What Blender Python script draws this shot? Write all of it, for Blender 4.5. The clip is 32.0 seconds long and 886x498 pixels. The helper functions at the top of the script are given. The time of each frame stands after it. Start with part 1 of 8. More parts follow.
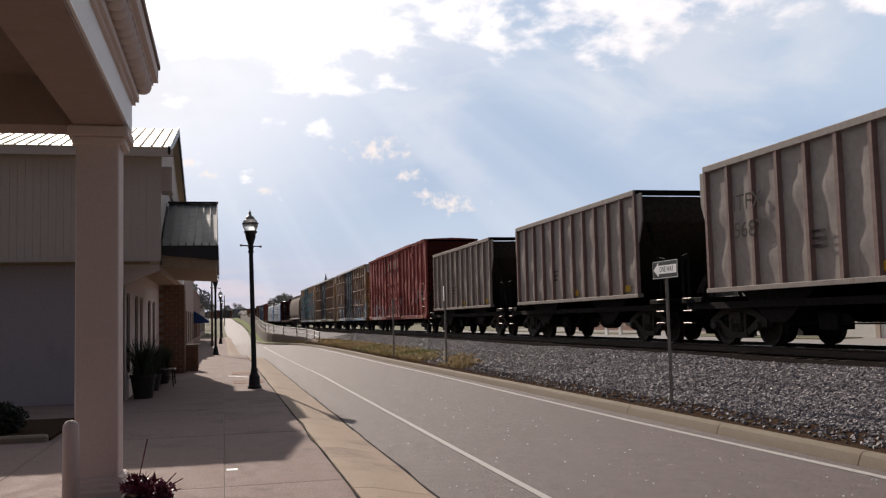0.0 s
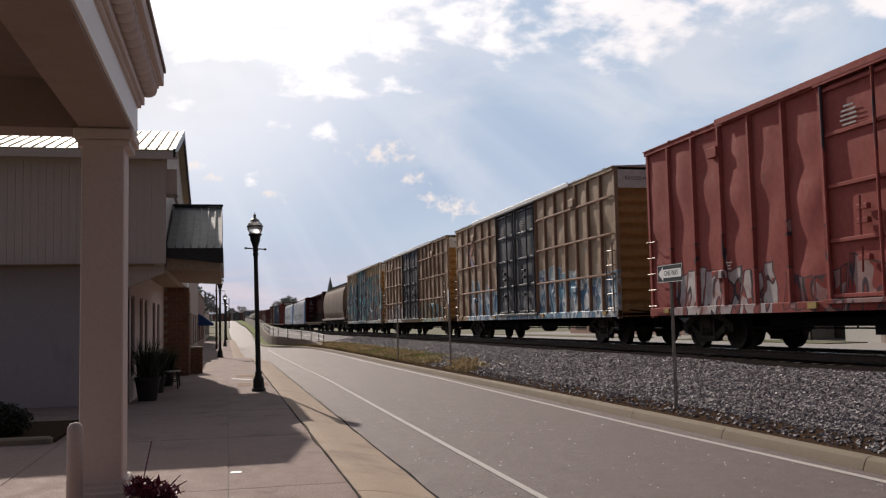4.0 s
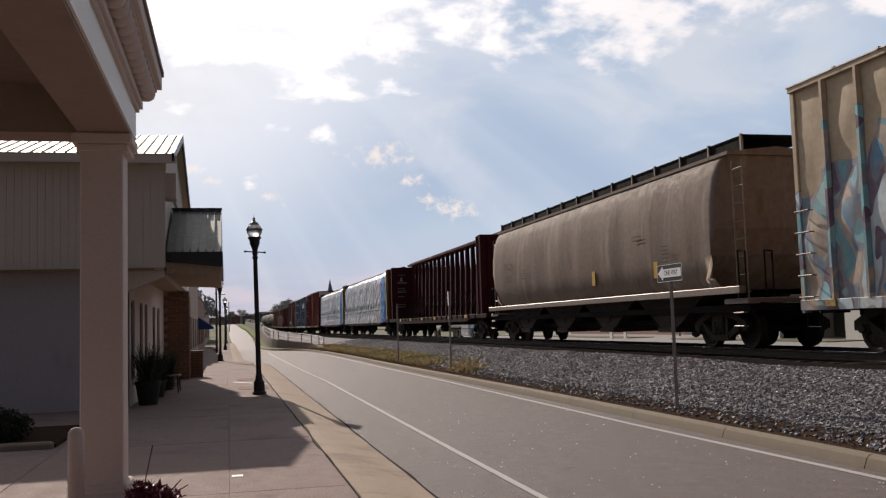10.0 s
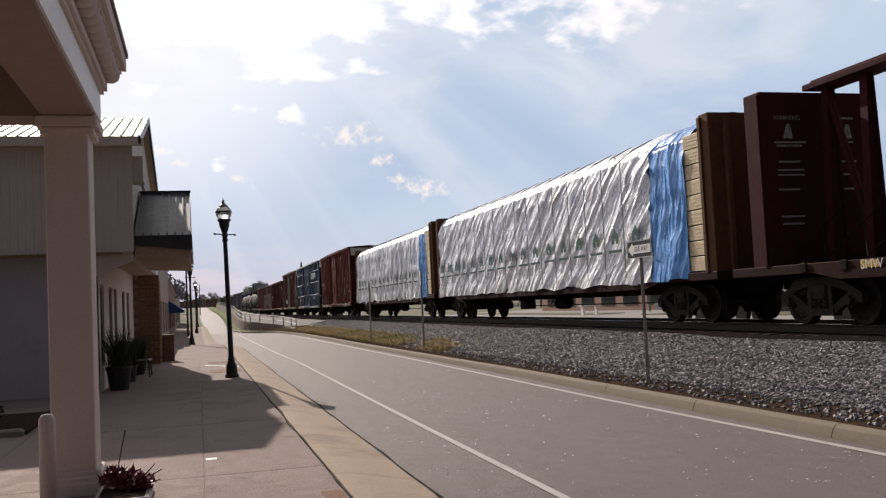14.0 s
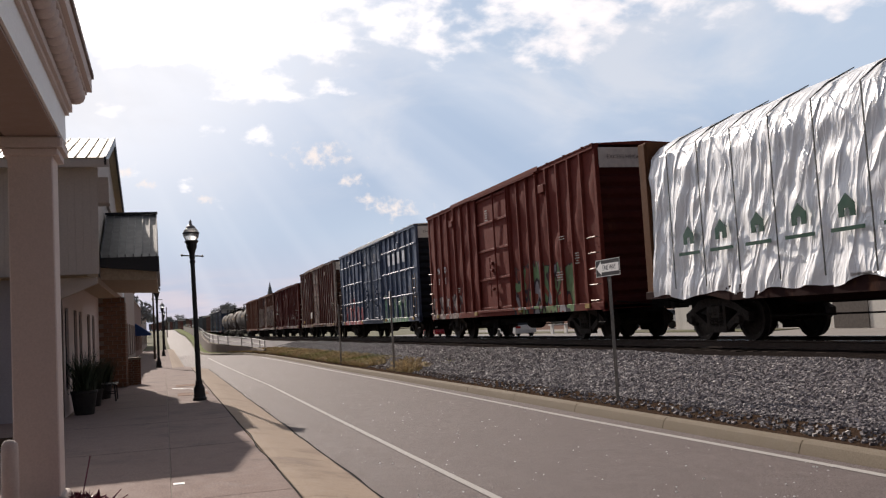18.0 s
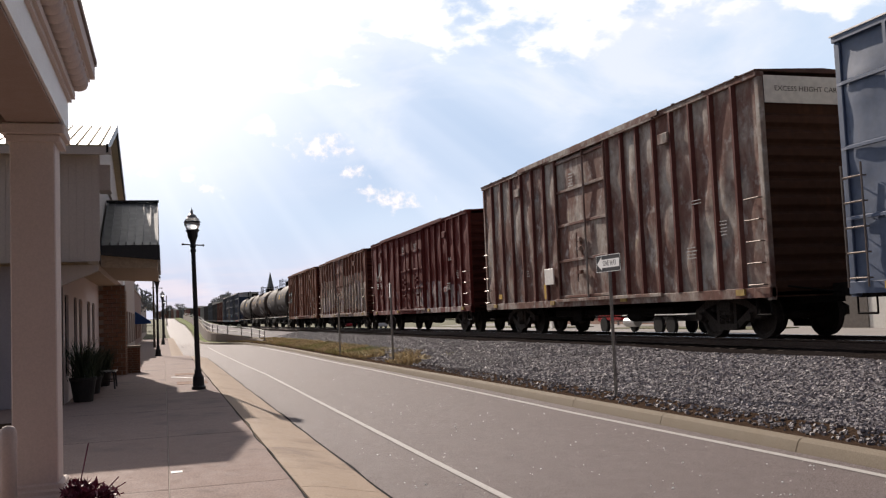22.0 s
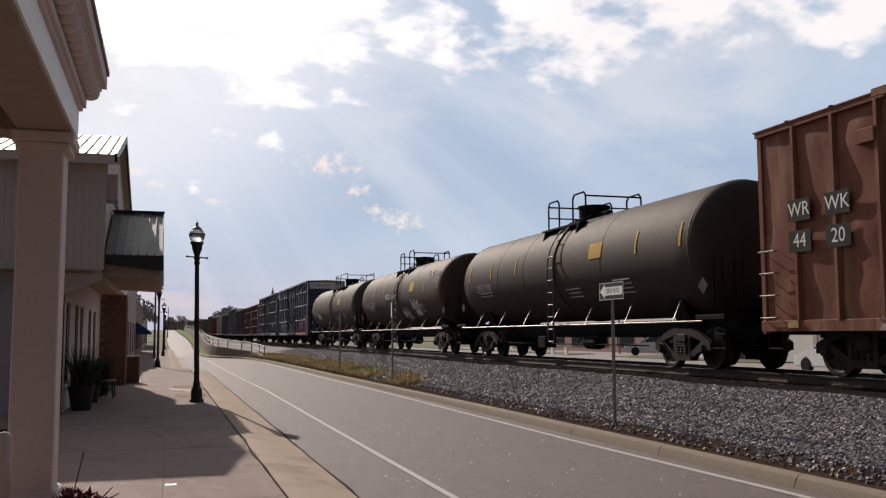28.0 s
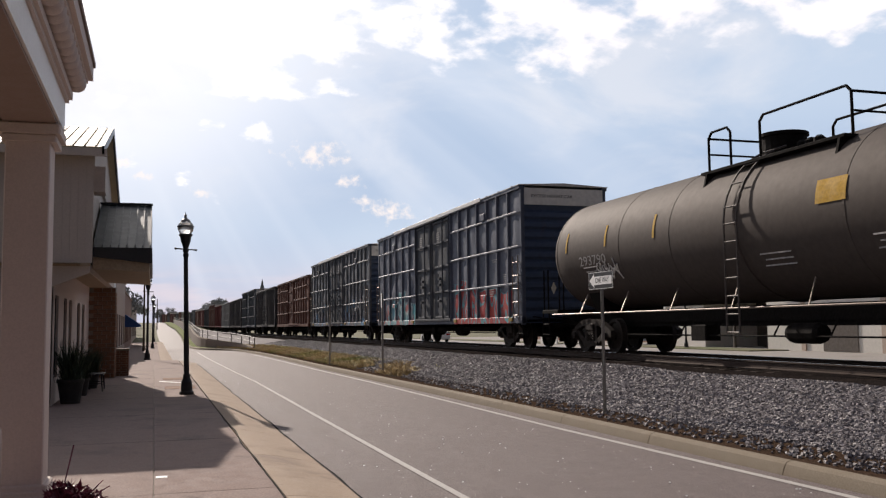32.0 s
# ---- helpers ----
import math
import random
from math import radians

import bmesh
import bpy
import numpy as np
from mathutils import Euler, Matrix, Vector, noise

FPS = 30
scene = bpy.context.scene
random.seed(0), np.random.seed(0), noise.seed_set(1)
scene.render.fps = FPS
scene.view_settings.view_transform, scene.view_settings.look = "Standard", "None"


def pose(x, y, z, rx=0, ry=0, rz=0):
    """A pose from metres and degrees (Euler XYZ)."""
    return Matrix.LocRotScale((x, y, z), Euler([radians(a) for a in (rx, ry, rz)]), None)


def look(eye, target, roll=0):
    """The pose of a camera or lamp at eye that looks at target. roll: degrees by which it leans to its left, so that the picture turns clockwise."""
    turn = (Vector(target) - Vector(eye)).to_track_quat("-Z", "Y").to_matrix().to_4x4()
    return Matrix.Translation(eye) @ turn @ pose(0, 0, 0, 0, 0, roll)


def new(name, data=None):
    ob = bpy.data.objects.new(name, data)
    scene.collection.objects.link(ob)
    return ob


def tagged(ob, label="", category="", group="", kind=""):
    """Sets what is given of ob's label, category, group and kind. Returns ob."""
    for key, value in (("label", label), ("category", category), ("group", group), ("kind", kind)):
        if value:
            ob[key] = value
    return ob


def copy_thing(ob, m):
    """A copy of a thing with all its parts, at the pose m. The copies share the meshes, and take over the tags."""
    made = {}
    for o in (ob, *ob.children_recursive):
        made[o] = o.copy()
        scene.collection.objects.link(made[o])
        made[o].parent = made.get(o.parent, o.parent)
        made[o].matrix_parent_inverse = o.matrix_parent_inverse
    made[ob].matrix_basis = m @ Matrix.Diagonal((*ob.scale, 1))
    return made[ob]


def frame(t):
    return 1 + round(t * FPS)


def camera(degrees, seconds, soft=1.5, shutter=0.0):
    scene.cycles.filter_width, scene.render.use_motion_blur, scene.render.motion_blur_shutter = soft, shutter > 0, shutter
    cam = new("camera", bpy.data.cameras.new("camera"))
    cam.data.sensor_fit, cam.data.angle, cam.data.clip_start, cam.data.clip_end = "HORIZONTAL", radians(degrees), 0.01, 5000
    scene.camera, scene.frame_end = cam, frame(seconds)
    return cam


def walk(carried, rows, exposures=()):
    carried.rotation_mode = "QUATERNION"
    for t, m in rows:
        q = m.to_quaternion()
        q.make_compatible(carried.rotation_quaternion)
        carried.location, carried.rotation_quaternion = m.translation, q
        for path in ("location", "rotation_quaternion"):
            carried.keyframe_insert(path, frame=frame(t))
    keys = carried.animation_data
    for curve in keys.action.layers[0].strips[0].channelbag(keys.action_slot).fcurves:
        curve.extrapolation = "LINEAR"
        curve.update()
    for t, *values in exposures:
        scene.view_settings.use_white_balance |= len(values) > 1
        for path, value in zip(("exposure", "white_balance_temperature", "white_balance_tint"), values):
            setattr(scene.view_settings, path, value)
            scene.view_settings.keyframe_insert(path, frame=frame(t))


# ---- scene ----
# ---- camera ----
EYE = Vector((0.0, 0.0, 1.6))


def aim(yaw, pitch, roll):
    """A pose at the camera's standpoint: yaw to the right of the road's direction, pitch upwards."""
    a, b = radians(yaw), radians(pitch)
    way = Vector((math.sin(a) * math.cos(b), math.cos(a) * math.cos(b), math.sin(b)))
    return look(EYE, EYE + way, roll)


cam = camera(51.4, 32.0, soft=1.25)
EXPO = [(t, e, 6760, 16) for t, e in ((0.0, -0.05), (3.0, -0.12), (6.0, -0.15), (9.0, -0.20), (13.0, 0.05), (14.5, -0.08), (17.0, -0.28), (19.0, 0.20), (21.0, 0.26), (25.0, 0.20), (28.0, -0.15), (32.0, 0.05))]
walk(cam, [
    (0, aim(13.58, 4.34, -1.43)), (0.5, aim(13.45, 4.40, -1.35)), (1, aim(13.39, 4.50, -1.24)), (1.5, aim(13.31, 4.61, -1.35)),
    (2, aim(13.28, 4.63, -1.49)), (2.5, aim(13.27, 4.61, -1.40)), (3, aim(13.30, 4.57, -1.27)), (3.5, aim(13.32, 4.55, -1.24)),
    (5.5, aim(13.15, 4.72, -1.26)), (6, aim(13.09, 4.93, -0.93)), (6.5, aim(12.96, 5.11, -0.81)), (7, aim(12.93, 5.16, -0.81)),
    (7.5, aim(12.89, 5.30, -0.55)), (8, aim(12.72, 5.56, -0.50)), (8.5, aim(12.63, 5.56, -0.70)), (9, aim(12.80, 5.53, -1.10)),
    (9.5, aim(13.03, 5.22, -1.91)), (10, aim(13.34, 4.65, -1.75)), (10.5, aim(13.65, 4.10, -2.31)), (11, aim(13.96, 3.85, -1.93)),
    (11.5, aim(14.39, 3.69, -2.92)), (12, aim(14.81, 3.52, -2.59)), (12.5, aim(14.83, 3.16, -2.44)), (13, aim(14.80, 3.00, -2.45)),
    (13.5, aim(14.91, 3.03, -2.52)), (14, aim(15.08, 3.30, -2.73)), (14.5, aim(15.47, 3.71, -3.03)), (16.5, aim(16.68, 4.68, -3.09)),
    (17, aim(16.66, 4.72, -3.10)), (17.5, aim(16.85, 4.72, -3.28)), (18, aim(17.05, 4.43, -3.27)), (18.5, aim(17.02, 4.03, -3.25)),
    (19, aim(16.95, 3.93, -2.92)), (19.5, aim(16.88, 3.96, -2.27)), (20, aim(16.81, 3.94, -1.99)), (20.5, aim(16.78, 3.84, -1.70)),
    (21, aim(16.81, 3.86, -1.90)), (21.5, aim(16.90, 3.89, -2.00)), (22, aim(16.98, 4.00, -2.35)), (22.5, aim(16.99, 4.11, -2.28)),
    (23, aim(16.96, 4.05, -1.64)), (23.5, aim(16.83, 3.97, -1.32)), (24, aim(16.90, 4.07, -1.32)), (24.5, aim(16.74, 4.30, -1.41)),
    (25, aim(16.53, 4.51, -1.26)), (25.5, aim(16.47, 4.74, -1.06)), (27.5, aim(16.73, 5.36, -0.82)), (28, aim(16.77, 5.35, -0.21)),
    (28.5, aim(16.90, 5.04, -0.35)), (29, aim(16.97, 4.83, -0.39)), (29.5, aim(17.00, 4.81, -0.51)), (30, aim(17.08, 4.81, -0.58)),
    (30.5, aim(17.23, 4.85, -0.48)), (31, aim(17.38, 4.84, -0.51)), (31.5, aim(17.46, 4.81, -0.63)), (32, aim(17.42, 4.75, -0.63)),
], EXPO)


# ---- world and sun ----
SUN_AZ, SUN_EL = radians(-10.7), radians(29.8)      # to the left of the road's direction, above the horizon
SUN_DIR = Vector((math.sin(SUN_AZ) * math.cos(SUN_EL), math.cos(SUN_AZ) * math.cos(SUN_EL), math.sin(SUN_EL)))


def build_world():
    world = bpy.data.worlds.new("sky")
    scene.world = world
    world.use_nodes = True
    nt = world.node_tree
    nt.nodes.clear()
    N, L = nt.nodes.new, nt.links.new
    out, bg = N("ShaderNodeOutputWorld"), N("ShaderNodeBackground")
    sky = N("ShaderNodeTexSky")
    sky.sky_type, sky.sun_disc = "NISHITA", False
    sky.sun_elevation, sky.sun_rotation = SUN_EL, SUN_AZ
    sky.air_density, sky.dust_density, sky.ozone_density = 1.0, 1.6, 1.4
    co = N("ShaderNodeTexCoord")

    def math_node(op, a, b=None, clamp=False):
        m = N("ShaderNodeMath")
        m.operation, m.use_clamp = op, clamp
        for i, v in enumerate((a, b)):
            if v is None:
                continue
            if isinstance(v, (int, float)):
                m.inputs[i].default_value = v
            else:
                L(v, m.inputs[i])
        return m.outputs[0]

    def dot_to(d):
        m = N("ShaderNodeVectorMath")
        m.operation = "DOT_PRODUCT"
        L(co.outputs["Generated"], m.inputs[0])
        m.inputs[1].default_value = Vector(d).normalized()
        return m.outputs["Value"]

    # cloud deck: the direction laid onto a flat layer, so clouds crowd towards the horizon
    sep = N("ShaderNodeSeparateXYZ")
    L(co.outputs["Generated"], sep.inputs[0])
    zc = math_node("MAXIMUM", sep.outputs[2], 0.03)
    zc = math_node("ADD", zc, 0.34)
    comb = N("ShaderNodeCombineXYZ")
    L(math_node("DIVIDE", sep.outputs[0], zc), comb.inputs[0])
    L(math_node("DIVIDE", sep.outputs[1], zc), comb.inputs[1])

    def noise_node(scale, detail, rough, dist=0.0, off=(0, 0, 0)):
        mp = N("ShaderNodeMapping")
        mp.inputs["Location"].default_value = off
        L(comb.outputs[0], mp.inputs[0])
        n = N("ShaderNodeTexNoise")
        n.inputs["Scale"].default_value, n.inputs["Detail"].default_value = scale, detail
        n.inputs["Roughness"].default_value, n.inputs["Distortion"].default_value = rough, dist
        L(mp.outputs[0], n.inputs["Vector"])
        return n.outputs["Fac"]

    def ramp(v, lo, hi):
        m = N("ShaderNodeMapRange")
        m.interpolation_type = "SMOOTHSTEP"
        m.inputs[1].default_value, m.inputs[2].default_value = lo, hi
        L(v, m.inputs[0])
        return m.outputs[0]

    def mix(f, a, b):
        m = N("ShaderNodeMix")
        m.data_type = "RGBA"
        for sock, v in ((m.inputs[0], f), (m.inputs[6], a), (m.inputs[7], b)):
            if isinstance(v, (int, float)):
                sock.default_value = v
            elif isinstance(v, tuple):
                sock.default_value = v
            else:
                L(v, sock)
        return m.outputs[2]

    big = noise_node(1.9, 2.0, 0.5, 0.2, (1.7, 0.4, 0))
    fine = noise_node(6.5, 9.0, 0.54, 0.1, (0.2, 3.1, 0))
    to_sun = dot_to(SUN_DIR)
    near_sun = ramp(to_sun, 0.89, 0.985)                   # clouds thick and bright round the sun
    cover = math_node("ADD", math_node("MULTIPLY", math_node("SUBTRACT", big, 0.5), 0.55), math_node("MULTIPLY", math_node("SUBTRACT", fine, 0.5), 1.25))
    cover = math_node("ADD", cover, math_node("MULTIPLY", near_sun, 0.14))
    cover = math_node("ADD", cover, math_node("MULTIPLY", ramp(sep.outputs[2], 0.20, 0.32), 0.37))
    # a few small clouds that stand alone
    az = math_node("ARCTAN2", sep.outputs[0], sep.outputs[1])
    el = math_node("ARCSINE", sep.outputs[2])
    plane = N("ShaderNodeCombineXYZ")
    az_deg, el_deg = math_node("MULTIPLY", az, 57.3), math_node("MULTIPLY", el, 57.3)
    L(az_deg, plane.inputs[0])
    L(el_deg, plane.inputs[1])
    rag = N("ShaderNodeTexNoise")
    rag.inputs["Scale"].default_value, rag.inputs["Detail"].default_value, rag.inputs["Roughness"].default_value = 1.1, 6.0, 0.62
    L(plane.outputs[0], rag.inputs["Vector"])
    frayed = math_node("MULTIPLY", math_node("SUBTRACT", rag.outputs["Fac"], 0.5), 4.2)
    lone = None
    for a, e, ra, re in ((9.6, 10.5, 2.2, 0.8), (11.6, 9.0, 0.9, 0.5), (12.7, 7.8, 0.8, 0.35), (14.0, 7.1, 1.9, 0.65), (2.6, 8.2, 0.7, 0.35), (-1.0, 9.0, 0.9, 0.35), (-2.2, 9.8, 0.9, 0.4)):
        da = math_node("DIVIDE", math_node("SUBTRACT", az_deg, a), ra)
        de = math_node("DIVIDE", math_node("SUBTRACT", el_deg, e), re)
        d = math_node("SQRT", math_node("ADD", math_node("MULTIPLY", da, da), math_node("MULTIPLY", de, de)))
        lump = ramp(math_node("SUBTRACT", 1.0, math_node("ADD", d, frayed)), 0.0, 1.3)
        lone = lump if lone is None else math_node("MAXIMUM", lone, lump)
    cloud = ramp(cover, 0.25, 0.44)
    # blue-grey veil: deep overhead and away from the sun, whiter towards it, pale pink at the horizon
    veil = mix(ramp(to_sun, -0.55, 0.52), (0.035, 0.052, 0.10, 1), (0.44, 0.595, 0.80, 1))
    veil = mix(ramp(sep.outputs[2], 0.36, 0.66), veil, (0.055, 0.08, 0.15, 1))
    veil = mix(ramp(to_sun, 0.85, 0.985), veil, (1.08, 1.14, 1.20, 1))
    soft = noise_node(1.3, 1.0, 0.4, 0.0, (4.0, 1.0, 0))
    veil = mix(math_node("MULTIPLY", ramp(soft, 0.35, 0.65), ramp(to_sun, -0.2, 0.8)), veil, (0.57, 0.72, 0.89, 1))
    hazy = noise_node(3.0, 7.0, 0.55, 0.4, (7.0, 2.0, 0))
    veil = mix(math_node("MULTIPLY", math_node("MULTIPLY", ramp(hazy, 0.42, 0.66), 0.6), math_node("MULTIPLY", ramp(sep.outputs[2], 0.10, 0.22), ramp(to_sun, -0.2, 0.7))), veil, (0.84, 0.90, 0.96, 1))
    low = mix(ramp(to_sun, -0.35, 0.60), (0.08, 0.09, 0.12, 1), (0.52, 0.58, 0.76, 1))
    veil = mix(ramp(sep.outputs[2], 0.11, 0.0), veil, low)
    stretched = N("ShaderNodeMapping")
    stretched.inputs["Scale"].default_value = (0.12, 0.75, 1)
    L(plane.outputs[0], stretched.inputs[0])
    bank = N("ShaderNodeTexNoise")
    bank.inputs["Scale"].default_value, bank.inputs["Detail"].default_value = 1.0, 4.0
    L(stretched.outputs[0], bank.inputs["Vector"])
    low_band = math_node("MULTIPLY", ramp(el_deg, 0.3, 1.2), ramp(el_deg, 4.2, 2.2))
    veil = mix(math_node("MULTIPLY", math_node("MULTIPLY", ramp(bank.outputs["Fac"], 0.42, 0.60), low_band), math_node("MULTIPLY", ramp(to_sun, 0.2, 0.8), 0.8)), veil, (0.72, 0.70, 0.80, 1))
    white = mix(ramp(to_sun, -0.35, 0.60), (0.08, 0.09, 0.11, 1), (1.14, 1.14, 1.15, 1))
    white = mix(ramp(sep.outputs[2], 0.38, 0.70), white, (0.11, 0.115, 0.14, 1))
    white = mix(ramp(to_sun, 0.80, 0.985), white, (1.45, 1.45, 1.42, 1))
    side_a, side_b = SUN_DIR.orthogonal().normalized(), SUN_DIR.cross(SUN_DIR.orthogonal().normalized())
    turn = math_node("ARCTAN2", dot_to(side_a), dot_to(side_b))
    shafts = N("ShaderNodeTexNoise")
    shafts.noise_dimensions = "1D"
    shafts.inputs["Scale"].default_value, shafts.inputs["Detail"].default_value = 5.5, 3.0
    L(turn, shafts.inputs["W"])
    veil = mix(math_node("MULTIPLY", math_node("MULTIPLY", ramp(shafts.outputs["Fac"], 0.42, 0.70), ramp(to_sun, 0.55, 0.88)), 0.36), veil, (0.84, 0.94, 1.05, 1))
    deck = mix(cloud, veil, white)
    deck = mix(math_node("MULTIPLY", lone, 0.9), deck, (1.06, 1.0, 0.95, 1))
    toned = N("ShaderNodeMix")
    toned.data_type = "RGBA"
    scaled = N("ShaderNodeVectorMath")
    scaled.operation = "SCALE"
    L(sky.outputs[0], scaled.inputs[0])
    scaled.inputs["Scale"].default_value = 0.10
    toned.inputs[0].default_value = 0.96
    L(scaled.outputs[0], toned.inputs[6])
    L(deck, toned.inputs[7])
    L(toned.outputs[2], bg.inputs[0])
    bg.inputs[1].default_value = SKY
    L(bg.outputs[0], out.inputs[0])


SKY = 0.95
build_world()
sun = new("sun", bpy.data.lights.new("sun", "SUN"))
sun.data.energy, sun.data.angle, sun.data.color = 4.7, radians(0.6), (1.0, 0.94, 0.84)
sun.matrix_world = look(SUN_DIR * 100, (0, 0, 0))

# ---- materials ----
def material(name, base, rough=0.6, metal=0.0, grain=None, stain=None, bump=0.0, bump_scale=40.0, spec=0.5, extra=None, uneven=0.08):
    """A procedural surface. grain: (scale, amount) of fine light and dark variation; stain: (scale, colour, amount, streak)
    of patches with a shape of their own; streak stretches them along z."""
    m = bpy.data.materials.new(name)
    m.use_nodes = True
    nt = m.node_tree
    N, L = nt.nodes.new, nt.links.new
    b = nt.nodes["Principled BSDF"]
    b.inputs["Roughness"].default_value, b.inputs["Metallic"].default_value = rough, metal
    b.inputs["Specular IOR Level"].default_value = spec
    co = N("ShaderNodeTexCoord")
    info = N("ShaderNodeObjectInfo")
    shift = N("ShaderNodeVectorMath")
    shift.operation = "MULTIPLY_ADD"
    L(info.outputs["Random"], shift.inputs[0])
    shift.inputs[1].default_value = (37.0, 23.0, 51.0)
    L(co.outputs["Object"], shift.inputs[2])

    def noise_of(scale, detail=4.0, stretch=(1, 1, 1), rough_=0.6):
        mp = N("ShaderNodeMapping")
        mp.inputs["Scale"].default_value = stretch
        L(shift.outputs[0], mp.inputs[0])
        n = N("ShaderNodeTexNoise")
        n.inputs["Scale"].default_value, n.inputs["Detail"].default_value, n.inputs["Roughness"].default_value = scale, detail, rough_
        L(mp.outputs[0], n.inputs["Vector"])
        return n.outputs["Fac"]

    def ramp(v, lo, hi, a=0.0, c=1.0):
        r = N("ShaderNodeMapRange")
        r.interpolation_type = "SMOOTHSTEP"
        for i, x in ((1, lo), (2, hi), (3, a), (4, c)):
            r.inputs[i].default_value = x
        L(v, r.inputs[0])
        return r.outputs[0]

    def mix(f, a, c, mode="MIX"):
        x = N("ShaderNodeMix")
        x.data_type, x.blend_type = "RGBA", mode
        for sock, v in ((x.inputs[0], f), (x.inputs[6], a), (x.inputs[7], c)):
            if isinstance(v, (int, float)):
                sock.default_value = v
            elif isinstance(v, tuple):
                sock.default_value = (*v[:3], 1)
            else:
                L(v, sock)
        return x.outputs[2]

    col = mix(0.0, base, base)
    if extra:
        col = extra(N, L, co, shift, noise_of, ramp, mix, col)
    for st in (stain or []):
        scale, c, amount, streak = st
        col = mix(ramp(noise_of(scale, 6.0, (1, 1, streak)), 0.66 - 0.3 * amount, 0.80 - 0.15 * amount, 0, min(1.0, amount + 0.25)), col, c)
    if grain:
        g = ramp(noise_of(grain[0], 3.0), 0.25, 0.75, 1 - grain[1], 1 + grain[1])
        gray = N("ShaderNodeCombineColor")
        for i in range(3):
            L(g, gray.inputs[i])
        col = mix(1.0, col, gray.outputs[0], "MULTIPLY")
    L(col, b.inputs["Base Color"])
    if bump:
        bp = N("ShaderNodeBump")
        bp.inputs["Strength"].default_value, bp.inputs["Distance"].default_value = bump, 0.02
        L(noise_of(bump_scale, 5.0), bp.inputs["Height"])
        L(bp.outputs[0], b.inputs["Normal"])
    L(ramp(noise_of(6.0, 3.0), 0.3, 0.7, max(0.02, rough - uneven), min(1.0, rough + uneven)), b.inputs["Roughness"])
    return m


RUST, GRIME = (0.10, 0.045, 0.025), (0.045, 0.04, 0.035)
M_ASPHALT = material("asphalt", (0.168, 0.136, 0.129), 0.75, grain=(90, 0.6), stain=[(0.7, (0.125, 0.103, 0.098), 0.3, 1.0), (14.0, (0.21, 0.176, 0.168), 0.3, 1.0), (30.0, (0.10, 0.083, 0.08), 0.25, 1.0), (55.0, (0.27, 0.235, 0.225), 0.15, 1.0), (2.2, (0.145, 0.12, 0.115), 0.3, 1.0), (7.0, (0.215, 0.178, 0.17), 0.3, 1.0), (4.5, (0.13, 0.106, 0.102), 0.25, 1.0)], bump=0.6, bump_scale=120, spec=0.22)
M_CONCRETE = material("sidewalk_concrete", (0.25, 0.183, 0.160), 0.85, grain=(45, 0.22), stain=[(0.7, (0.165, 0.122, 0.112), 0.5, 1.0), (3.5, (0.205, 0.152, 0.135), 0.4, 1.0), (1.6, (0.105, 0.080, 0.077), 0.22, 1.0), (9.0, (0.15, 0.115, 0.105), 0.15, 1.0)], bump=0.25, bump_scale=120, spec=0.12)
M_CURB = material("curb_concrete", (0.225, 0.186, 0.140), 0.85, grain=(70, 0.15), stain=[(2.0, (0.203, 0.172, 0.133), 0.35, 1.0)], bump=0.3, bump_scale=90, spec=0.12)
M_CURB_NEAR = material("tan_gutter_concrete", (0.36, 0.275, 0.208), 0.85, grain=(60, 0.15), stain=[(1.1, (0.25, 0.185, 0.145), 0.5, 1.0), (3.5, (0.42, 0.335, 0.265), 0.3, 1.0), (7.0, (0.20, 0.155, 0.125), 0.3, 1.0), (0.6, (0.22, 0.17, 0.14), 0.3, 1.0)], bump=0.3, bump_scale=90, spec=0.12)
M_LINE = material("road_paint", (0.46, 0.435, 0.41), 0.7, grain=(120, 0.2), stain=[(14.0, (0.30, 0.275, 0.26), 0.25, 1.0), (40.0, (0.20, 0.175, 0.165), 0.12, 1.0)], spec=0.1)
M_BALLAST = material("ballast_stone", (0.14, 0.124, 0.128), 0.85, grain=(30, 0.5), bump=0.8, bump_scale=22, spec=0.12)
def _each_stone(N, L, co, shift, noise_of, ramp, mix, col):
    geo = N("ShaderNodeNewGeometry")
    col = mix(ramp(geo.outputs["Random Per Island"], 0.0, 1.0), (0.11, 0.096, 0.10), (0.27, 0.245, 0.25))
    return mix(ramp(geo.outputs["Random Per Island"], 0.93, 0.94), col, (0.42, 0.39, 0.37))


M_STONE = material("ballast_chip", (0.175, 0.156, 0.16), 0.7, grain=(14, 0.4), stain=[(1.1, (0.12, 0.10, 0.10), 0.3, 1.0)], spec=0.3, extra=_each_stone)
M_DIRT = material("verge_dirt", (0.058, 0.038, 0.027), 0.95, grain=(40, 0.5), stain=[(2.5, (0.085, 0.058, 0.038), 0.3, 1.0), (9.0, (0.12, 0.10, 0.085), 0.15, 1.0)], bump=0.7, bump_scale=40, spec=0.0)
M_GROUND = material("open_ground", (0.156, 0.148, 0.094), 0.95, grain=(8, 0.3), stain=[(0.05, (0.094, 0.125, 0.047), 0.5, 1.0)], bump=0.4, bump_scale=10, spec=0.12)
M_GRASS = material("grass_blades", (0.52, 0.41, 0.24), 0.85, grain=(3, 0.35), stain=[(0.35, (0.27, 0.30, 0.10), 0.6, 1.0), (1.3, (0.30, 0.22, 0.13), 0.25, 1.0)], spec=0.1)
M_LOT = material("lot_concrete", (0.296, 0.273, 0.254), 0.85, grain=(20, 0.12), stain=[(0.3, (0.226, 0.207, 0.191), 0.4, 1.0)], spec=0.1)
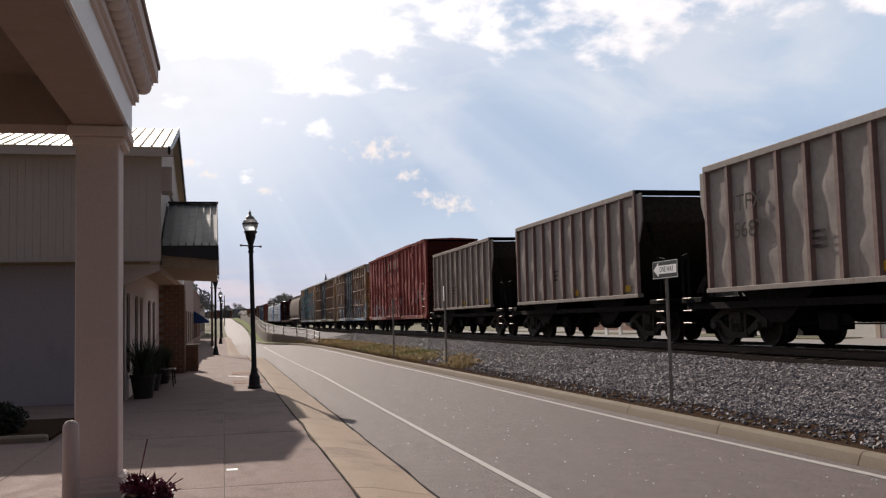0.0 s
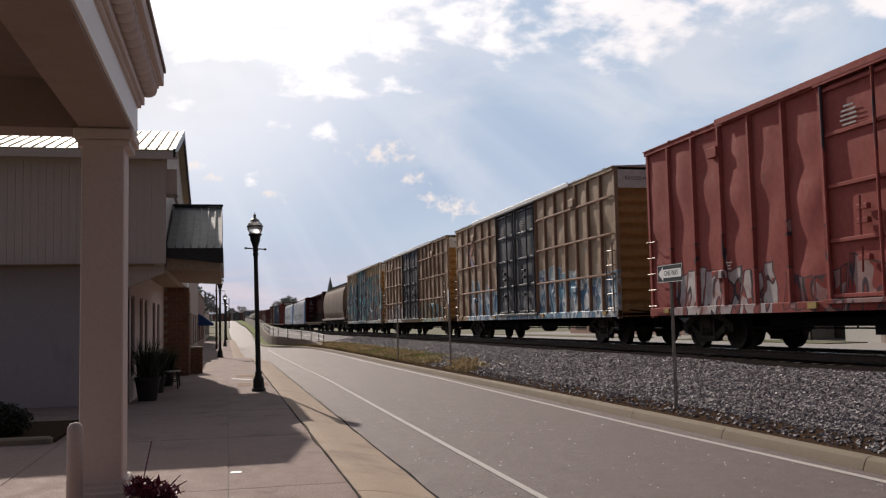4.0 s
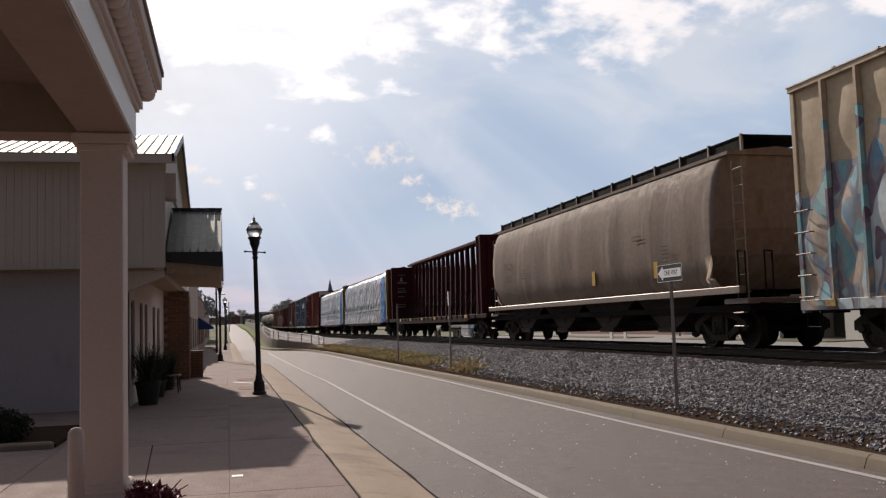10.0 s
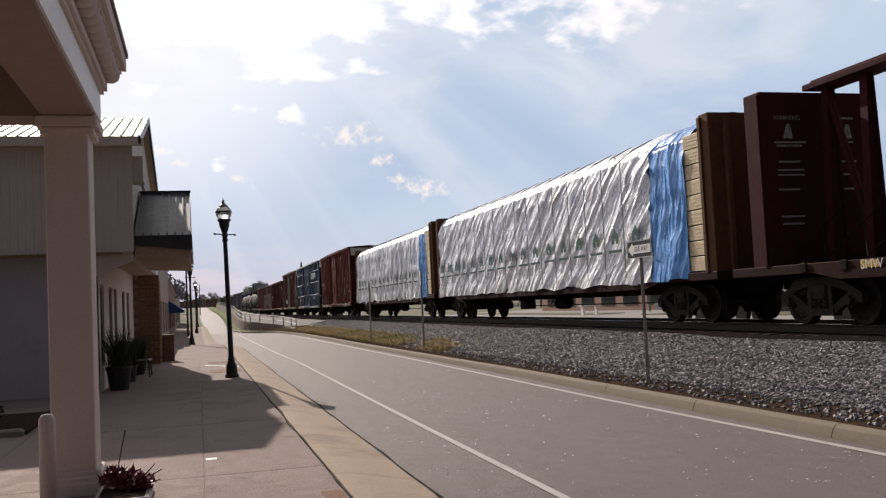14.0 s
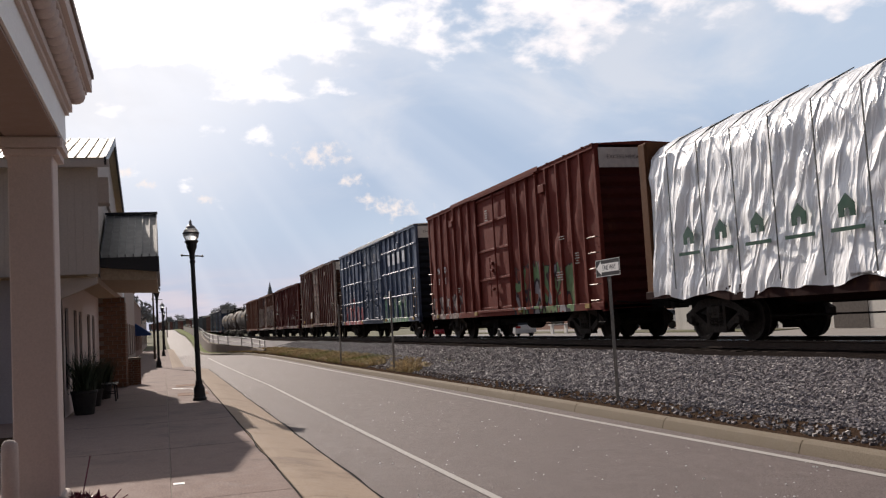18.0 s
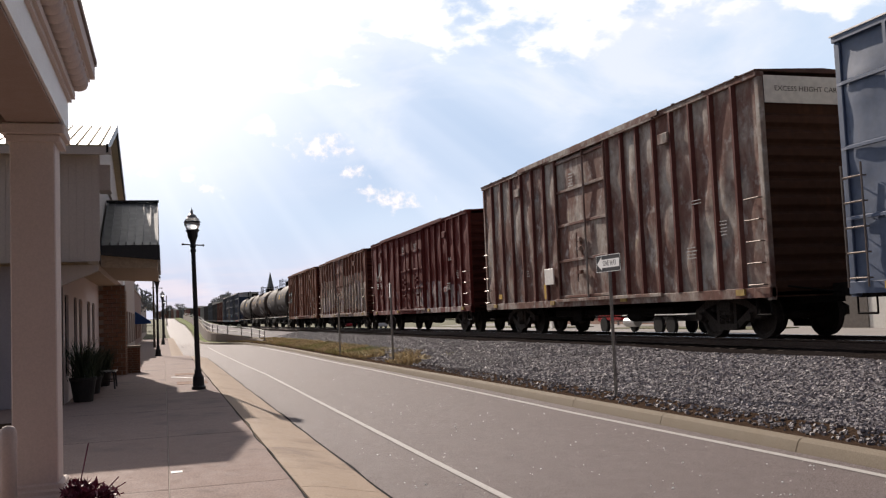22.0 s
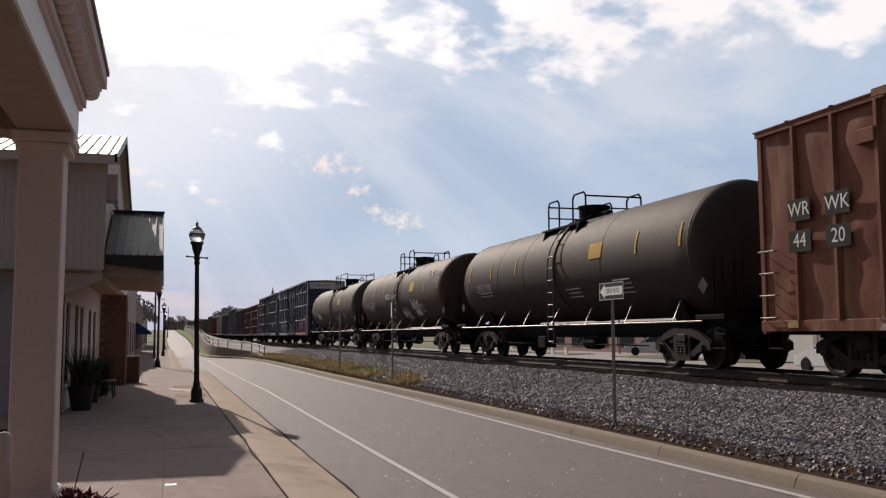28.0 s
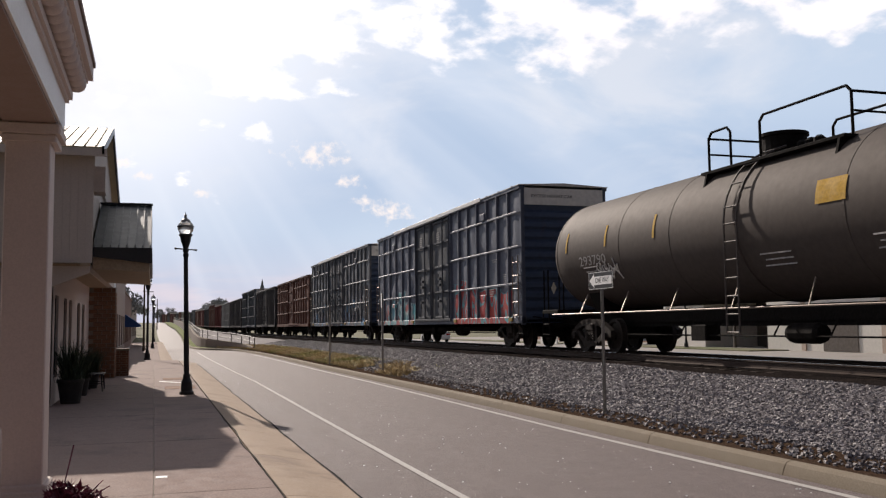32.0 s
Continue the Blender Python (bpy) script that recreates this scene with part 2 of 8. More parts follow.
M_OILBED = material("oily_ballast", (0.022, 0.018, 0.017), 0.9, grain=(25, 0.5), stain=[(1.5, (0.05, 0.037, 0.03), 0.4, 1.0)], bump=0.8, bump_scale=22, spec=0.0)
M_TIE = material("tie_timber", (0.035, 0.026, 0.022), 0.9, grain=(30, 0.4), spec=0.05)
M_RAIL = material("rail_steel", (0.062, 0.043, 0.035), 0.7, 0.2, grain=(30, 0.2), spec=0.2)
M_RAILTOP = material("rail_running_top", (0.55, 0.53, 0.50), 0.25, 1.0, grain=(30, 0.1))
M_CREAM = material("cream_stucco", (0.60, 0.515, 0.475), 0.8, grain=(60, 0.06), stain=[(1.5, (0.52, 0.44, 0.40), 0.25, 3.0)], bump=0.12, bump_scale=140, spec=0.2)
# cream taken down to dark tan: shade of undersides and recesses as colour
M_CREAM_DARK = material("shaded_cream_trim", (0.18, 0.13, 0.108), 0.8, grain=(40, 0.06), bump=0.1, bump_scale=100)
M_WHITE = material("white_trim_paint", (0.78, 0.77, 0.75), 0.55, grain=(40, 0.04))
M_SIDING = material("painted_siding", (0.54, 0.465, 0.405), 0.75, grain=(30, 0.06), stain=[(1.2, (0.40, 0.34, 0.29), 0.3, 0.3)], bump=0.1, bump_scale=60, spec=0.2)
M_BLOCK = material("painted_block_wall", (0.40, 0.365, 0.37), 0.85, grain=(40, 0.08), stain=[(0.8, (0.205, 0.185, 0.19), 0.35, 0.4)], bump=0.25, bump_scale=70, spec=0.2)
M_ROOF = material("weathered_metal_roof", (0.47, 0.40, 0.27), 0.6, 0.0, grain=(12, 0.1), stain=[(1.6, (0.33, 0.25, 0.15), 0.3, 1.0)], spec=0.25)
M_AWNING = material("dark_metal_awning", (0.12, 0.122, 0.12), 0.5, 0.3, grain=(12, 0.12))
M_BLACK = material("black_paint", (0.018, 0.018, 0.02), 0.4, 0.3, grain=(30, 0.15))
M_BRICK = material("red_brown_brick", (0.20, 0.105, 0.065), 0.85, grain=(25, 0.3), bump=0.3, bump_scale=60, spec=0.15)
M_MORTAR = material("mortar", (0.30, 0.26, 0.22), 0.9, grain=(50, 0.15))
M_GALV = material("galvanised_post", (0.22, 0.21, 0.20), 0.5, 0.6, grain=(25, 0.15))
# brown, set darker so the shade under the porch is in the colour
M_BEAM = material("shaded_beam_brown", (0.265, 0.195, 0.165), 0.8, grain=(40, 0.06), stain=[(1.0, (0.12, 0.085, 0.075), 0.3, 1.0)], bump=0.1, bump_scale=100)
M_HILL = material("sunlit_hill_asphalt", (0.145, 0.118, 0.112), 0.7, grain=(60, 0.15), stain=[(0.3, (0.125, 0.105, 0.10), 0.3, 1.0)], spec=0.2)
M_FASCIA = material("wood_fascia", (0.36, 0.27, 0.18), 0.75, grain=(20, 0.15))


def glass(name, tint, rough=0.05, clear=0.8):
    m = bpy.data.materials.new(name)
    m.use_nodes = True
    b = m.node_tree.nodes["Principled BSDF"]
    b.inputs["Base Color"].default_value = (*tint, 1)
    b.inputs["Roughness"].default_value = rough
    b.inputs["Transmission Weight"].default_value = clear
    return m


M_GLASS = glass("lamp_glass", (0.97, 0.97, 0.95), 0.22, 0.8)
M_WINDOW = glass("window_glass", (0.03, 0.035, 0.04), 0.06, 0.0)


# ---- mesh helpers ----
def part(name, bm, mat, parent=None, label="", smooth=False):
    """Links a bmesh as one mesh object under a thing or a part."""
    me = bpy.data.meshes.new(name)
    bm.to_mesh(me)
    bm.free()
    for m in (mat if isinstance(mat, (list, tuple)) else [mat]):
        me.materials.append(m)
    if smooth:
        me.polygons.foreach_set("use_smooth", [True] * len(me.polygons))
    ob = new(name, me)
    if parent is not None:
        ob.parent = parent
    if label:
        ob["label"] = label
    return ob


def share(name, ob, parent, loc=(0, 0, 0), rot=(0, 0, 0), scl=(1, 1, 1)):
    """Another part on the same mesh."""
    o = new(name, ob.data)
    o.parent = parent
    o.location, o.rotation_euler, o.scale = loc, rot, scl
    return o


def empty(name, loc=(0, 0, 0)):
    o = new(name)
    o.location = loc
    return o


def add_box(bm, x0, y0, z0, x1, y1, z1, mi=0):
    v = [bm.verts.new(p) for p in ((x0, y0, z0), (x1, y0, z0), (x1, y1, z0), (x0, y1, z0), (x0, y0, z1), (x1, y0, z1), (x1, y1, z1), (x0, y1, z1))]
    for q in ((0, 3, 2, 1), (4, 5, 6, 7), (0, 1, 5, 4), (1, 2, 6, 5), (2, 3, 7, 6), (3, 0, 4, 7)):
        bm.faces.new([v[i] for i in q]).material_index = mi
    return v


def add_cbox(bm, x0, y0, z0, x1, y1, z1, c=0.01, mi=0):
    """A box whose upright edges and top edges are chamfered."""
    def ring(i, z):
        return [bm.verts.new(p) for p in ((x0 + i + c, y0 + i, z), (x1 - i - c, y0 + i, z), (x1 - i, y0 + i + c, z), (x1 - i, y1 - i - c, z),
                                          (x1 - i - c, y1 - i, z), (x0 + i + c, y1 - i, z), (x0 + i, y1 - i - c, z), (x0 + i, y0 + i + c, z))]
    rings = [ring(0, z0), ring(0, z1 - c), ring(c, z1)]
    for a, b in zip(rings, rings[1:]):
        for k in range(8):
            bm.faces.new((a[k], a[(k + 1) % 8], b[(k + 1) % 8], b[k])).material_index = mi
    bm.faces.new(rings[0][::-1]).material_index = mi
    bm.faces.new(rings[-1]).material_index = mi


def add_bar(bm, a, b, r, n=8, mi=0, r2=None):
    """A round bar from a to b."""
    a, b = Vector(a), Vector(b)
    d = (b - a).normalized()
    u = d.orthogonal().normalized()
    w = d.cross(u)
    r2 = r if r2 is None else r2
    rings = []
    for p, rr in ((a, r), (b, r2)):
        rings.append([bm.verts.new(p + (u * math.cos(t) + w * math.sin(t)) * rr) for t in (2 * math.pi * k / n for k in range(n))])
    for k in range(n):
        bm.faces.new((rings[0][k], rings[0][(k + 1) % n], rings[1][(k + 1) % n], rings[1][k])).material_index = mi
    bm.faces.new(rings[0][::-1]).material_index = mi
    bm.faces.new(rings[1]).material_index = mi


def add_lathe(bm, profile, n=16, at=(0, 0, 0), mi=0, axis="z"):
    """A turned form: profile of (radius, height)."""
    rings = []
    for r, h in profile:
        ring = []
        for k in range(n):
            t = 2 * math.pi * k / n
            c, s = r * math.cos(t), r * math.sin(t)
            p = (at[0] + c, at[1] + s, at[2] + h) if axis == "z" else (at[0] + h, at[1] + c, at[2] + s) if axis == "x" else (at[0] + s, at[1] + h, at[2] + c)
            ring.append(bm.verts.new(p))
        rings.append(ring)
    for a, b in zip(rings, rings[1:]):
        for k in range(n):
            bm.faces.new((a[k], a[(k + 1) % n], b[(k + 1) % n], b[k])).material_index = mi
    if profile[0][0] > 1e-4:
        bm.faces.new(rings[0][::-1]).material_index = mi
    if profile[-1][0] > 1e-4:
        bm.faces.new(rings[-1]).material_index = mi


def add_prism(bm, pts, axis, lo, hi, mi=0):
    """A polygon drawn out along an axis. Points are the two other coordinates in order."""
    def at(p, h):
        return (h, p[0], p[1]) if axis == "x" else (p[0], h, p[1]) if axis == "y" else (p[0], p[1], h)
    a = [bm.verts.new(at(p, lo)) for p in pts]
    b = [bm.verts.new(at(p, hi)) for p in pts]
    n = len(pts)
    fs = [bm.faces.new(a), bm.faces.new(b[::-1])] + [bm.faces.new((a[k], b[k], b[(k + 1) % n], a[(k + 1) % n])) for k in range(n)]
    for f in fs:
        f.material_index = mi
    bmesh.ops.recalc_face_normals(bm, faces=fs)


def B():
    return bmesh.new()


def box_part(name, lo, hi, mat, parent=None, label="", c=0.0):
    bm = B()
    if c:
        add_cbox(bm, *lo, *hi, c)
    else:
        add_box(bm, *lo, *hi)
    return part(name, bm, mat, parent, label)


def words(name, text, size, mat, parent, m, width=None):
    """Lettering as a flat mesh, its face towards +z of the pose m."""
    cu = bpy.data.curves.new(name, "FONT")
    cu.body, cu.size, cu.extrude, cu.align_x, cu.align_y = text, size, 0.001, "CENTER", "CENTER"
    cu.resolution_u = 3
    tmp = bpy.data.objects.new(name, cu)
    me = bpy.data.meshes.new_from_object(tmp)
    bpy.data.objects.remove(tmp)
    me.materials.append(mat)
    ob = new(name, me)
    ob.parent = parent
    if width:
        xs = [v.co.x for v in me.vertices]
        m = m @ Matrix.Diagonal((width / (max(xs) - min(xs)), 1, 1, 1))
    ob.matrix_local = m
    return ob


# ---- the lie of the land ----
def smooth(a):
    a = min(1.0, max(0.0, a))
    return a * a * (3 - 2 * a)


def rise(y):
    """Height of the street above the near pavement: level, then a long hill."""
    return 4.2 * smooth((y - 75) / 340)


def track_z(y):
    return 0.82 + 5.2 * smooth((y - 130) / 620)


def track_x(y):
    return 12.55 - 0.000098 * max(0.0, y - 190) ** 2


STEPS = [-60, -30, -15, -5] + [2 * i for i in range(0, 35)] + [70 + 6 * i for i in range(0, 20)] + [190 + 20 * i for i in range(0, 24)] + [680, 800, 1000, 1400, 2000]


def ribbon(name, section, steps, mat, kind="structure", label="", shift=None, lift=0.0, category=""):
    """A strip that follows the street: section is a line of (x, z)."""
    bm = B()
    prev = None
    for y in steps:
        dx = shift(y) if shift else 0.0
        row = [bm.verts.new((x + dx, y, z + rise(y) + lift)) for x, z in section]
        if prev:
            for k in range(len(row) - 1):
                bm.faces.new((prev[k], prev[k + 1], row[k + 1], row[k]))
        prev = row
    ob = part(name, bm, mat)
    return tagged(ob, label, category, kind=kind)


# ---- ground, street, track bed ----
def build_ground():
    bm = B()
    xs = [-2500, -900, -300, -100, -40, -12, -6, 0, 2, 5, 8, 11, 14, 18, 25, 40, 70, 140, 400, 1000, 2500]
    prev = None
    for y in [-2500, -800, -200] + STEPS + [3000, 4500]:
        row = []
        for x in xs:
            z = rise(y) - 0.24
            far = smooth((abs(x) - 60) / 300) * smooth((y - 100) / 400)
            row.append(bm.verts.new((x, y, z + 2.0 * far)))
        if prev:
            for k in range(len(xs) - 1):
                bm.faces.new((prev[k], prev[k + 1], row[k + 1], row[k]))
        prev = row
    tagged(part("ground", bm, M_GROUND), "dry open ground running out to low hills", "ground", kind="structure")


build_ground()
NEAR = [y for y in STEPS if -16 < y < 480]


def line_at(rows):
    """A line along the street: x at y, straight between the given places."""
    ys, xs = [r[0] for r in rows], [r[1] for r in rows]
    return lambda y: float(np.interp(y, ys, xs))


kerb_back = line_at([(-12, 7.05), (20, 7.05), (39, 6.82), (50, 6.80), (61, 6.62), (68.6, 6.25), (71, 5.85), (73, 5.25), (75, 4.3), (77, 3.65), (82, 3.2), (100, 3.25), (150, 4.1), (210, 4.5), (260, 3.8), (480, 3.6)])
street_left = line_at([(-12, 1.95), (47.4, 1.95), (48.6, 0.82), (85, 0.76), (170, 0.5), (480, 0.3)])
wall_foot = line_at([(66, 6.62), (68.6, 6.5), (71, 6.15), (73, 5.55), (75, 4.65), (77, 4.0), (79, 3.7), (82, 3.55), (100, 3.85), (120, 4.4), (150, 4.95), (170, 5.4), (230, 6.0), (300, 5.8), (480, 5.4)])


def kerb_shift(y):
    return kerb_back(y) - 7.05


def strip(name, left, right, ys, mat, label, category, cols=3, crown=0.0):
    """A paved or planted strip between two lines: left and right give (x, z) at y, over the lie of the land."""
    bm = B()
    prev = None
    for y in ys:
        (xa, za), (xb, zb) = left(y), right(y)
        row = []
        for k in range(cols):
            u = k / (cols - 1)
            row.append(bm.verts.new((xa + (xb - xa) * u, y, za + (zb - za) * u + crown * 4 * u * (1 - u) + rise(y))))
        if prev:
            for k in range(cols - 1):
                bm.faces.new((prev[k], prev[k + 1], row[k + 1], row[k]))
        prev = row
    return tagged(part(name, bm, mat), label, category, kind="structure")


FINE = sorted(set(NEAR + [47.4, 48.6] + [66 + k for k in range(20)]))
road = strip("road", lambda y: (street_left(y), -0.135), lambda y: (kerb_back(y) - 0.22, -0.135), [y for y in FINE if y <= 82], M_ASPHALT, "worn grey asphalt one-way street", "road", 5, 0.017)
strip("road_hill", lambda y: (street_left(y), -0.135), lambda y: (kerb_back(y) - 0.22, -0.135), [y for y in FINE if y >= 82], M_HILL, "pale sunlit street climbing the hill", "road", 5, 0.017)
for middle, width, ya, yb in ((line_at([(-10, 2.97), (11, 2.99), (18, 3.03), (30, 3.11), (38, 3.02), (52, 2.95), (68, 2.95)]), 0.088, -10, 68), (line_at([(-10, 6.62), (8, 6.58), (14, 6.45), (28, 6.43), (37, 6.30), (51, 6.22), (62, 6.05)]), 0.11, -10, 62)):
    bm = B()
    prev = None
    for y in [y for y in STEPS if ya <= y <= yb]:
        zz = -0.126 if middle(10) > 5 else -0.1165
        row = [bm.verts.new((middle(y) - width / 2, y, zz)), bm.verts.new((middle(y) + width / 2, y, zz))]
        if prev:
            bm.faces.new((prev[0], prev[1], row[1], row[0]))
        prev = row
    tagged(part("road_line", bm, M_LINE), "worn white painted edge line on asphalt", "road marking", kind="structure")


M_TYRE_TAR = material("tar_seal", (0.012, 0.011, 0.011), 0.9, grain=(20, 0.3), spec=0.05)


def build_curbs():
    # near kerb and gutter with joints, far kerb in cast lengths
    for name, x0, x1, side, y0, y1 in (("curb_near", 1.22, 2.02, 1, -12, 47.5), ("curb_near_hill", 0.33, 0.86, 1, 48.5, 110), ("curb_far", 6.62, 7.05, -1, -12, 100)):
        root = tagged(empty(name), "tan concrete kerb with cast joints", "kerb", kind="structure")
        cuts = [y0]
        while cuts[-1] < y1 - 0.5:
            cuts.append(min(y1, cuts[-1] + (1.0 if side < 0 and 66 < cuts[-1] < 82 else 3.0)))
        for a, b in zip(cuts, cuts[1:]):
            b -= 0.015
            bm = B()
            if side > 0:
                pr = [(x0, -0.2), (x0, 0.0), (x0 + 0.14, -0.006), (x0 + 0.26, -0.022), (x0 + 0.38, -0.046), (x0 + 0.52, -0.078), (x0 + 0.66, -0.105), (x1, -0.127), (x1, -0.2)]
            else:
                pr = [(x0 + 0.20, -0.2), (x0 + 0.21, -0.128), (x0 + 0.235, -0.06), (x0 + 0.255, -0.015), (x0 + 0.285, 0.012), (x0 + 0.33, 0.022), (x1 - 0.02, 0.02), (x1, 0.0), (x1, -0.2)]
            fa, fb = [], []
            for y, ring in ((a, fa), (b, fb)):
                s = kerb_shift(y) if side < 0 else 0.0
                ring.extend(bm.verts.new((x + s, y, z + rise(y))) for x, z in pr)
            m = len(pr)
            for q in range(m):
                bm.faces.new((fa[q], fb[q], fb[(q + 1) % m], fa[(q + 1) % m]))
            bm.faces.new(fa)
            bm.faces.new(fb[::-1])
            bmesh.ops.recalc_face_normals(bm, faces=bm.faces)
            part("curb_stone", bm, M_CURB if side < 0 else M_CURB_NEAR, root)
        if name == "curb_near":
            bm = B()
            add_cbox(bm, 0.86, 47.51, -0.2, 1.6, 47.75, -0.07, 0.03)
            part("curb_stone", bm, M_CURB, root)
    # sidewalk slabs
    root = tagged(empty("sidewalk"), "sunlit tan concrete sidewalk in large slabs", "sidewalk", kind="structure")
    ys = [-12, -6, 0, 5.2, 9.5, 13.9, 18.2, 22.6, 27, 31.4, 35.8, 40.2, 44.6, 49, 53.4, 57.8, 62.2, 66.6, 73, 80, 87, 94, 101, 110]
    xs = [-9.0, -5.4, -2.3, 0.02, 1.20]
    for a, b in zip(ys, ys[1:]):
        for c, d in zip(xs, xs[1:]):
            if c < -2.5 and a > 20:
                continue
            if d > 1 and a > 48:
                d = 0.33
            bm = B()
            add_cbox(bm, c + 0.004, a + 0.004, -0.2 + rise(a), d - (0.006 if d > 1 else 0.004), b - 0.004, rise((a + b) / 2), 0.004)
            part("slab", bm, M_CONCRETE, root)
    for a in (25.6, 30.2):
        box_part("brick_inset", (0.3, a, -0.1), (1.1, a + 1.2, 0.006), M_BRICK, root, "red brick paver patch")
    box_part("joint_bed", (-9, -12, -0.2), (0.3, 66, -0.012), M_MORTAR, root)
    for x, y0, y1, z, w in ((1.205, 4, 47.5, 0.004, 0.017), (2.03, 5, 47, -0.122, 0.028)):
        bm = B()
        prev = None
        y = y0
        while y < y1:
            off = 0.05 * noise.noise(Vector((x, y * 0.5, 0.0))) * (1 if x > 1 else 0.3)
            half = w * (0.35 + 0.9 * abs(noise.noise(Vector((x + 5, y * 1.7, 0.0)))))
            row = [bm.verts.new((x + off - half, y, z)), bm.verts.new((x + off + half, y, z))]
            if prev:
                bm.faces.new((prev[0], prev[1], row[1], row[0]))
            prev = row
            y += 0.3
        part("tar_joint", bm, M_TYRE_TAR, root, "ragged dark tarred joint")
    for a in (13.9, 18.2, 22.6, 27.0, 31.4):
        bm = B()
        prev = None
        for k in range(13):
            x = -2.0 + 3.2 * k / 12
            y = a + 0.03 * noise.noise(Vector((x * 2, a, 0.0)))
            half = 0.006 + 0.012 * abs(noise.noise(Vector((x * 3, a, 4.0))))
            row = [bm.verts.new((x, y - half, 0.004)), bm.verts.new((x, y + half, 0.004))]
            if prev:
                bm.faces.new((prev[0], row[0], row[1], prev[1]))
            prev = row
        part("joint_crack", bm, M_TYRE_TAR, root, "dirty joint between slabs")
    bm = B()
    bm.faces.new([bm.verts.new(p) for p in ((0.18, 29.3, 0.008), (1.1, 27.7, 0.008), (1.12, 27.85, 0.008), (0.18, 29.55, 0.008))])
    part("drain_edge", bm, M_WHITE, root, "pale raised drain edge")
    box_part("metal_tag", (0.04, 10.5, -0.01), (0.16, 10.62, 0.005), M_WHITE, root, "small pale marker plate")
    box_part("tactile_plate", (0.99, 7.3, -0.1), (1.17, 8.15, 0.006), M_BRICK, root, "red-brown paver plate")


build_curbs()


def build_bed():
    # verge and ballast slope, cross-sections swept along the line
    def sweep(name, sec, steps, mat, label, cat):
        bm = B()
        prev = None
        for y in steps:
            dx, dz = track_x(y) - 12.55, track_z(y) - 0.82
            row = []
            for x, z in sec:
                w = (x - 7.2) / 5.0 if x < 12 else 1.0
                jig = noise.noise(Vector((x * 0.8, y * 0.35, 0.0))) * 0.05 if 7.8 < x < 17 else 0.0
                base = rise(y)
                row.append(bm.verts.new((x + dx * min(1, w) + max(-0.9, kerb_shift(y)) * max(0.0, 1 - w * 3), y, z + (base * (1 - w) + dz * w if w < 1 else dz) + jig)))
            if prev:
                for k in range(len(row) - 1):
                    bm.faces.new((prev[k], prev[k + 1], row[k + 1], row[k]))
            prev = row
        return tagged(part(name, bm, mat, smooth=True), label, cat, kind="structure")

    ys = sorted(set([y for y in NEAR] + [2 * i + 1 for i in range(0, 35)]))
    sweep("verge", [(6.99, 0.02), (7.1, 0.035), (7.35, 0.06), (7.6, 0.085), (7.8, 0.06)], [y for y in ys if y < 75], M_DIRT, "strip of bare brown dirt behind the kerb", "verge")
    sweep("ballast_bed", [(7.4, -0.02), (7.75, 0.085), (8.7, 0.28), (9.7, 0.48), (10.5, 0.60), (10.9, 0.61), (11.6, 0.605), (13.5, 0.605), (14.2, 0.56), (15.2, 0.25), (16.4, -0.1)],
          ys + [500, 560, 640, 760, 900, 1000], M_BALLAST, "grey crushed-stone railway embankment", "ballast")
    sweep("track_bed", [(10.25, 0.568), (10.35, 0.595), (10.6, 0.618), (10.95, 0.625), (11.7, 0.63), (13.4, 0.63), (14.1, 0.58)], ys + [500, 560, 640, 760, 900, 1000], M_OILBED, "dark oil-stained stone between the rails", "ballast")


build_bed()


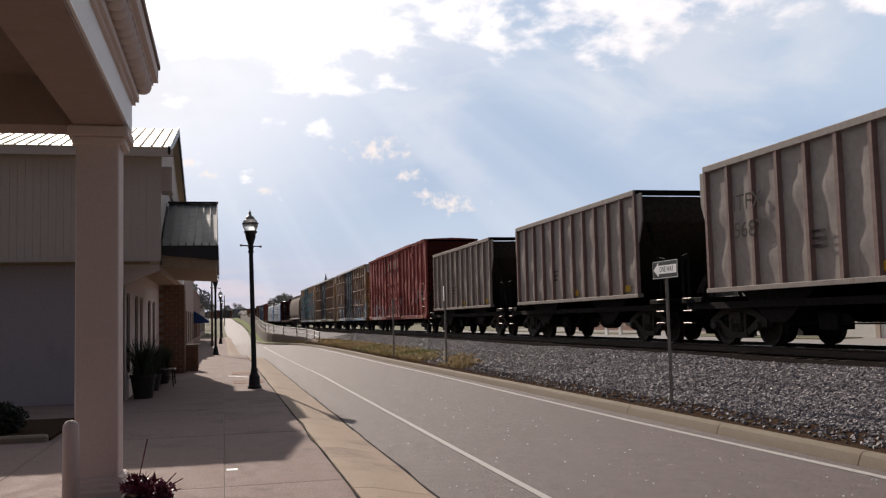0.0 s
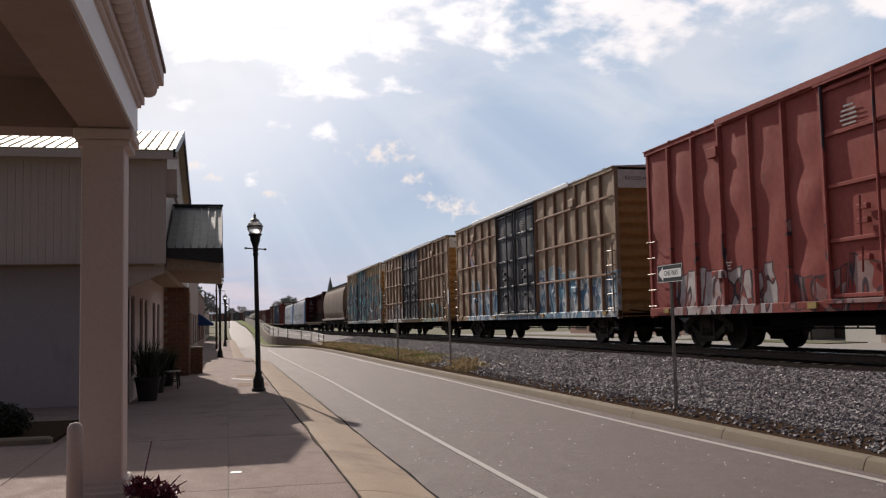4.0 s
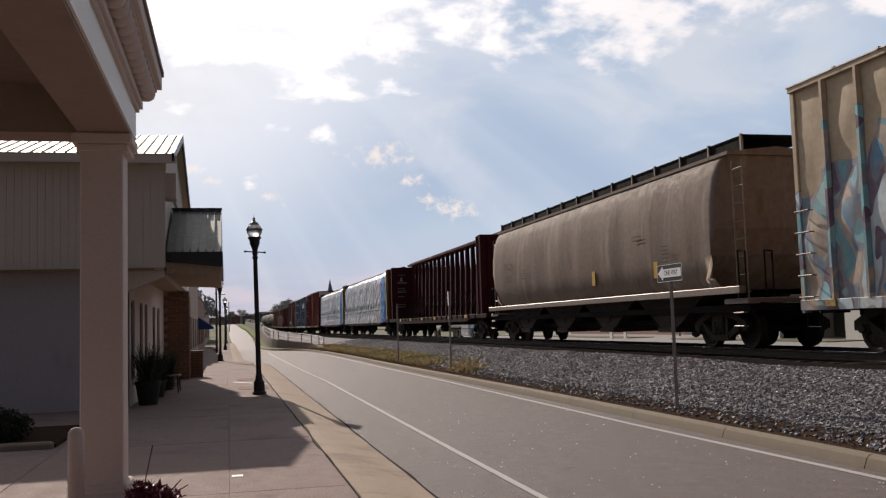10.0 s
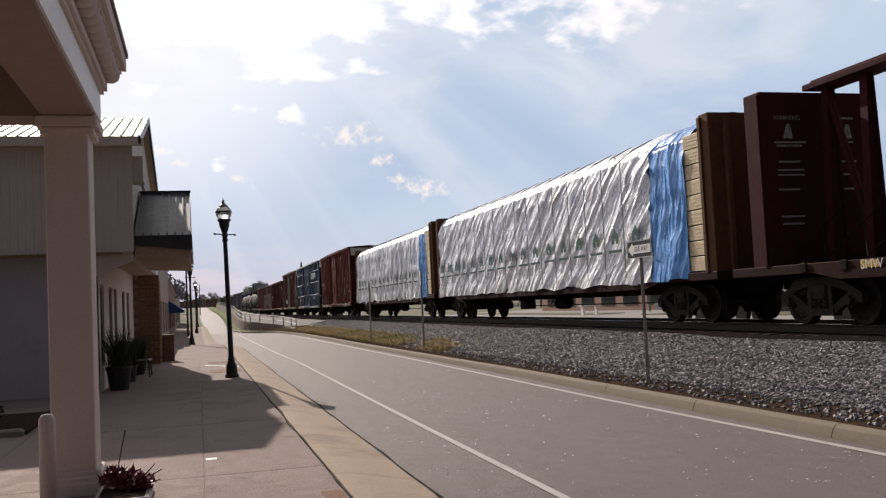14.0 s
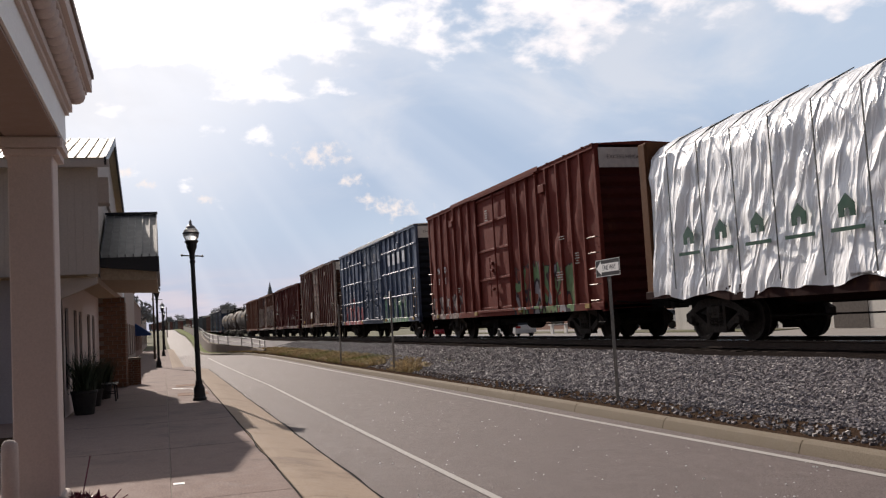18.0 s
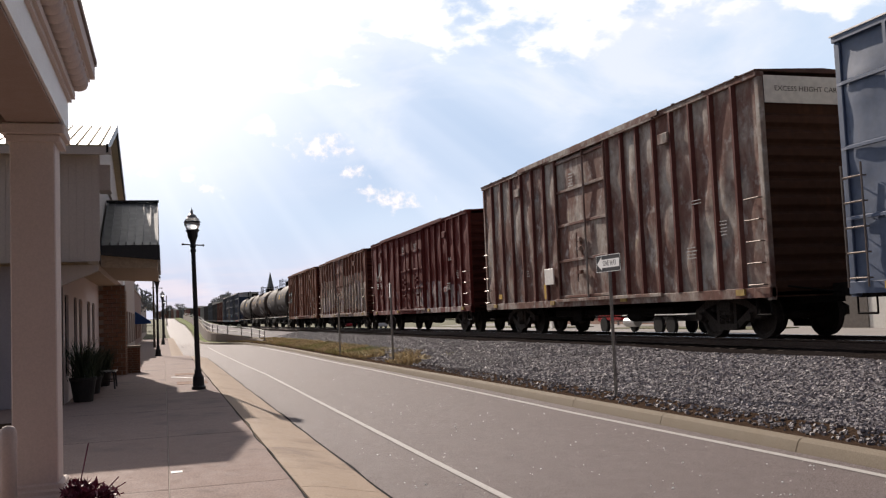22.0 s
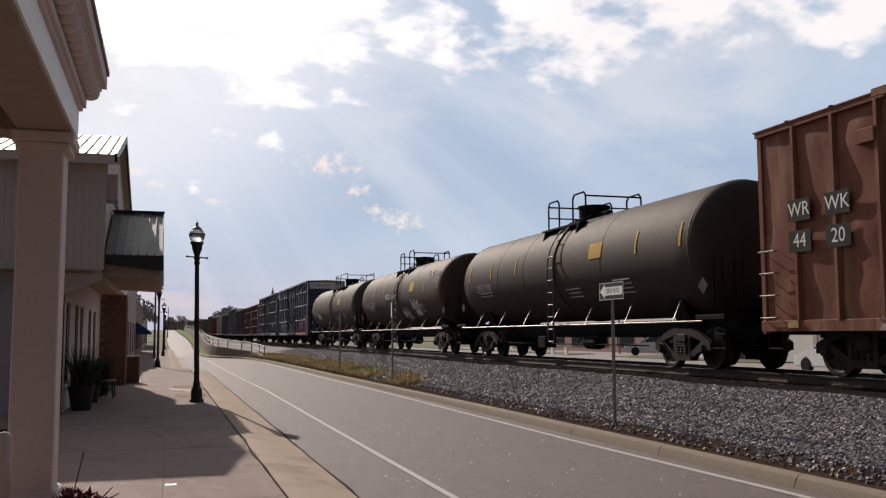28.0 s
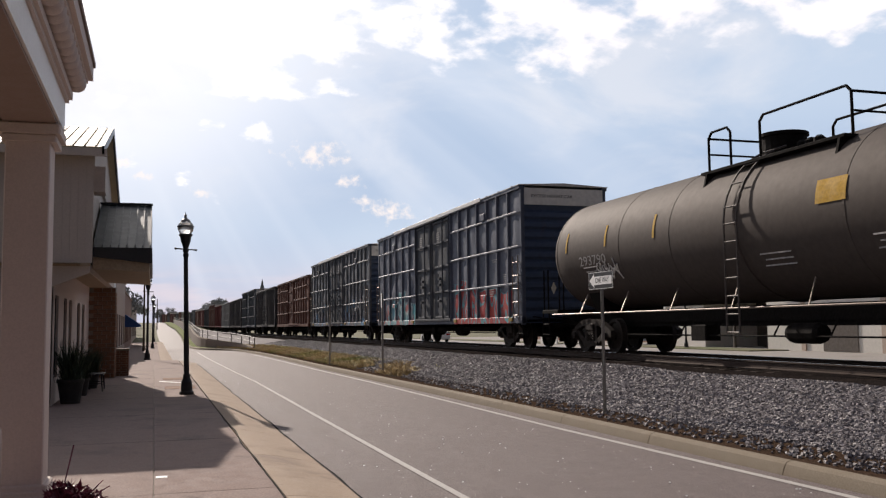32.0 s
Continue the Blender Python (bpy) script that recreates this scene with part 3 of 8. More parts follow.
def build_stones():
    """Loose ballast stones over the slope that faces the street."""
    rng = np.random.default_rng(4)
    cube = np.array([(-1, -1, -1), (1, -1, -1), (1, 1, -1), (-1, 1, -1), (-1, -1, 1), (1, -1, 1), (1, 1, 1), (-1, 1, 1)], float) * 0.5
    quads = [(0, 3, 2, 1), (4, 5, 6, 7), (0, 1, 5, 4), (1, 2, 6, 5), (2, 3, 7, 6), (3, 0, 4, 7)]
    n = 150000
    ys = 6.5 + 68.5 * rng.random(n) ** 1.45
    xs = 7.68 + 2.77 * rng.random(n) ** 0.92
    sec_x, sec_z = [7.4, 7.75, 8.7, 9.7, 10.5, 10.9, 11.6], [-0.02, 0.085, 0.28, 0.48, 0.60, 0.61, 0.605]
    stray = rng.random(n) < 0.02
    xs = np.where(stray, 7.08 + 0.6 * rng.random(n), xs)
    zs = np.interp(xs, sec_x, sec_z)
    zs = np.where(xs < 7.62, np.interp(xs, [7.1, 7.35, 7.6], [0.035, 0.06, 0.085]), zs)
    size = rng.uniform(0.020, 0.043, n) * (1 + 0.012 * ys)
    a, b = rng.random(n) * 6.28, rng.random(n) * 6.28
    ca, sa, cb, sb = np.cos(a), np.sin(a), np.cos(b), np.sin(b)
    p = cube[None] * (1 + 0.35 * (rng.random((n, 8, 3)) - 0.5)) * (1, 0.85, 0.8) * size[:, None, None]
    y1 = p[:, :, 1] * cb[:, None] - p[:, :, 2] * sb[:, None]
    z1 = p[:, :, 1] * sb[:, None] + p[:, :, 2] * cb[:, None]
    x2 = p[:, :, 0] * ca[:, None] - y1 * sa[:, None]
    y2 = p[:, :, 0] * sa[:, None] + y1 * ca[:, None]
    jig = np.array([noise.noise(Vector((x * 0.8, y * 0.35, 0.0))) * 0.05 if x > 7.8 else 0.0 for x, y in zip(xs.tolist(), ys.tolist())])
    verts = np.stack([x2 + xs[:, None], y2 + ys[:, None], z1 + (zs + jig + 0.01)[:, None]], 2).reshape(-1, 3)
    faces = (np.array(quads)[None] + 8 * np.arange(n)[:, None, None]).reshape(-1, 4).tolist()
    me = bpy.data.meshes.new("ballast_stones")
    me.from_pydata(verts.tolist(), [], faces)
    me.materials.append(M_STONE)
    tagged(new("ballast_stones", me), "loose grey crushed stones on the embankment", "stones", kind="stuff")


build_stones()


def build_track():
    root = tagged(empty("railway_track"), "single railway track with dark timber ties", "railway track", kind="structure")
    for side in (-0.75, 0.75):
        bm = B()
        prev = None
        prof = [(-0.07, -0.17), (-0.07, -0.155), (-0.012, -0.14), (-0.012, -0.045), (-0.036, -0.03), (-0.036, 0.0), (0.036, 0.0), (0.036, -0.03), (0.012, -0.045), (0.012, -0.14), (0.07, -0.155), (0.07, -0.17)]
        for y in [-60, -20, 0] + list(range(6, 190, 8)) + list(range(190, 1000, 25)):
            row = [bm.verts.new((track_x(y) + side + px, y, track_z(y) + pz)) for px, pz in prof]
            if prev:
                for k in range(len(prof)):
                    f = bm.faces.new((prev[k], prev[(k + 1) % len(prof)], row[(k + 1) % len(prof)], row[k]))
                    f.material_index = 1 if k == 5 else 0
            prev = row
        bmesh.ops.recalc_face_normals(bm, faces=bm.faces)
        part("rail", bm, [M_RAIL, M_RAILTOP], root)
    bm = B()
    add_cbox(bm, -1.3, -0.11, -0.18, 1.3, 0.11, 0.0, 0.012)
    first = part("tie", bm, M_TIE, root)
    first.location = (12.55, 5, 0.63)
    y = 5.53
    while y < 150:
        share("tie", first, root, (track_x(y) + random.uniform(-0.04, 0.04), y, track_z(y) - 0.19 + random.uniform(-0.01, 0.01)), (0, 0, random.uniform(-0.015, 0.015)))
        y += 0.53


build_track()


def build_far_side():
    """The street and yard beyond the railway."""
    bm = B()
    bm.faces.new([bm.verts.new(p) for p in ((16.4, -40, -0.03), (60, -40, -0.03), (60, 120, -0.03), (16.4, 120, -0.03))])
    tagged(part("pavement_beyond", bm, M_LOT), "pale concrete street beyond the railway", "street", kind="structure")


build_far_side()


def build_retaining_wall():
    root = tagged(empty("retaining_wall"), "low concrete retaining wall with galvanised guard rails", "retaining wall", kind="structure")
    ys = [66.2, 68.6, 71, 73, 75, 77, 79, 82, 86, 90, 95, 100, 108, 120, 130, 140, 155, 170, 190, 210, 240, 270, 300]
    top = line_at([(66.2, 0.17), (71, 0.36), (75, 0.58), (78, 0.74), (82, 0.86), (100, 1.15), (130, 1.7), (170, 2.4), (240, 3.4), (300, 4.3)])
    for a, b in zip(ys, ys[1:]):
        bm = B()
        rings = []
        for y in (a, b - 0.03):
            x, z0 = wall_foot(y), rise(y) - 0.3
            rings.append([bm.verts.new(p) for p in ((x, y, z0), (x, y, top(y)), (x + 0.3, y, top(y)), (x + 0.3, y, z0))])
        for k in range(4):
            bm.faces.new((rings[0][k], rings[0][(k + 1) % 4], rings[1][(k + 1) % 4], rings[1][k]))
        bm.faces.new(rings[0])
        bm.faces.new(rings[1][::-1])
        bmesh.ops.recalc_face_normals(bm, faces=bm.faces)
        part("wall_panel", bm, M_WALLCAST, root)
        bm = B()
        add_bar(bm, (wall_foot(a) + 0.12, a, top(a) + 0.02), (wall_foot(b) + 0.12, b, top(b) + 0.02), 0.07, 6)
        part("coping", bm, M_CURB, root, "pale weathered coping")
        for h in (0.36, 0.70):
            bm = B()
            add_bar(bm, (wall_foot(a) + 0.15, a, top(a) + h), (wall_foot(b) + 0.15, b, top(b) + h), 0.032, 6)
            part("guard_rail", bm, M_RAILGALV, root, "galvanised guard rail")
        bm = B()
        add_bar(bm, (wall_foot(a) + 0.15, a, top(a) - 0.05), (wall_foot(a) + 0.15, a, top(a) + 0.73), 0.035, 6)
        part("post", bm, M_GALV, root)


M_WALLCAST = material("weathered_wall_concrete", (0.30, 0.255, 0.235), 0.9, spec=0.08, grain=(12, 0.12), stain=[(0.8, (0.24, 0.205, 0.185), 0.3, 0.3)])
M_RAILGALV = material("bright_galvanised_rail", (0.30, 0.285, 0.275), 0.5, 0.3, grain=(12, 0.15))
build_retaining_wall()


def build_chips():
    """Pale chips added to the asphalt; their white colour stands in for sun glints."""
    rng = np.random.default_rng(9)
    bm = B()
    for k in range(420):
        x, y = 2.2 + 4.3 * rng.random(), 7 + 32 * rng.random() ** 1.6
        s = 0.006 + 0.009 * rng.random() ** 3
        z = -0.134 + 0.017 * (1 - abs(x - 4.4) / 2.5)
        add_lathe(bm, [(s, 0.0), (s * 0.8, s * 0.7), (0.0, s * 0.9)], 5, (x, y, z))
    tagged(part("road_chips", bm, M_GLINTCHIP), "tiny pale stone chips glinting in the road", "stones", kind="stuff")


# near-white base, so each chip reads as a glint
M_GLINTCHIP = material("glint_chip", (0.75, 0.74, 0.72), 0.12, 0.0, grain=(20, 0.05), spec=1.0)
build_chips()
# ---- the near porch: column, beams, cornice ----
def build_porch():
    root = tagged(empty("porch", (-1.1, 9.33, 0)), "cream stucco porch corner with column, beams and moulded cornice", "porch")

    def P(name, bm, mat, label=""):
        o = part(name, bm, mat, root, label)
        o.location = (1.1, -9.33, 0)
        return o

    bm = B()
    add_cbox(bm, -1.325, 9.11, 0.0, -0.94, 9.55, 3.50, 0.012)
    col = P("column", bm, M_CREAM, "square cream stucco column")
    for name, grow, z0, z1 in (("base_plinth", 0.075, 0.0, 0.12), ("base_moulding", 0.05, 0.12, 0.17), ("base_step", 0.025, 0.17, 0.22), ("cap_moulding", 0.035, 3.33, 3.40), ("cap_slab", 0.07, 3.40, 3.50)):
        bm = B()
        add_cbox(bm, -1.32 - grow, 9.11 - grow, z0, -0.92 + grow, 9.55 + grow, z1, 0.016)
        P(name, bm, M_CREAM)
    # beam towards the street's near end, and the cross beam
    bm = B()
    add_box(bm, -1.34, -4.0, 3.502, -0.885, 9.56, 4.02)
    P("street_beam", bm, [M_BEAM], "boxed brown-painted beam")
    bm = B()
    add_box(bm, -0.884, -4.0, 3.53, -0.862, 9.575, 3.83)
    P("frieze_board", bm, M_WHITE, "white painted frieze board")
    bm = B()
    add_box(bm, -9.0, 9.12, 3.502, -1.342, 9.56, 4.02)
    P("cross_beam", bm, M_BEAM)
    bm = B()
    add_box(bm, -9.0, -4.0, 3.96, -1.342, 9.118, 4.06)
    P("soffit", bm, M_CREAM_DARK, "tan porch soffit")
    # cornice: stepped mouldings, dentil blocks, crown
    # dentil band and roof edge get the dark cream, their shade painted in
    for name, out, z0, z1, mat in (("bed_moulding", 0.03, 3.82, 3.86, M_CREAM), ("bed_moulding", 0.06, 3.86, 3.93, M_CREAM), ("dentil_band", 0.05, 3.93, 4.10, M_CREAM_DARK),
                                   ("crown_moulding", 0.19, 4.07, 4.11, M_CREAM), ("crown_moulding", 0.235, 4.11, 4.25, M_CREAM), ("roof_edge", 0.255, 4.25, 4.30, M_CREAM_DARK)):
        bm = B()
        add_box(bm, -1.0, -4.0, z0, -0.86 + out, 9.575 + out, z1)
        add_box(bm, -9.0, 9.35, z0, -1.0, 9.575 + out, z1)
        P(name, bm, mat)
    bm = B()
    add_lathe(bm, [(0.0, 0.0), (0.05, 0.005), (0.08, 0.025), (0.095, 0.06), (0.095, 0.14), (0.0, 0.14)], 16)
    first = P("dentil", bm, M_CREAM)
    first.data.polygons.foreach_set("use_smooth", [True] * len(first.data.polygons))
    y = 9.6
    k = 0
    while y > 2.0:
        loc = (-0.77 + 1.1, y - 9.33, 3.94)
        if k == 0:
            first.location = loc
        else:
            share("dentil", first, root, loc)
        y -= 0.215
        k += 1


build_porch()


def build_bollard():
    bm = B()
    add_lathe(bm, [(0.068, 0.0), (0.068, 0.74), (0.063, 0.78), (0.04, 0.81), (0.0, 0.82)], 20)
    ob = part("bollard", bm, M_CREAM, smooth=True)
    ob.location = (-1.255, 8.45, 0)
    tagged(ob, "cream painted pipe bollard with rounded top", "bollard")


build_bollard()

# ---- the corner building ----
def build_corner_building():
    root = tagged(empty("corner_building", (-5, 25, 0)), "two-tone shop with vertical siding and metal roof", "building")

    def P(name, bm, mat, label="", parent=None):
        o = part(name, bm, mat, parent or root, label)
        if parent is None:
            o.location = (5, -25, 0)
        return o

    bm = B()
    add_box(bm, -12, 20.9, -0.1, -2.05, 21.1, 2.98)
    P("lower_wall", bm, M_BLOCK, "grey painted block wall")
    bm = B()
    add_box(bm, -12, 20.72, 2.98, -1.32, 20.9, 5.36)
    P("upper_wall", bm, M_SIDING, "vertical board siding")
    first = None
    x = -11.9
    while x < -1.4:
        if first is None:
            bm = B()
            add_box(bm, 0, 20.708, 3.0, 0.146, 20.722, 5.24)
            first = P("board", bm, M_SIDING)
            first.location = (x + 5, -25, 0)
        else:
            share("board", first, root, (x + 5, -25, 0))
        x += 0.152
    bm = B()
    add_box(bm, -12, 20.69, 2.93, -1.30, 20.75, 3.0)
    P("band", bm, M_FASCIA)
    bm = B()
    add_box(bm, -1.50, 20.902, 2.98, -1.32, 33.2, 5.0)
    P("upper_facade", bm, M_SIDING)
    # facade with tall windows
    wins = [(21.5, 22.3), (23.6, 24.4), (25.0, 25.8), (27.6, 28.6), (29.4, 30.4)]
    edges = [20.9] + [v for w in wins for v in w] + [33.2]
    for a, b in zip(edges[0::2], edges[1::2]):
        P("wall_pier", _box(-2.25, a, -0.1, -2.05, b, 2.98), M_CREAM, "cream shop front")
    for a, b in wins:
        P("stall_riser", _box(-2.25, a, -0.1, -2.05, b, 0.55), M_CREAM, "cream shop front")
        P("lintel", _box(-2.25, a, 2.35, -2.05, b, 2.98), M_CREAM, "cream shop front")
    for a, b in wins:
        w = P("window", _frame(-2.2, a, 0.55, -2.1, b, 2.35, 0.05), M_BLACK)
        pane = part("pane", _box(-2.16, a + 0.05, 0.6, -2.15, b - 0.05, 2.3), M_WINDOW, w)
    bm = B()
    add_box(bm, -12, 20.4, 2.97, -1.5, 34, 2.975)
    P("overhang_soffit", bm, M_FASCIA)
    # roof: near slope, far slope
    bm = B()
    add_prism(bm, [(20.35, 5.34), (20.35, 5.42), (24.8, 6.74), (30.0, 5.39), (30.0, 5.29), (24.8, 6.62)], "x", -12, -1.10)
    P("roof", bm, M_ROOF, "pale standing-seam metal roof")
    first = None
    x = -11.8
    while x < -1.12:
        if first is None:
            bm = B()
            add_prism(bm, [(20.33, 5.42), (20.33, 5.445), (24.8, 6.765), (24.8, 6.73)], "x", -0.010, 0.010)
            first = P("seam", bm, M_ROOF)
            first.location = (x + 5, -25, 0)
        else:
            share("seam", first, root, (x + 5, -25, 0))
        x += 0.225
    bm = B()
    add_prism(bm, [(20.33, 5.26), (20.33, 5.44), (24.8, 6.78), (30.0, 5.43), (30.0, 5.25), (24.8, 6.58)], "x", -1.098, -1.05)
    P("rake_trim", bm, M_BLACK, "dark rake trim")
    bm = B()
    add_box(bm, -12, 20.33, 5.22, -1.0, 20.40, 5.38)
    P("eave_fascia", bm, M_SIDING)
    bm = B()
    add_prism(bm, [(20.9, 5.0), (20.9, 5.45), (24.8, 6.58), (30.0, 5.22), (30.0, 5.0)], "x", -1.32, -1.26)
    P("gable_wall", bm, M_SIDING)
    bm = B()
    add_box(bm, -1.30, 20.95, 4.55, -1.05, 21.6, 5.1)
    P("gutter_box", bm, M_SIDING, "boxed gutter return")
    bm = B()
    add_prism(bm, [(-2.05, 2.97), (-1.32, 2.97), (-1.32, 2.80), (-2.05, 2.5)], "y", 20.75, 21.0)
    P("bracket", bm, M_SIDING)
    # awning over the door, its end sloping towards the near side
    bm = B()
    add_prism(bm, [(21.1, 3.36), (24.0, 4.66), (28.5, 4.66), (28.5, 3.36)], "x", -1.28, -0.09)
    aw = P("awning", bm, M_AWNING, "dark standing-seam metal awning")
    for x in (-1.26, -1.09, -0.92, -0.76, -0.59, -0.42, -0.26, -0.10):
        part("awning_seam", _prism([(21.07, 3.36), (21.07, 3.42), (23.95, 4.675), (24.0, 4.66)], "x", x - 0.012, x + 0.012), M_AWNING, aw)
    part("awning_cap", _box(-1.30, 23.9, 4.665, -0.07, 24.06, 4.71), M_BLACK, aw)
    part("awning_fascia", _prism([(-1.28, 3.16), (-1.28, 3.36), (-0.06, 3.36), (-0.06, 3.02)], "y", 21.05, 27.5), M_BLACK, aw)
    part("awning_soffit", _prism([(-1.28, 2.9), (-1.28, 3.155), (-0.12, 3.03), (-0.12, 2.84)], "y", 21.15, 27.5), M_FASCIA, aw, "timber soffit")
    # brick pier at the far end
    bm = B()
    add_box(bm, -2.05, 32.4, 0, -1.22, 33.2, 2.97)
    P("pier", bm, M_MORTAR)
    return root


def _box(*a):
    bm = B()
    add_box(bm, *a)
    return bm


def _prism(*a):
    bm = B()
    add_prism(bm, *a)
    return bm


def _frame(x0, y0, z0, x1, y1, z1, t):
    bm = B()
    add_box(bm, x0, y0, z0, x1, y0 + t, z1)
    add_box(bm, x0, y1 - t, z0, x1, y1, z1)
    add_box(bm, x0, y0 + t, z0, x1, y1 - t, z0 + t)
    add_box(bm, x0, y0 + t, z1 - t, x1, y1 - t, z1)
    return bm


corner = build_corner_building()


# ---- street lamps ----
def street_lamp():
    root = tagged(empty("street_lamp"), "black cast-iron street lamp with clear acorn globe", "street lamp", group="lamps along the sidewalk")
    bm = B()
    add_lathe(bm, [(0.17, 0.0), (0.17, 0.06), (0.14, 0.09), (0.13, 0.30), (0.10, 0.36), (0.085, 0.40), (0.085, 0.46), (0.07, 0.50)], 12)
    part("base", bm, M_BLACK, root)
    bm = B()
    add_lathe(bm, [(0.065, 0.48), (0.062, 1.2), (0.07, 1.22), (0.06, 1.26), (0.052, 3.35), (0.07, 3.37), (0.07, 3.42), (0.05, 3.45)], 12)
    part("pole", bm, M_BLACK, root)
    bm = B()
    add_bar(bm, (-0.24, 0, 3.56), (0.24, 0, 3.52), 0.016)
    add_lathe(bm, [(0.0, -0.03), (0.03, -0.02), (0.03, 0.02), (0.0, 0.03)], 8, (-0.24, 0, 3.56))
    add_lathe(bm, [(0.0, -0.03), (0.03, -0.02), (0.03, 0.02), (0.0, 0.03)], 8, (0.24, 0, 3.52))
    part("banner_arm", bm, M_BLACK, root)
    bm = B()
    add_lathe(bm, [(0.05, 3.44), (0.075, 3.5), (0.06, 3.56), (0.09, 3.66), (0.12, 3.74), (0.13, 3.84), (0.165, 3.88), (0.165, 3.91), (0.12, 3.92)], 14)
    part("fitter", bm, M_BLACK, root)
    bm = B()
    add_lathe(bm, [(0.13, 3.91), (0.185, 4.02), (0.195, 4.10), (0.17, 4.17), (0.12, 4.22)], 18)
    part("globe", bm, M_GLASS, root, "clear ribbed glass globe", smooth=True)
    bm = B()
    add_lathe(bm, [(0.20, 4.085), (0.205, 4.10), (0.20, 4.115)], 18)
    part("band", bm, M_BLACK, root)
    bm = B()
    add_lathe(bm, [(0.13, 4.21), (0.10, 4.27), (0.04, 4.31), (0.03, 4.36), (0.04, 4.385), (0.012, 4.41), (0.0, 4.48)], 14)
    part("finial", bm, M_GALV, root, "pale metal cap and finial")
    return root


lamp = street_lamp()
lamp.location = (0.78, 23.44, 0)
lamp.rotation_euler = (0, radians(-1.0), 0)
for x, y in ((-0.32, 50.4), (-0.1, 79.0), (0.0, 108.0)):
    copy_thing(lamp, pose(x, y, rise(y)))


# ---- signs ----
def one_way_sign():
    root = tagged(empty("one_way_sign", (7.42, 14.45, 0.08)), "one-way arrow sign on a galvanised post", "road sign")
    bm = B()
    for a, b in ((-0.03, -0.02), (0.02, 0.03)):
        add_box(bm, -0.015, a, -0.1, 0.012, b, 2.16)
    add_box(bm, 0.012, -0.03, -0.1, 0.018, 0.03, 2.16)
    part("post", bm, M_GALV, root)
    plate = box_part("plate", (-0.022, -0.457, 2.12), (-0.018, 0.457, 2.425), M_BLACK, root, "black sign plate", c=0.0)
    bm = B()
    add_prism(bm, [(0.42, 2.272), (0.24, 2.395), (0.24, 2.345), (-0.41, 2.345), (-0.41, 2.20), (0.24, 2.20), (0.24, 2.15)], "x", -0.026, -0.0225)
    part("arrow", bm, M_WHITE, plate, "white arrow")
    words("lettering", "ONE WAY", 0.13, M_BLACK, plate, Matrix.Translation((-0.0265, -0.06, 2.272)) @ Matrix(((0, 0, -1), (-1, 0, 0), (0, 1, 0))).to_4x4(), 0.5)
    bm = B()
    for z in (2.125, 2.412):
        add_box(bm, -0.025, -0.45, z, -0.0225, 0.45, z + 0.008)
    for y in (-0.45, 0.442):
        add_box(bm, -0.025, y, 2.133, -0.0225, y + 0.008, 2.412)
    part("border", bm, M_WHITE, plate)


one_way_sign()


def small_sign(x, y, h, turn):
    root = tagged(empty("sign_post", (x, y, 0.04)), "thin galvanised post with a small sign seen edge-on", "road sign", group="posts along the verge")
    bm = B()
    add_box(bm, -0.03, -0.018, -0.1, 0.03, 0.018, h)
    part("post", bm, M_GALV, root)
    bm = B()
    add_box(bm, -0.005, -0.15, h - 0.46, 0.0, 0.15, h + 0.02)
    o = part("plate", bm, M_WHITE, root)
    o.rotation_euler = (0, 0, radians(turn))
    o.location = (-0.035, -0.02, 0)


small_sign(7.22, 29.8, 2.62, -9)
small_sign(6.91, 37.7, 2.45, -10)
# ---- the train ----
def run(t):
    """How far the train has come by t seconds."""
    return 0.056 + 11.9343 * t - 0.028156 * t * t + 0.000627 * t ** 3


CARS = []      # (thing, distance of its middle along the train)
TO_STREET = Matrix(((0, 0, -1), (-1, 0, 0), (0, 1, 0))).to_4x4()      # lettering on the side that faces the street
TO_REAR = Matrix(((1, 0, 0), (0, 0, -1), (0, 1, 0))).to_4x4()         # lettering on the end of a car


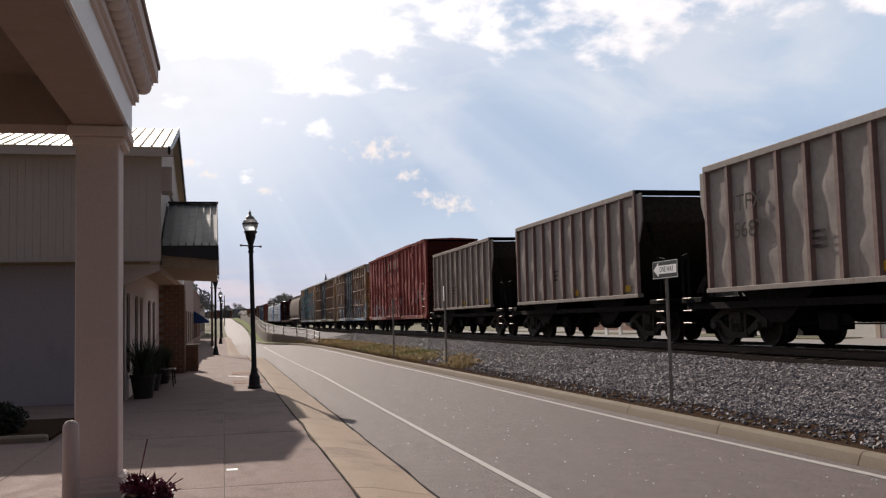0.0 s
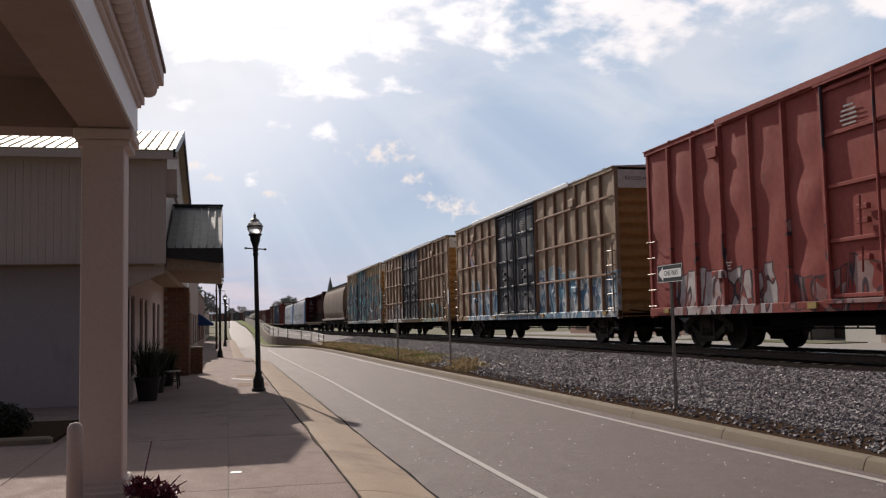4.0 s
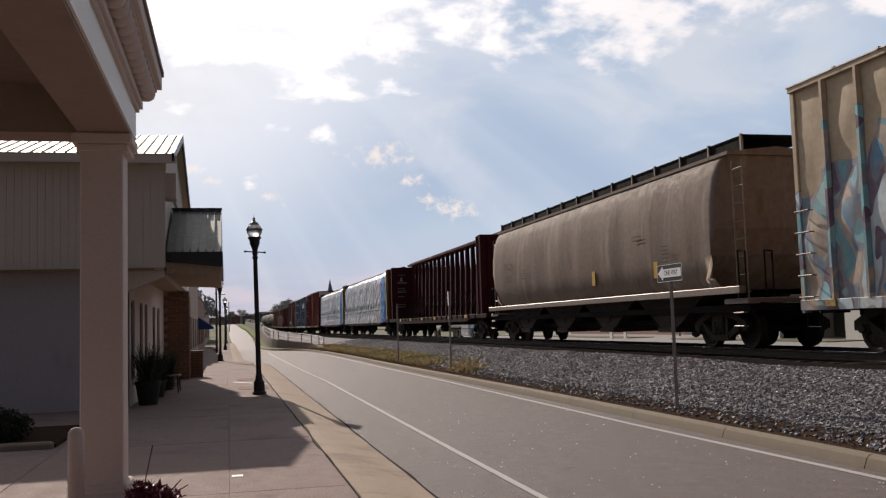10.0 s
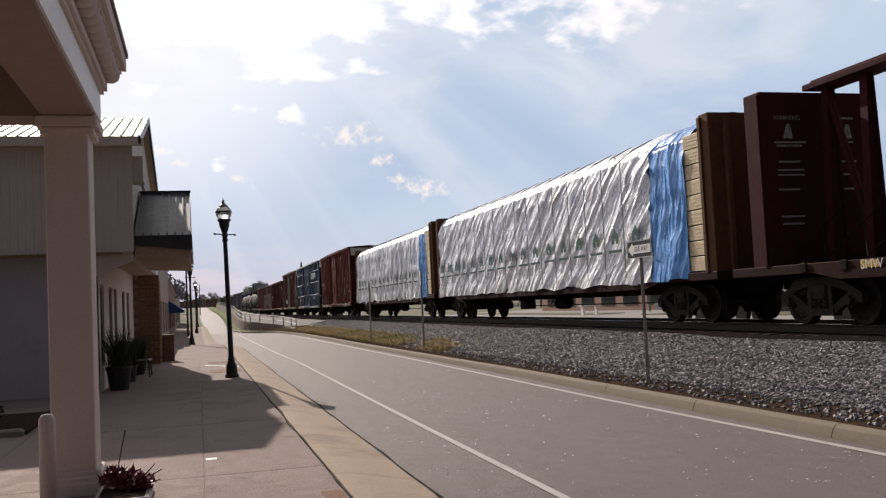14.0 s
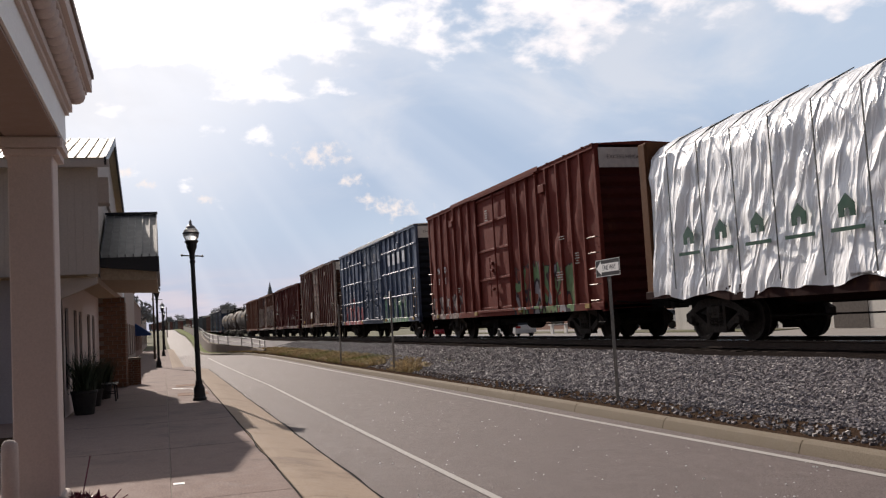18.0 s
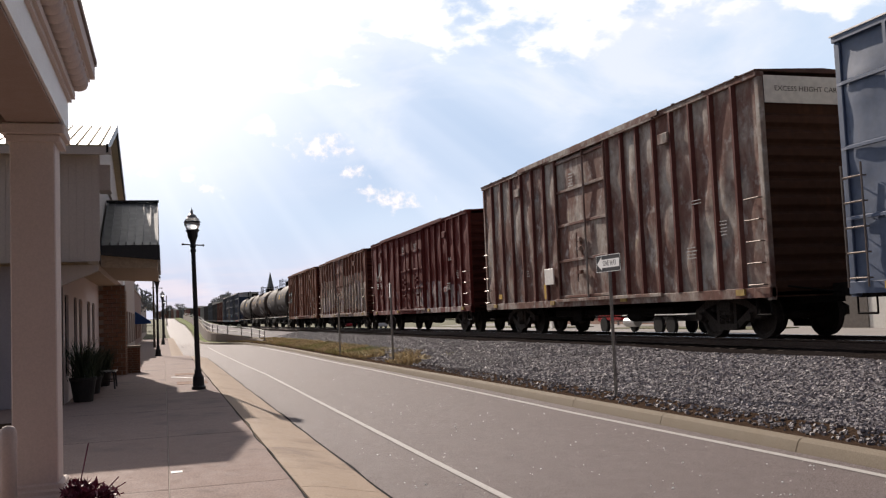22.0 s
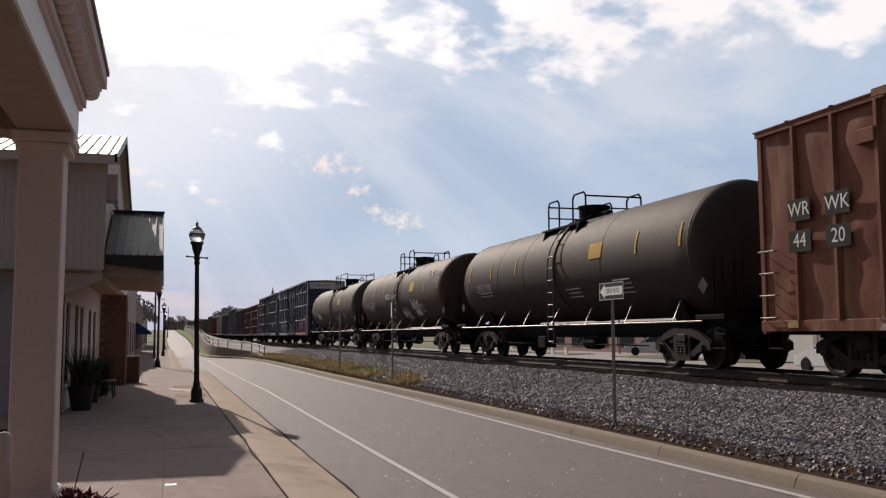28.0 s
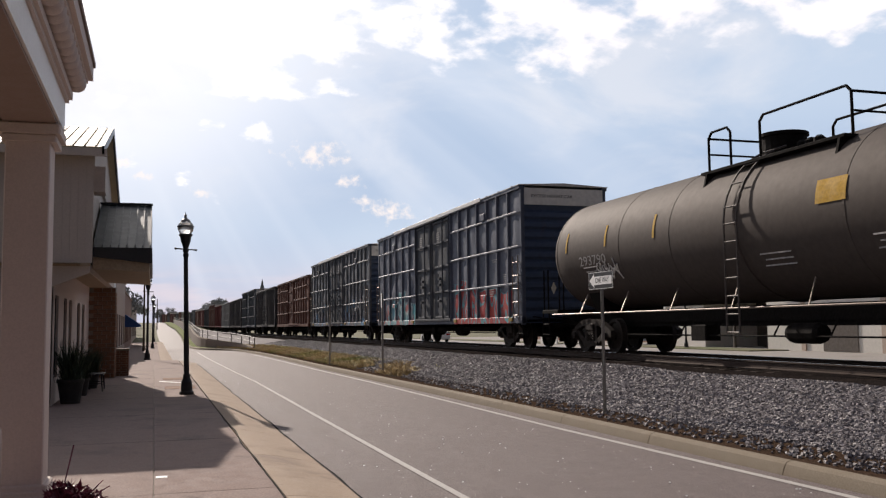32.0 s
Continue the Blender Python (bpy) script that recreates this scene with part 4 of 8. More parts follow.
def graffiti(zones):
    """Sprayed paint: for each zone (y0, y1, z0, z1, colours, scale, edge) a row of leaning letter-like blocks with outlines."""
    def extra(N, L, co, shift, noise_of, ramp, mix, col):
        sep = N("ShaderNodeSeparateXYZ")
        L(co.outputs["Object"], sep.inputs[0])

        def calc(op, a, b=0.0):
            m = N("ShaderNodeMath")
            m.operation = op
            for i, v in enumerate((a, b)):
                if isinstance(v, (int, float)):
                    m.inputs[i].default_value = v
                else:
                    L(v, m.inputs[i])
            return m.outputs[0]

        def wave(scale, amount, detail=1.0):
            return calc("MULTIPLY", calc("SUBTRACT", noise_of(scale, detail), 0.5), amount)

        for y0, y1, z0, z1, colours, scale, *edge in zones:
            p, h = 1.35 / scale, z1 - z0
            yy = calc("ADD", sep.outputs[1], wave(0.7 * scale + 0.3, 0.75 / scale, 1.0))
            zz = calc("ADD", sep.outputs[2], wave(1.1, 0.55, 1.0))
            lean = calc("ADD", yy, calc("MULTIPLY", sep.outputs[2], 0.22))
            u = calc("DIVIDE", lean, p)
            mid = calc("MULTIPLY", calc("SUBTRACT", 0.5, calc("ABSOLUTE", calc("SUBTRACT", calc("FRACT", u), 0.5))), p)
            white = N("ShaderNodeTexWhiteNoise")
            white.noise_dimensions = "1D"
            L(calc("FLOOR", u), white.inputs["W"])
            r = white.outputs["Value"]
            top = calc("SUBTRACT", z1, calc("MULTIPLY", r, 0.30 * h))
            d = calc("MINIMUM", calc("SUBTRACT", top, zz), calc("SUBTRACT", zz, z0 - 0.2))
            d = calc("MINIMUM", d, mid)
            d = calc("MINIMUM", d, calc("MINIMUM", calc("SUBTRACT", yy, y0), calc("SUBTRACT", y1, yy)))
            inner = noise_of(1.7 * scale + 0.4, 0.0, (1, 1.25, 0.6))
            hole = calc("ABSOLUTE", calc("SUBTRACT", inner, 0.56))
            d2 = calc("MINIMUM", d, calc("MULTIPLY", hole, 0.9))
            mask = ramp(d, 0.0, 0.03)
            cr = N("ShaderNodeValToRGB")
            cr.color_ramp.interpolation = "CONSTANT"
            while len(cr.color_ramp.elements) < len(colours):
                cr.color_ramp.elements.new(0.5)
            for k, c in enumerate(colours):
                cr.color_ramp.elements[k].position = k / len(colours)
                cr.color_ramp.elements[k].color = (*c, 1)
            pick = calc("FRACT", calc("ADD", calc("MULTIPLY", r, 0.8), calc("ADD", calc("MULTIPLY", noise_of(0.9 * scale, 1.0), 1.1), calc("MULTIPLY", ramp(inner, 0.555, 0.565), 0.35))))
            L(pick, cr.inputs[0])
            tint = mix(ramp(d2, 0.030, 0.055), edge[0] if edge else (0.04, 0.04, 0.05), cr.outputs[0])
            fade = ramp(noise_of(2.2, 5.0), 0.25, 0.6, 0.5, 0.97)
            col = mix(calc("MULTIPLY", mask, fade), col, tint)
        return col
    return extra


def paint(name, base, rust=0.3, zones=(), pale=None, rough=0.75, bump=0.12, spec=0.09, uneven=0.08):
    """Railcar paint: streaks of rust and grime, faded patches, and any spray paint."""
    stains = [(0.9, tuple(0.6 * c + 0.006 for c in base), 0.35, 0.25), (3.0, RUST, rust, 0.22), (4.5, GRIME, 0.16, 0.4)]
    if pale:
        stains.insert(1, (1.6, pale, 0.55, 0.18))
    return material(name, base, rough, 0.0, grain=(7, 0.10), stain=stains, bump=bump, bump_scale=8, extra=graffiti(zones) if zones else None, spec=spec, uneven=uneven)


M_TRUCK = material("truck_cast_steel", (0.034, 0.027, 0.023), 0.75, 0.1, grain=(20, 0.35), stain=[(2.0, (0.06, 0.043, 0.03), 0.3, 1.0)], spec=0.12)
# near-black base holds the shade below the slope sheets; the stain is rust-brown
M_SLOPE = material("shaded_slope_sheet", (0.042, 0.033, 0.027), 0.85, grain=(10, 0.3), stain=[(2.0, (0.08, 0.05, 0.035), 0.3, 0.4)], spec=0.15)
M_FADEDRED = material("faded_red_emblem", (0.36, 0.19, 0.14), 0.8, grain=(9, 0.3), spec=0.1)
M_FADEDBLUE = material("faded_blue_emblem", (0.23, 0.21, 0.28), 0.8, grain=(9, 0.3), spec=0.1)
LOGO_Y, LOGO_Z = 6.85, 3.72
M_WHEEL = material("wheel_steel", (0.035, 0.028, 0.024), 0.6, 0.3, grain=(15, 0.3), spec=0.15)
M_UNDER = material("underframe_black", (0.012, 0.010, 0.009), 0.85, grain=(15, 0.3), spec=0.06)
M_GRAB = material("grab_iron", (0.21, 0.165, 0.135), 0.5, 0.4, grain=(20, 0.2))
M_WORNRAIL = material("worn_dark_rail", (0.085, 0.068, 0.058), 0.6, 0.2, grain=(20, 0.3))
M_GRIMYDECK = paint("grimy_deck_paint", (0.03, 0.013, 0.012), 0.3, spec=0.05)
M_MARK = material("stencil_white", (0.62, 0.60, 0.56), 0.7, grain=(20, 0.15))
M_DULLMARK = material("worn_stencil", (0.27, 0.25, 0.24), 0.7, grain=(20, 0.4))
M_OWNER = material("chipped_pale_letter", (0.55, 0.58, 0.62), 0.7, grain=(9, 0.3), stain=[(2.5, (0.08, 0.10, 0.15), 0.25, 0.6)])
M_FADEDMARK = material("faded_dark_stencil", (0.10, 0.075, 0.06), 0.8, grain=(12, 0.3), spec=0.08)
M_DARKMARK = material("stencil_dark", (0.045, 0.04, 0.036), 0.8, grain=(20, 0.15), spec=0.08)
M_YELLOW = material("conspicuity_yellow", (0.44, 0.25, 0.02), 0.85, grain=(20, 0.15))
M_REFLECT = material("dulled_reflector", (0.30, 0.19, 0.035), 0.7, grain=(9, 0.3), stain=[(5.0, GRIME, 0.3, 1.0)])
M_ROOFPLATE = material("galvanised_car_roof", (0.58, 0.54, 0.49), 0.45, 0.25, grain=(6, 0.15), stain=[(1.0, RUST, 0.3, 1.0)])
M_HEIGHT = material("white_height_plate", (0.66, 0.63, 0.58), 0.6, grain=(8, 0.1), stain=[(2.0, (0.4, 0.36, 0.32), 0.3, 1.0)])
SHARED = {}


def shared(key, build, mat):
    """One mesh for all parts of a kind."""
    if key not in SHARED:
        bm = B()
        build(bm)
        me = bpy.data.meshes.new(key)
        bm.to_mesh(me)
        bm.free()
        for m in (mat if isinstance(mat, (list, tuple)) else [mat]):
            me.materials.append(m)
        SHARED[key] = me
    return SHARED[key]


def use(name, key, build, mat, parent, loc=(0, 0, 0), rot=(0, 0, 0), scl=(1, 1, 1)):
    o = new(name, shared(key, build, mat))
    o.parent = parent
    o.location, o.rotation_euler, o.scale = loc, rot, scl
    return o


def _wheel(bm):
    add_lathe(bm, [(0.0, -0.09), (0.10, -0.09), (0.12, -0.05), (0.34, -0.02), (0.38, -0.065), (0.455, -0.065), (0.457, 0.06), (0.485, 0.065), (0.485, 0.09), (0.38, 0.09), (0.34, 0.03), (0.12, 0.05), (0.0, 0.05)], 22, axis="x")


def _side_frame(bm):
    add_prism(bm, [(-1.18, 0.60), (-0.75, 0.80), (-0.35, 0.91), (0.35, 0.91), (0.75, 0.80), (1.18, 0.60), (1.18, 0.42), (1.02, 0.42), (0.98, 0.56), (0.66, 0.67), (0.3, 0.76), (-0.3, 0.76), (-0.66, 0.67), (-0.98, 0.56), (-1.02, 0.42), (-1.18, 0.42)], "x", -0.08, 0.06)
    for s in (-1, 1):
        add_prism(bm, [(s * 1.0, 0.56), (s * 0.84, 0.64), (s * 0.28, 0.32), (s * 0.36, 0.19)], "x", -0.07, 0.05)
        add_prism(bm, [(s * 0.25, 0.30), (s * 0.36, 0.30), (s * 0.36, 0.79), (s * 0.25, 0.79)], "x", -0.075, 0.05)
        add_lathe(bm, [(0.0, -0.17), (0.085, -0.17), (0.10, -0.09), (0.13, -0.085), (0.13, 0.0)], 12, (0, s * 0.89, 0.457), axis="x")
    add_prism(bm, [(-0.40, 0.18), (0.40, 0.18), (0.40, 0.31), (-0.40, 0.31)], "x", -0.10, 0.10)
    add_box(bm, -0.12, -0.22, 0.62, 0.08, 0.22, 0.75)
    for y in (-0.155, 0.0, 0.155):
        add_lathe(bm, [(0.045 if k % 2 else 0.072, 0.31 + 0.031 * k) for k in range(11)], 8, (-0.05, y, 0))


BODY_LIFT = 0.08      # the car bodies ride this much higher over the wheels


def truck(parent, y):
    bm = B()
    add_cbox(bm, -1.1, y - 0.2, 0.5, 1.1, y + 0.2, 0.8, 0.03)
    bol = part("truck_bolster", bm, M_TRUCK, parent)
    for s in (-1.0, 1.0):
        use("side_frame", "side_frame", _side_frame, M_TRUCK, bol, (s, y, 0), (0, 0, 0 if s < 0 else math.pi))
    for d in (-0.89, 0.89):
        for s in (-0.75, 0.75):
            use("wheel", "wheel", _wheel, M_WHEEL, bol, (s, y + d, 0.457), (0, 0, 0 if s < 0 else math.pi))
        use("axle", "axle", lambda bm: add_bar(bm, (-0.8, 0, 0), (0.8, 0, 0), 0.08), M_TRUCK, bol, (0, y + d, 0.457))
    bol.location = (0, 0, -BODY_LIFT)
    return bol


def coupler(parent, y, s):
    bm = B()
    add_cbox(bm, -0.12, min(y, y + s * 1.0), 0.72, 0.12, max(y, y + s * 1.0), 0.98, 0.02)
    add_cbox(bm, -0.2, min(y + s * 0.75, y + s * 1.05), 0.68, 0.2, max(y + s * 0.75, y + s * 1.05), 1.02, 0.05)
    add_bar(bm, (-1.2, y + s * 0.1, 0.95), (-0.2, y + s * 0.35, 0.80), 0.018, 6)
    part("coupler", bm, M_UNDER, parent)


def _ladder(n, w, gap):
    def build(bm):
        for k in range(n):
            add_bar(bm, (0, -w / 2, k * gap), (0, w / 2, k * gap), 0.016, 6)
            for s in (-w / 2, w / 2):
                add_bar(bm, (0, s, k * gap), (0.09, s, k * gap), 0.014, 6)
    return build


def ladder(parent, x, y, z, n=5, w=0.5, gap=0.42, rails=False, rz=0.0):
    """A ladder with side rails, or a column of single grab irons."""
    if not rails:
        for k in range(n):
            use("grab_iron", f"grab_iron_{w}", _ladder(1, w, gap), M_GRAB, parent, (x, y, z + k * gap), (0, 0, rz))
        return

    def build(bm):
        _ladder(n, w, gap)(bm)
        for s in (-w / 2, w / 2):
            add_bar(bm, (0, s, -0.15), (0, s, n * gap - 0.2), 0.02, 6)
    use("ladder", f"ladder_{n}_{w}_{gap}", build, M_GRAB, parent, (x, y, z), (0, 0, rz))


def wavy_panels(bm, ys, z0, z1, x, bulge, seed, rows=10, cols=4):
    """Sheet metal between posts, dented and bellied, facing the street."""
    for k, (a, b) in enumerate(zip(ys, ys[1:])):
        grid = []
        for r in range(rows + 1):
            line = []
            v = r / rows
            for c in range(cols + 1):
                u = c / cols
                belly = math.sin(math.pi * u) ** 0.7 * math.sin(math.pi * v) ** 0.35
                n = noise.noise(Vector((u * 1.1 + k * 7.3 + seed, v * 5.0 + seed, k * 1.7)))
                line.append(bm.verts.new((x + bulge * belly * (0.25 + 1.5 * n), a + (b - a) * u, z0 + (z1 - z0) * v)))
            grid.append(line)
        for r in range(rows):
            for c in range(cols):
                f = bm.faces.new((grid[r][c], grid[r + 1][c], grid[r + 1][c + 1], grid[r][c + 1]))
                f.smooth = True


def lines(name, parent, x, y, z, w, n, gap, mat=None, jitter=0.35, h=0.05):
    """Small lettering that cannot be read, as plain bars."""
    rng = random.Random(int(y * 100 + z * 1000))
    for k in range(n):
        ww = w * (1 - jitter * rng.random())
        box_part(name, (x - 0.004, y - ww / 2, z - k * gap - h / 2), (x, y + ww / 2, z - k * gap + h / 2), mat or M_DULLMARK, parent)


def boxcar(c0, c1, mat, door_mat, end_mat, top=5.13, style="ribs", doors=2, near=7, farn=6, label="", plate=True, seed=0, lod=0, roof_mat=None, door_w=None, sill_mat=None, door_shift=0.0, rib_mat=None):
    L = c1 - c0
    H = L / 2
    root = tagged(empty("boxcar"), label, "boxcar", group="cars of the freight train")
    dw = door_w or (5.0 if doors == 2 else 3.3)
    d0, d1 = door_shift - dw / 2, door_shift + dw / 2
    zb, zt = 0.95, top - 0.09
    ys_near = [-H + 0.06 + (d0 + H - 0.06) * k / near for k in range(near + 1)]
    ys_far = [d1 + (H - 0.06 - d1) * k / farn for k in range(farn + 1)]
    # body: street side of sheet panels, plain far side, floor
    bm = B()
    add_box(bm, -1.42, -H + 0.21, zb, 1.46, H - 0.21, zt)
    part("body", bm, mat, root)
    for row, sd in ((ys_near, seed), (ys_far, seed + 50)):
        for k in range(len(row) - 1):
            bm = B()
            wavy_panels(bm, row[k:k + 2], zb, zt, -1.455, -0.058, sd + 13.7 * k, 14 if lod == 0 else 5, 6 if lod == 0 else 2)
            part("side_panel", bm, mat, root)
    for s in (-1, 1):
        bm = B()
        y0 = s * H
        n = 11 if lod == 0 else 4
        pts = [(y0 - s * 0.10, zb - 0.2)]
        for k in range(n):
            a = zb - 0.1 + (zt - zb - (0.55 if plate else 0.1)) * k / n
            g = (zt - zb - 0.5) / n
            pts += [(y0 - s * 0.10, a), (y0 - s * 0.02, a + g * 0.22), (y0 - s * 0.02, a + g * 0.62), (y0 - s * 0.10, a + g * 0.84)]
        pts += [(y0 - s * 0.10, zt), (y0 - s * 0.2, zt), (y0 - s * 0.2, zb - 0.2)]
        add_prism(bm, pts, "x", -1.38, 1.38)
        # several end_mat colours are darkened: the shade on the ends is painted in
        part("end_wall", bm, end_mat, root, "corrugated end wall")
        for x in (-1.5, 1.38):
            bm = B()
            add_cbox(bm, x, min(y0, y0 - s * 0.14), zb - 0.25, x + 0.12, max(y0, y0 - s * 0.14), zt, 0.015)
            part("corner_post", bm, mat, root)
        if plate:
            bm = B()
            add_box(bm, -1.38, min(y0, y0 + s * 0.012), zt - 0.52, 1.38, max(y0, y0 + s * 0.012), zt + 0.02)
            pl = part("height_plate", bm, M_HEIGHT, root, "white excess-height plate")
            if s < 0 and lod == 0:
                words("lettering", "EXCESS HEIGHT CAR", 0.14, M_DARKMARK, pl, Matrix.Translation((-0.42, y0 - 0.016, zt - 0.24)) @ TO_REAR, 1.45)
    # posts
    def rib(bm):
        add_prism(bm, [(-0.07, 0.0), (-0.035, -0.085), (0.035, -0.085), (0.07, 0.0)], "z", 0, zt - zb)
        for v in bm.verts:
            v.co.x, v.co.y = v.co.y, v.co.x
        bmesh.ops.recalc_face_normals(bm, faces=bm.faces)
    key = f"rib_{zt:.2f}_" + (rib_mat or mat).name
    for y in ys_near[1:] + ys_far[:-1]:
        use("rib", key, rib, rib_mat or mat, root, (-1.465, y, zb))
    if style == "grid":
        for z in (0.26, 0.55, 0.82):
            zz = zb + (zt - zb) * z
            for a, b in ((ys_near[0], d0), (d1, ys_far[-1])):
                use("rail_bar", "gridbar_" + mat.name, lambda bm: add_cbox(bm, -0.06, 0, -0.035, 0.0, 1, 0.035, 0.022), rib_mat or mat, root, (-1.50, a, zz), (0, 0, 0), (1, b - a, 1))
    # sills and top chord
    bm = B()
    add_cbox(bm, -1.53, -H, zb - 0.20, -1.36, H, zb, 0.012)
    add_cbox(bm, 1.36, -H, zb - 0.20, 1.53, H, zb, 0.012)
    part("side_sill", bm, sill_mat or mat, root)
    bm = B()
    add_cbox(bm, -1.55, -H, zt, -1.35, H, zt + 0.11, 0.015)
    add_cbox(bm, 1.35, -H, zt, 1.55, H, zt + 0.11, 0.015)
    part("top_chord", bm, mat, root)
    bm = B()
    add_prism(bm, [(-1.57, zt + 0.10), (-1.57, zt + 0.125), (0, zt + 0.20), (1.57, zt + 0.125), (1.57, zt + 0.10)], "y", -H - 0.02, H + 0.02)
    for k in range(int(L / 1.2)):
        y = -H + 0.6 + 1.2 * k
        add_prism(bm, [(-1.585, zt + 0.11), (-1.585, zt + 0.145), (0, zt + 0.235), (1.585, zt + 0.145), (1.585, zt + 0.11)], "y", y - 0.03, y + 0.03)
    part("roof", bm, roof_mat or M_ROOFPLATE, root, "ribbed metal roof")
    # doors
    leaves = [(d0, (d0 + d1) / 2 - 0.02), ((d0 + d1) / 2 + 0.02, d1)] if doors == 2 else [(d0, d1)]
    for li, (a, b) in enumerate(leaves):
        bm = B()
        wavy_panels(bm, [a + 0.03, b - 0.03], zb + 0.04, zt - 0.04, -1.475, -0.03, seed + 90 + li, 10, 9)
        dr = part("door", bm, door_mat, root, "plug door with lock rods" if doors == 2 else "door with stiffening bars")
        if lod == 0 or lod == 1:
            for z in (0.02, 0.27, 0.52, 0.76, 0.97):
                zz = zb + (zt - zb) * z
                use("door_bar", "doorbar_" + door_mat.name, lambda bm: add_cbox(bm, -0.06, 0, -0.035, 0.0, 1, 0.035, 0.01), door_mat, dr, (-1.48, a + 0.06, zz), (0, 0, 0), (1, b - a - 0.12, 1))
            for y in ([a + 0.08, a + (b - a) * 0.38, b - 0.1] if doors == 2 else [a + 0.06, (a + b) / 2 - 0.3, b - 0.08]):
                use("lock_rod", "lockrod_" + door_mat.name, lambda bm: add_bar(bm, (0, 0, 0), (0, 0, 1), 0.03, 8), door_mat, dr, (-1.565, y, zb - 0.02), (0, 0, 0), (1, 1, zt - zb))
            for z in (0.18, 0.34, 0.40):
                use("latch", "latch_" + door_mat.name, lambda bm: (add_cbox(bm, -0.1, -0.16, -0.05, 0, 0.16, 0.05, 0.015), add_bar(bm, (-0.09, 0.04, -0.26), (-0.09, 0.02, 0.2), 0.02, 6)), door_mat, dr, (-1.52, a + (b - a) * 0.55, zb + (zt - zb) * z))
        if lod == 0:
            lines("stencil", dr, -1.512, a + (b - a) * 0.68, zt - 0.55, 0.5 if doors == 2 else 0.4, 7 if style == "grid" else 5, 0.085, None, 0.5, 0.035)
    for zz in (zb - 0.02, zt + 0.02):
        bm = B()
        add_cbox(bm, -1.60, d0 - (0.1 if doors == 2 else 2.5), zz - 0.04, -1.54, d1 + (0.1 if doors == 2 else 0.2), zz + 0.04, 0.01)
        part("door_track", bm, door_mat, root)
    if lod == 0:
        for y, z in ((ys_near[max(1, near - 4)] + 0.25, zt - 0.55), (ys_far[min(farn - 1, 3)] + 0.2, zt - 0.55)):
            bm = B()
            add_cbox(bm, -1.60, y - 0.22, z - 0.12, -1.46, y + 0.22, z + 0.12, 0.02)
            part("bracket_box", bm, mat, root)
            if doors == 2:
                bm = B()
                add_cbox(bm, -1.585, y - 0.26, zb + 0.62, -1.46, y + 0.26, zb + 0.80, 0.02)
                part("lower_bracket", bm, mat, root)
        bm = B()
        add_cbox(bm, -1.605, ys_near[max(1, near - 4)] + 0.4, zt + 0.03, -1.588, ys_far[min(farn - 1, 3)], zt + 0.165, 0.006)
        part("door_header", bm, M_ROOFPLATE if roof_mat is None else mat, root)
        for y in (-H + 0.9, d0 - 0.6, d1 + 0.5, H - 1.0):
            box_part("reflector", (-1.575, y - 0.14, zb - 0.14), (-1.531, y + 0.14, zb - 0.02), M_REFLECT, root, "dulled yellow reflector strip")
        for y, z, w, nn in ((-H + 1.35, 2.35, 0.42, 5), (-H + 2.3, 2.9, 0.7, 2), (H - 4.1, 1.9, 0.4, 3)):
            lines("stencil", root, -1.553, y, z, w * 0.7, nn, 0.07, None, 0.5, 0.02)
        for y in (-H + 0.32, H - 0.32):
            ladder(root, -1.60, y, zb + 0.05, 5 if top > 4.8 else 4, 0.46, 0.42, style == "grid")
        for y in (-H + 0.32, H - 0.32):
            bm = B()
            add_bar(bm, (-1.45, y - 0.22, zb - 0.2), (-1.45, y - 0.22, 0.42), 0.018, 6)
            add_bar(bm, (-1.45, y + 0.22, zb - 0.2), (-1.45, y + 0.22, 0.42), 0.018, 6)
            add_bar(bm, (-1.45, y - 0.22, 0.42), (-1.45, y + 0.22, 0.42), 0.02, 6)
            part("stirrup_step", bm, M_UNDER, root)
        lines("stencil", root, -1.552, -H + 2.6, 1.9, 0.5, 4, 0.075, None, 0.5, 0.026)
    under(root, H, lod)
    CARS.append((root, (c0 + c1) / 2))
    return root


def under(root, H, lod=0, inset=2.15, wide=True):
    box_part("centre_sill", (-0.35, -H + 0.2, 0.62), (0.35, H - 0.2, 0.776 if wide else 0.94), M_UNDER, root)
    if wide:
        # added dark box, keeps light from showing through beneath the car
        box_part("underbelly", (-0.9, -H + 4.6, 0.46), (0.9, H - 4.6, 0.619), M_UNDER, root)
        box_part("floor_frame", (-1.35, -H + 0.1, 0.78), (1.35, H - 0.1, 0.93), M_UNDER, root)
    if lod == 0:
        bm = B()
        add_lathe(bm, [(0.0, -0.5), (0.16, -0.46), (0.2, -0.35), (0.2, 0.35), (0.16, 0.46), (0.0, 0.5)], 12, (-0.75, -1.6, 0.48), axis="y")
        part("air_tank", bm, M_UNDER, root)
        bm = B()
        add_bar(bm, (-0.9, -H + 4.0, 0.42), (-0.9, H - 4.0, 0.42), 0.018, 6)
        for y in (-2.4, -0.8, 1.2, 2.6):
            add_bar(bm, (-0.9, y, 0.42), (-0.7, y, 0.75), 0.018, 6)
        add_cbox(bm, -1.0, 1.4, 0.3, -0.6, 2.0, 0.66, 0.03)
        part("brake_rigging", bm, M_UNDER, root)
    for y in (-H + inset, H - inset):
        truck(root, y)
    for s in (-1, 1):
        coupler(root, s * H, s)


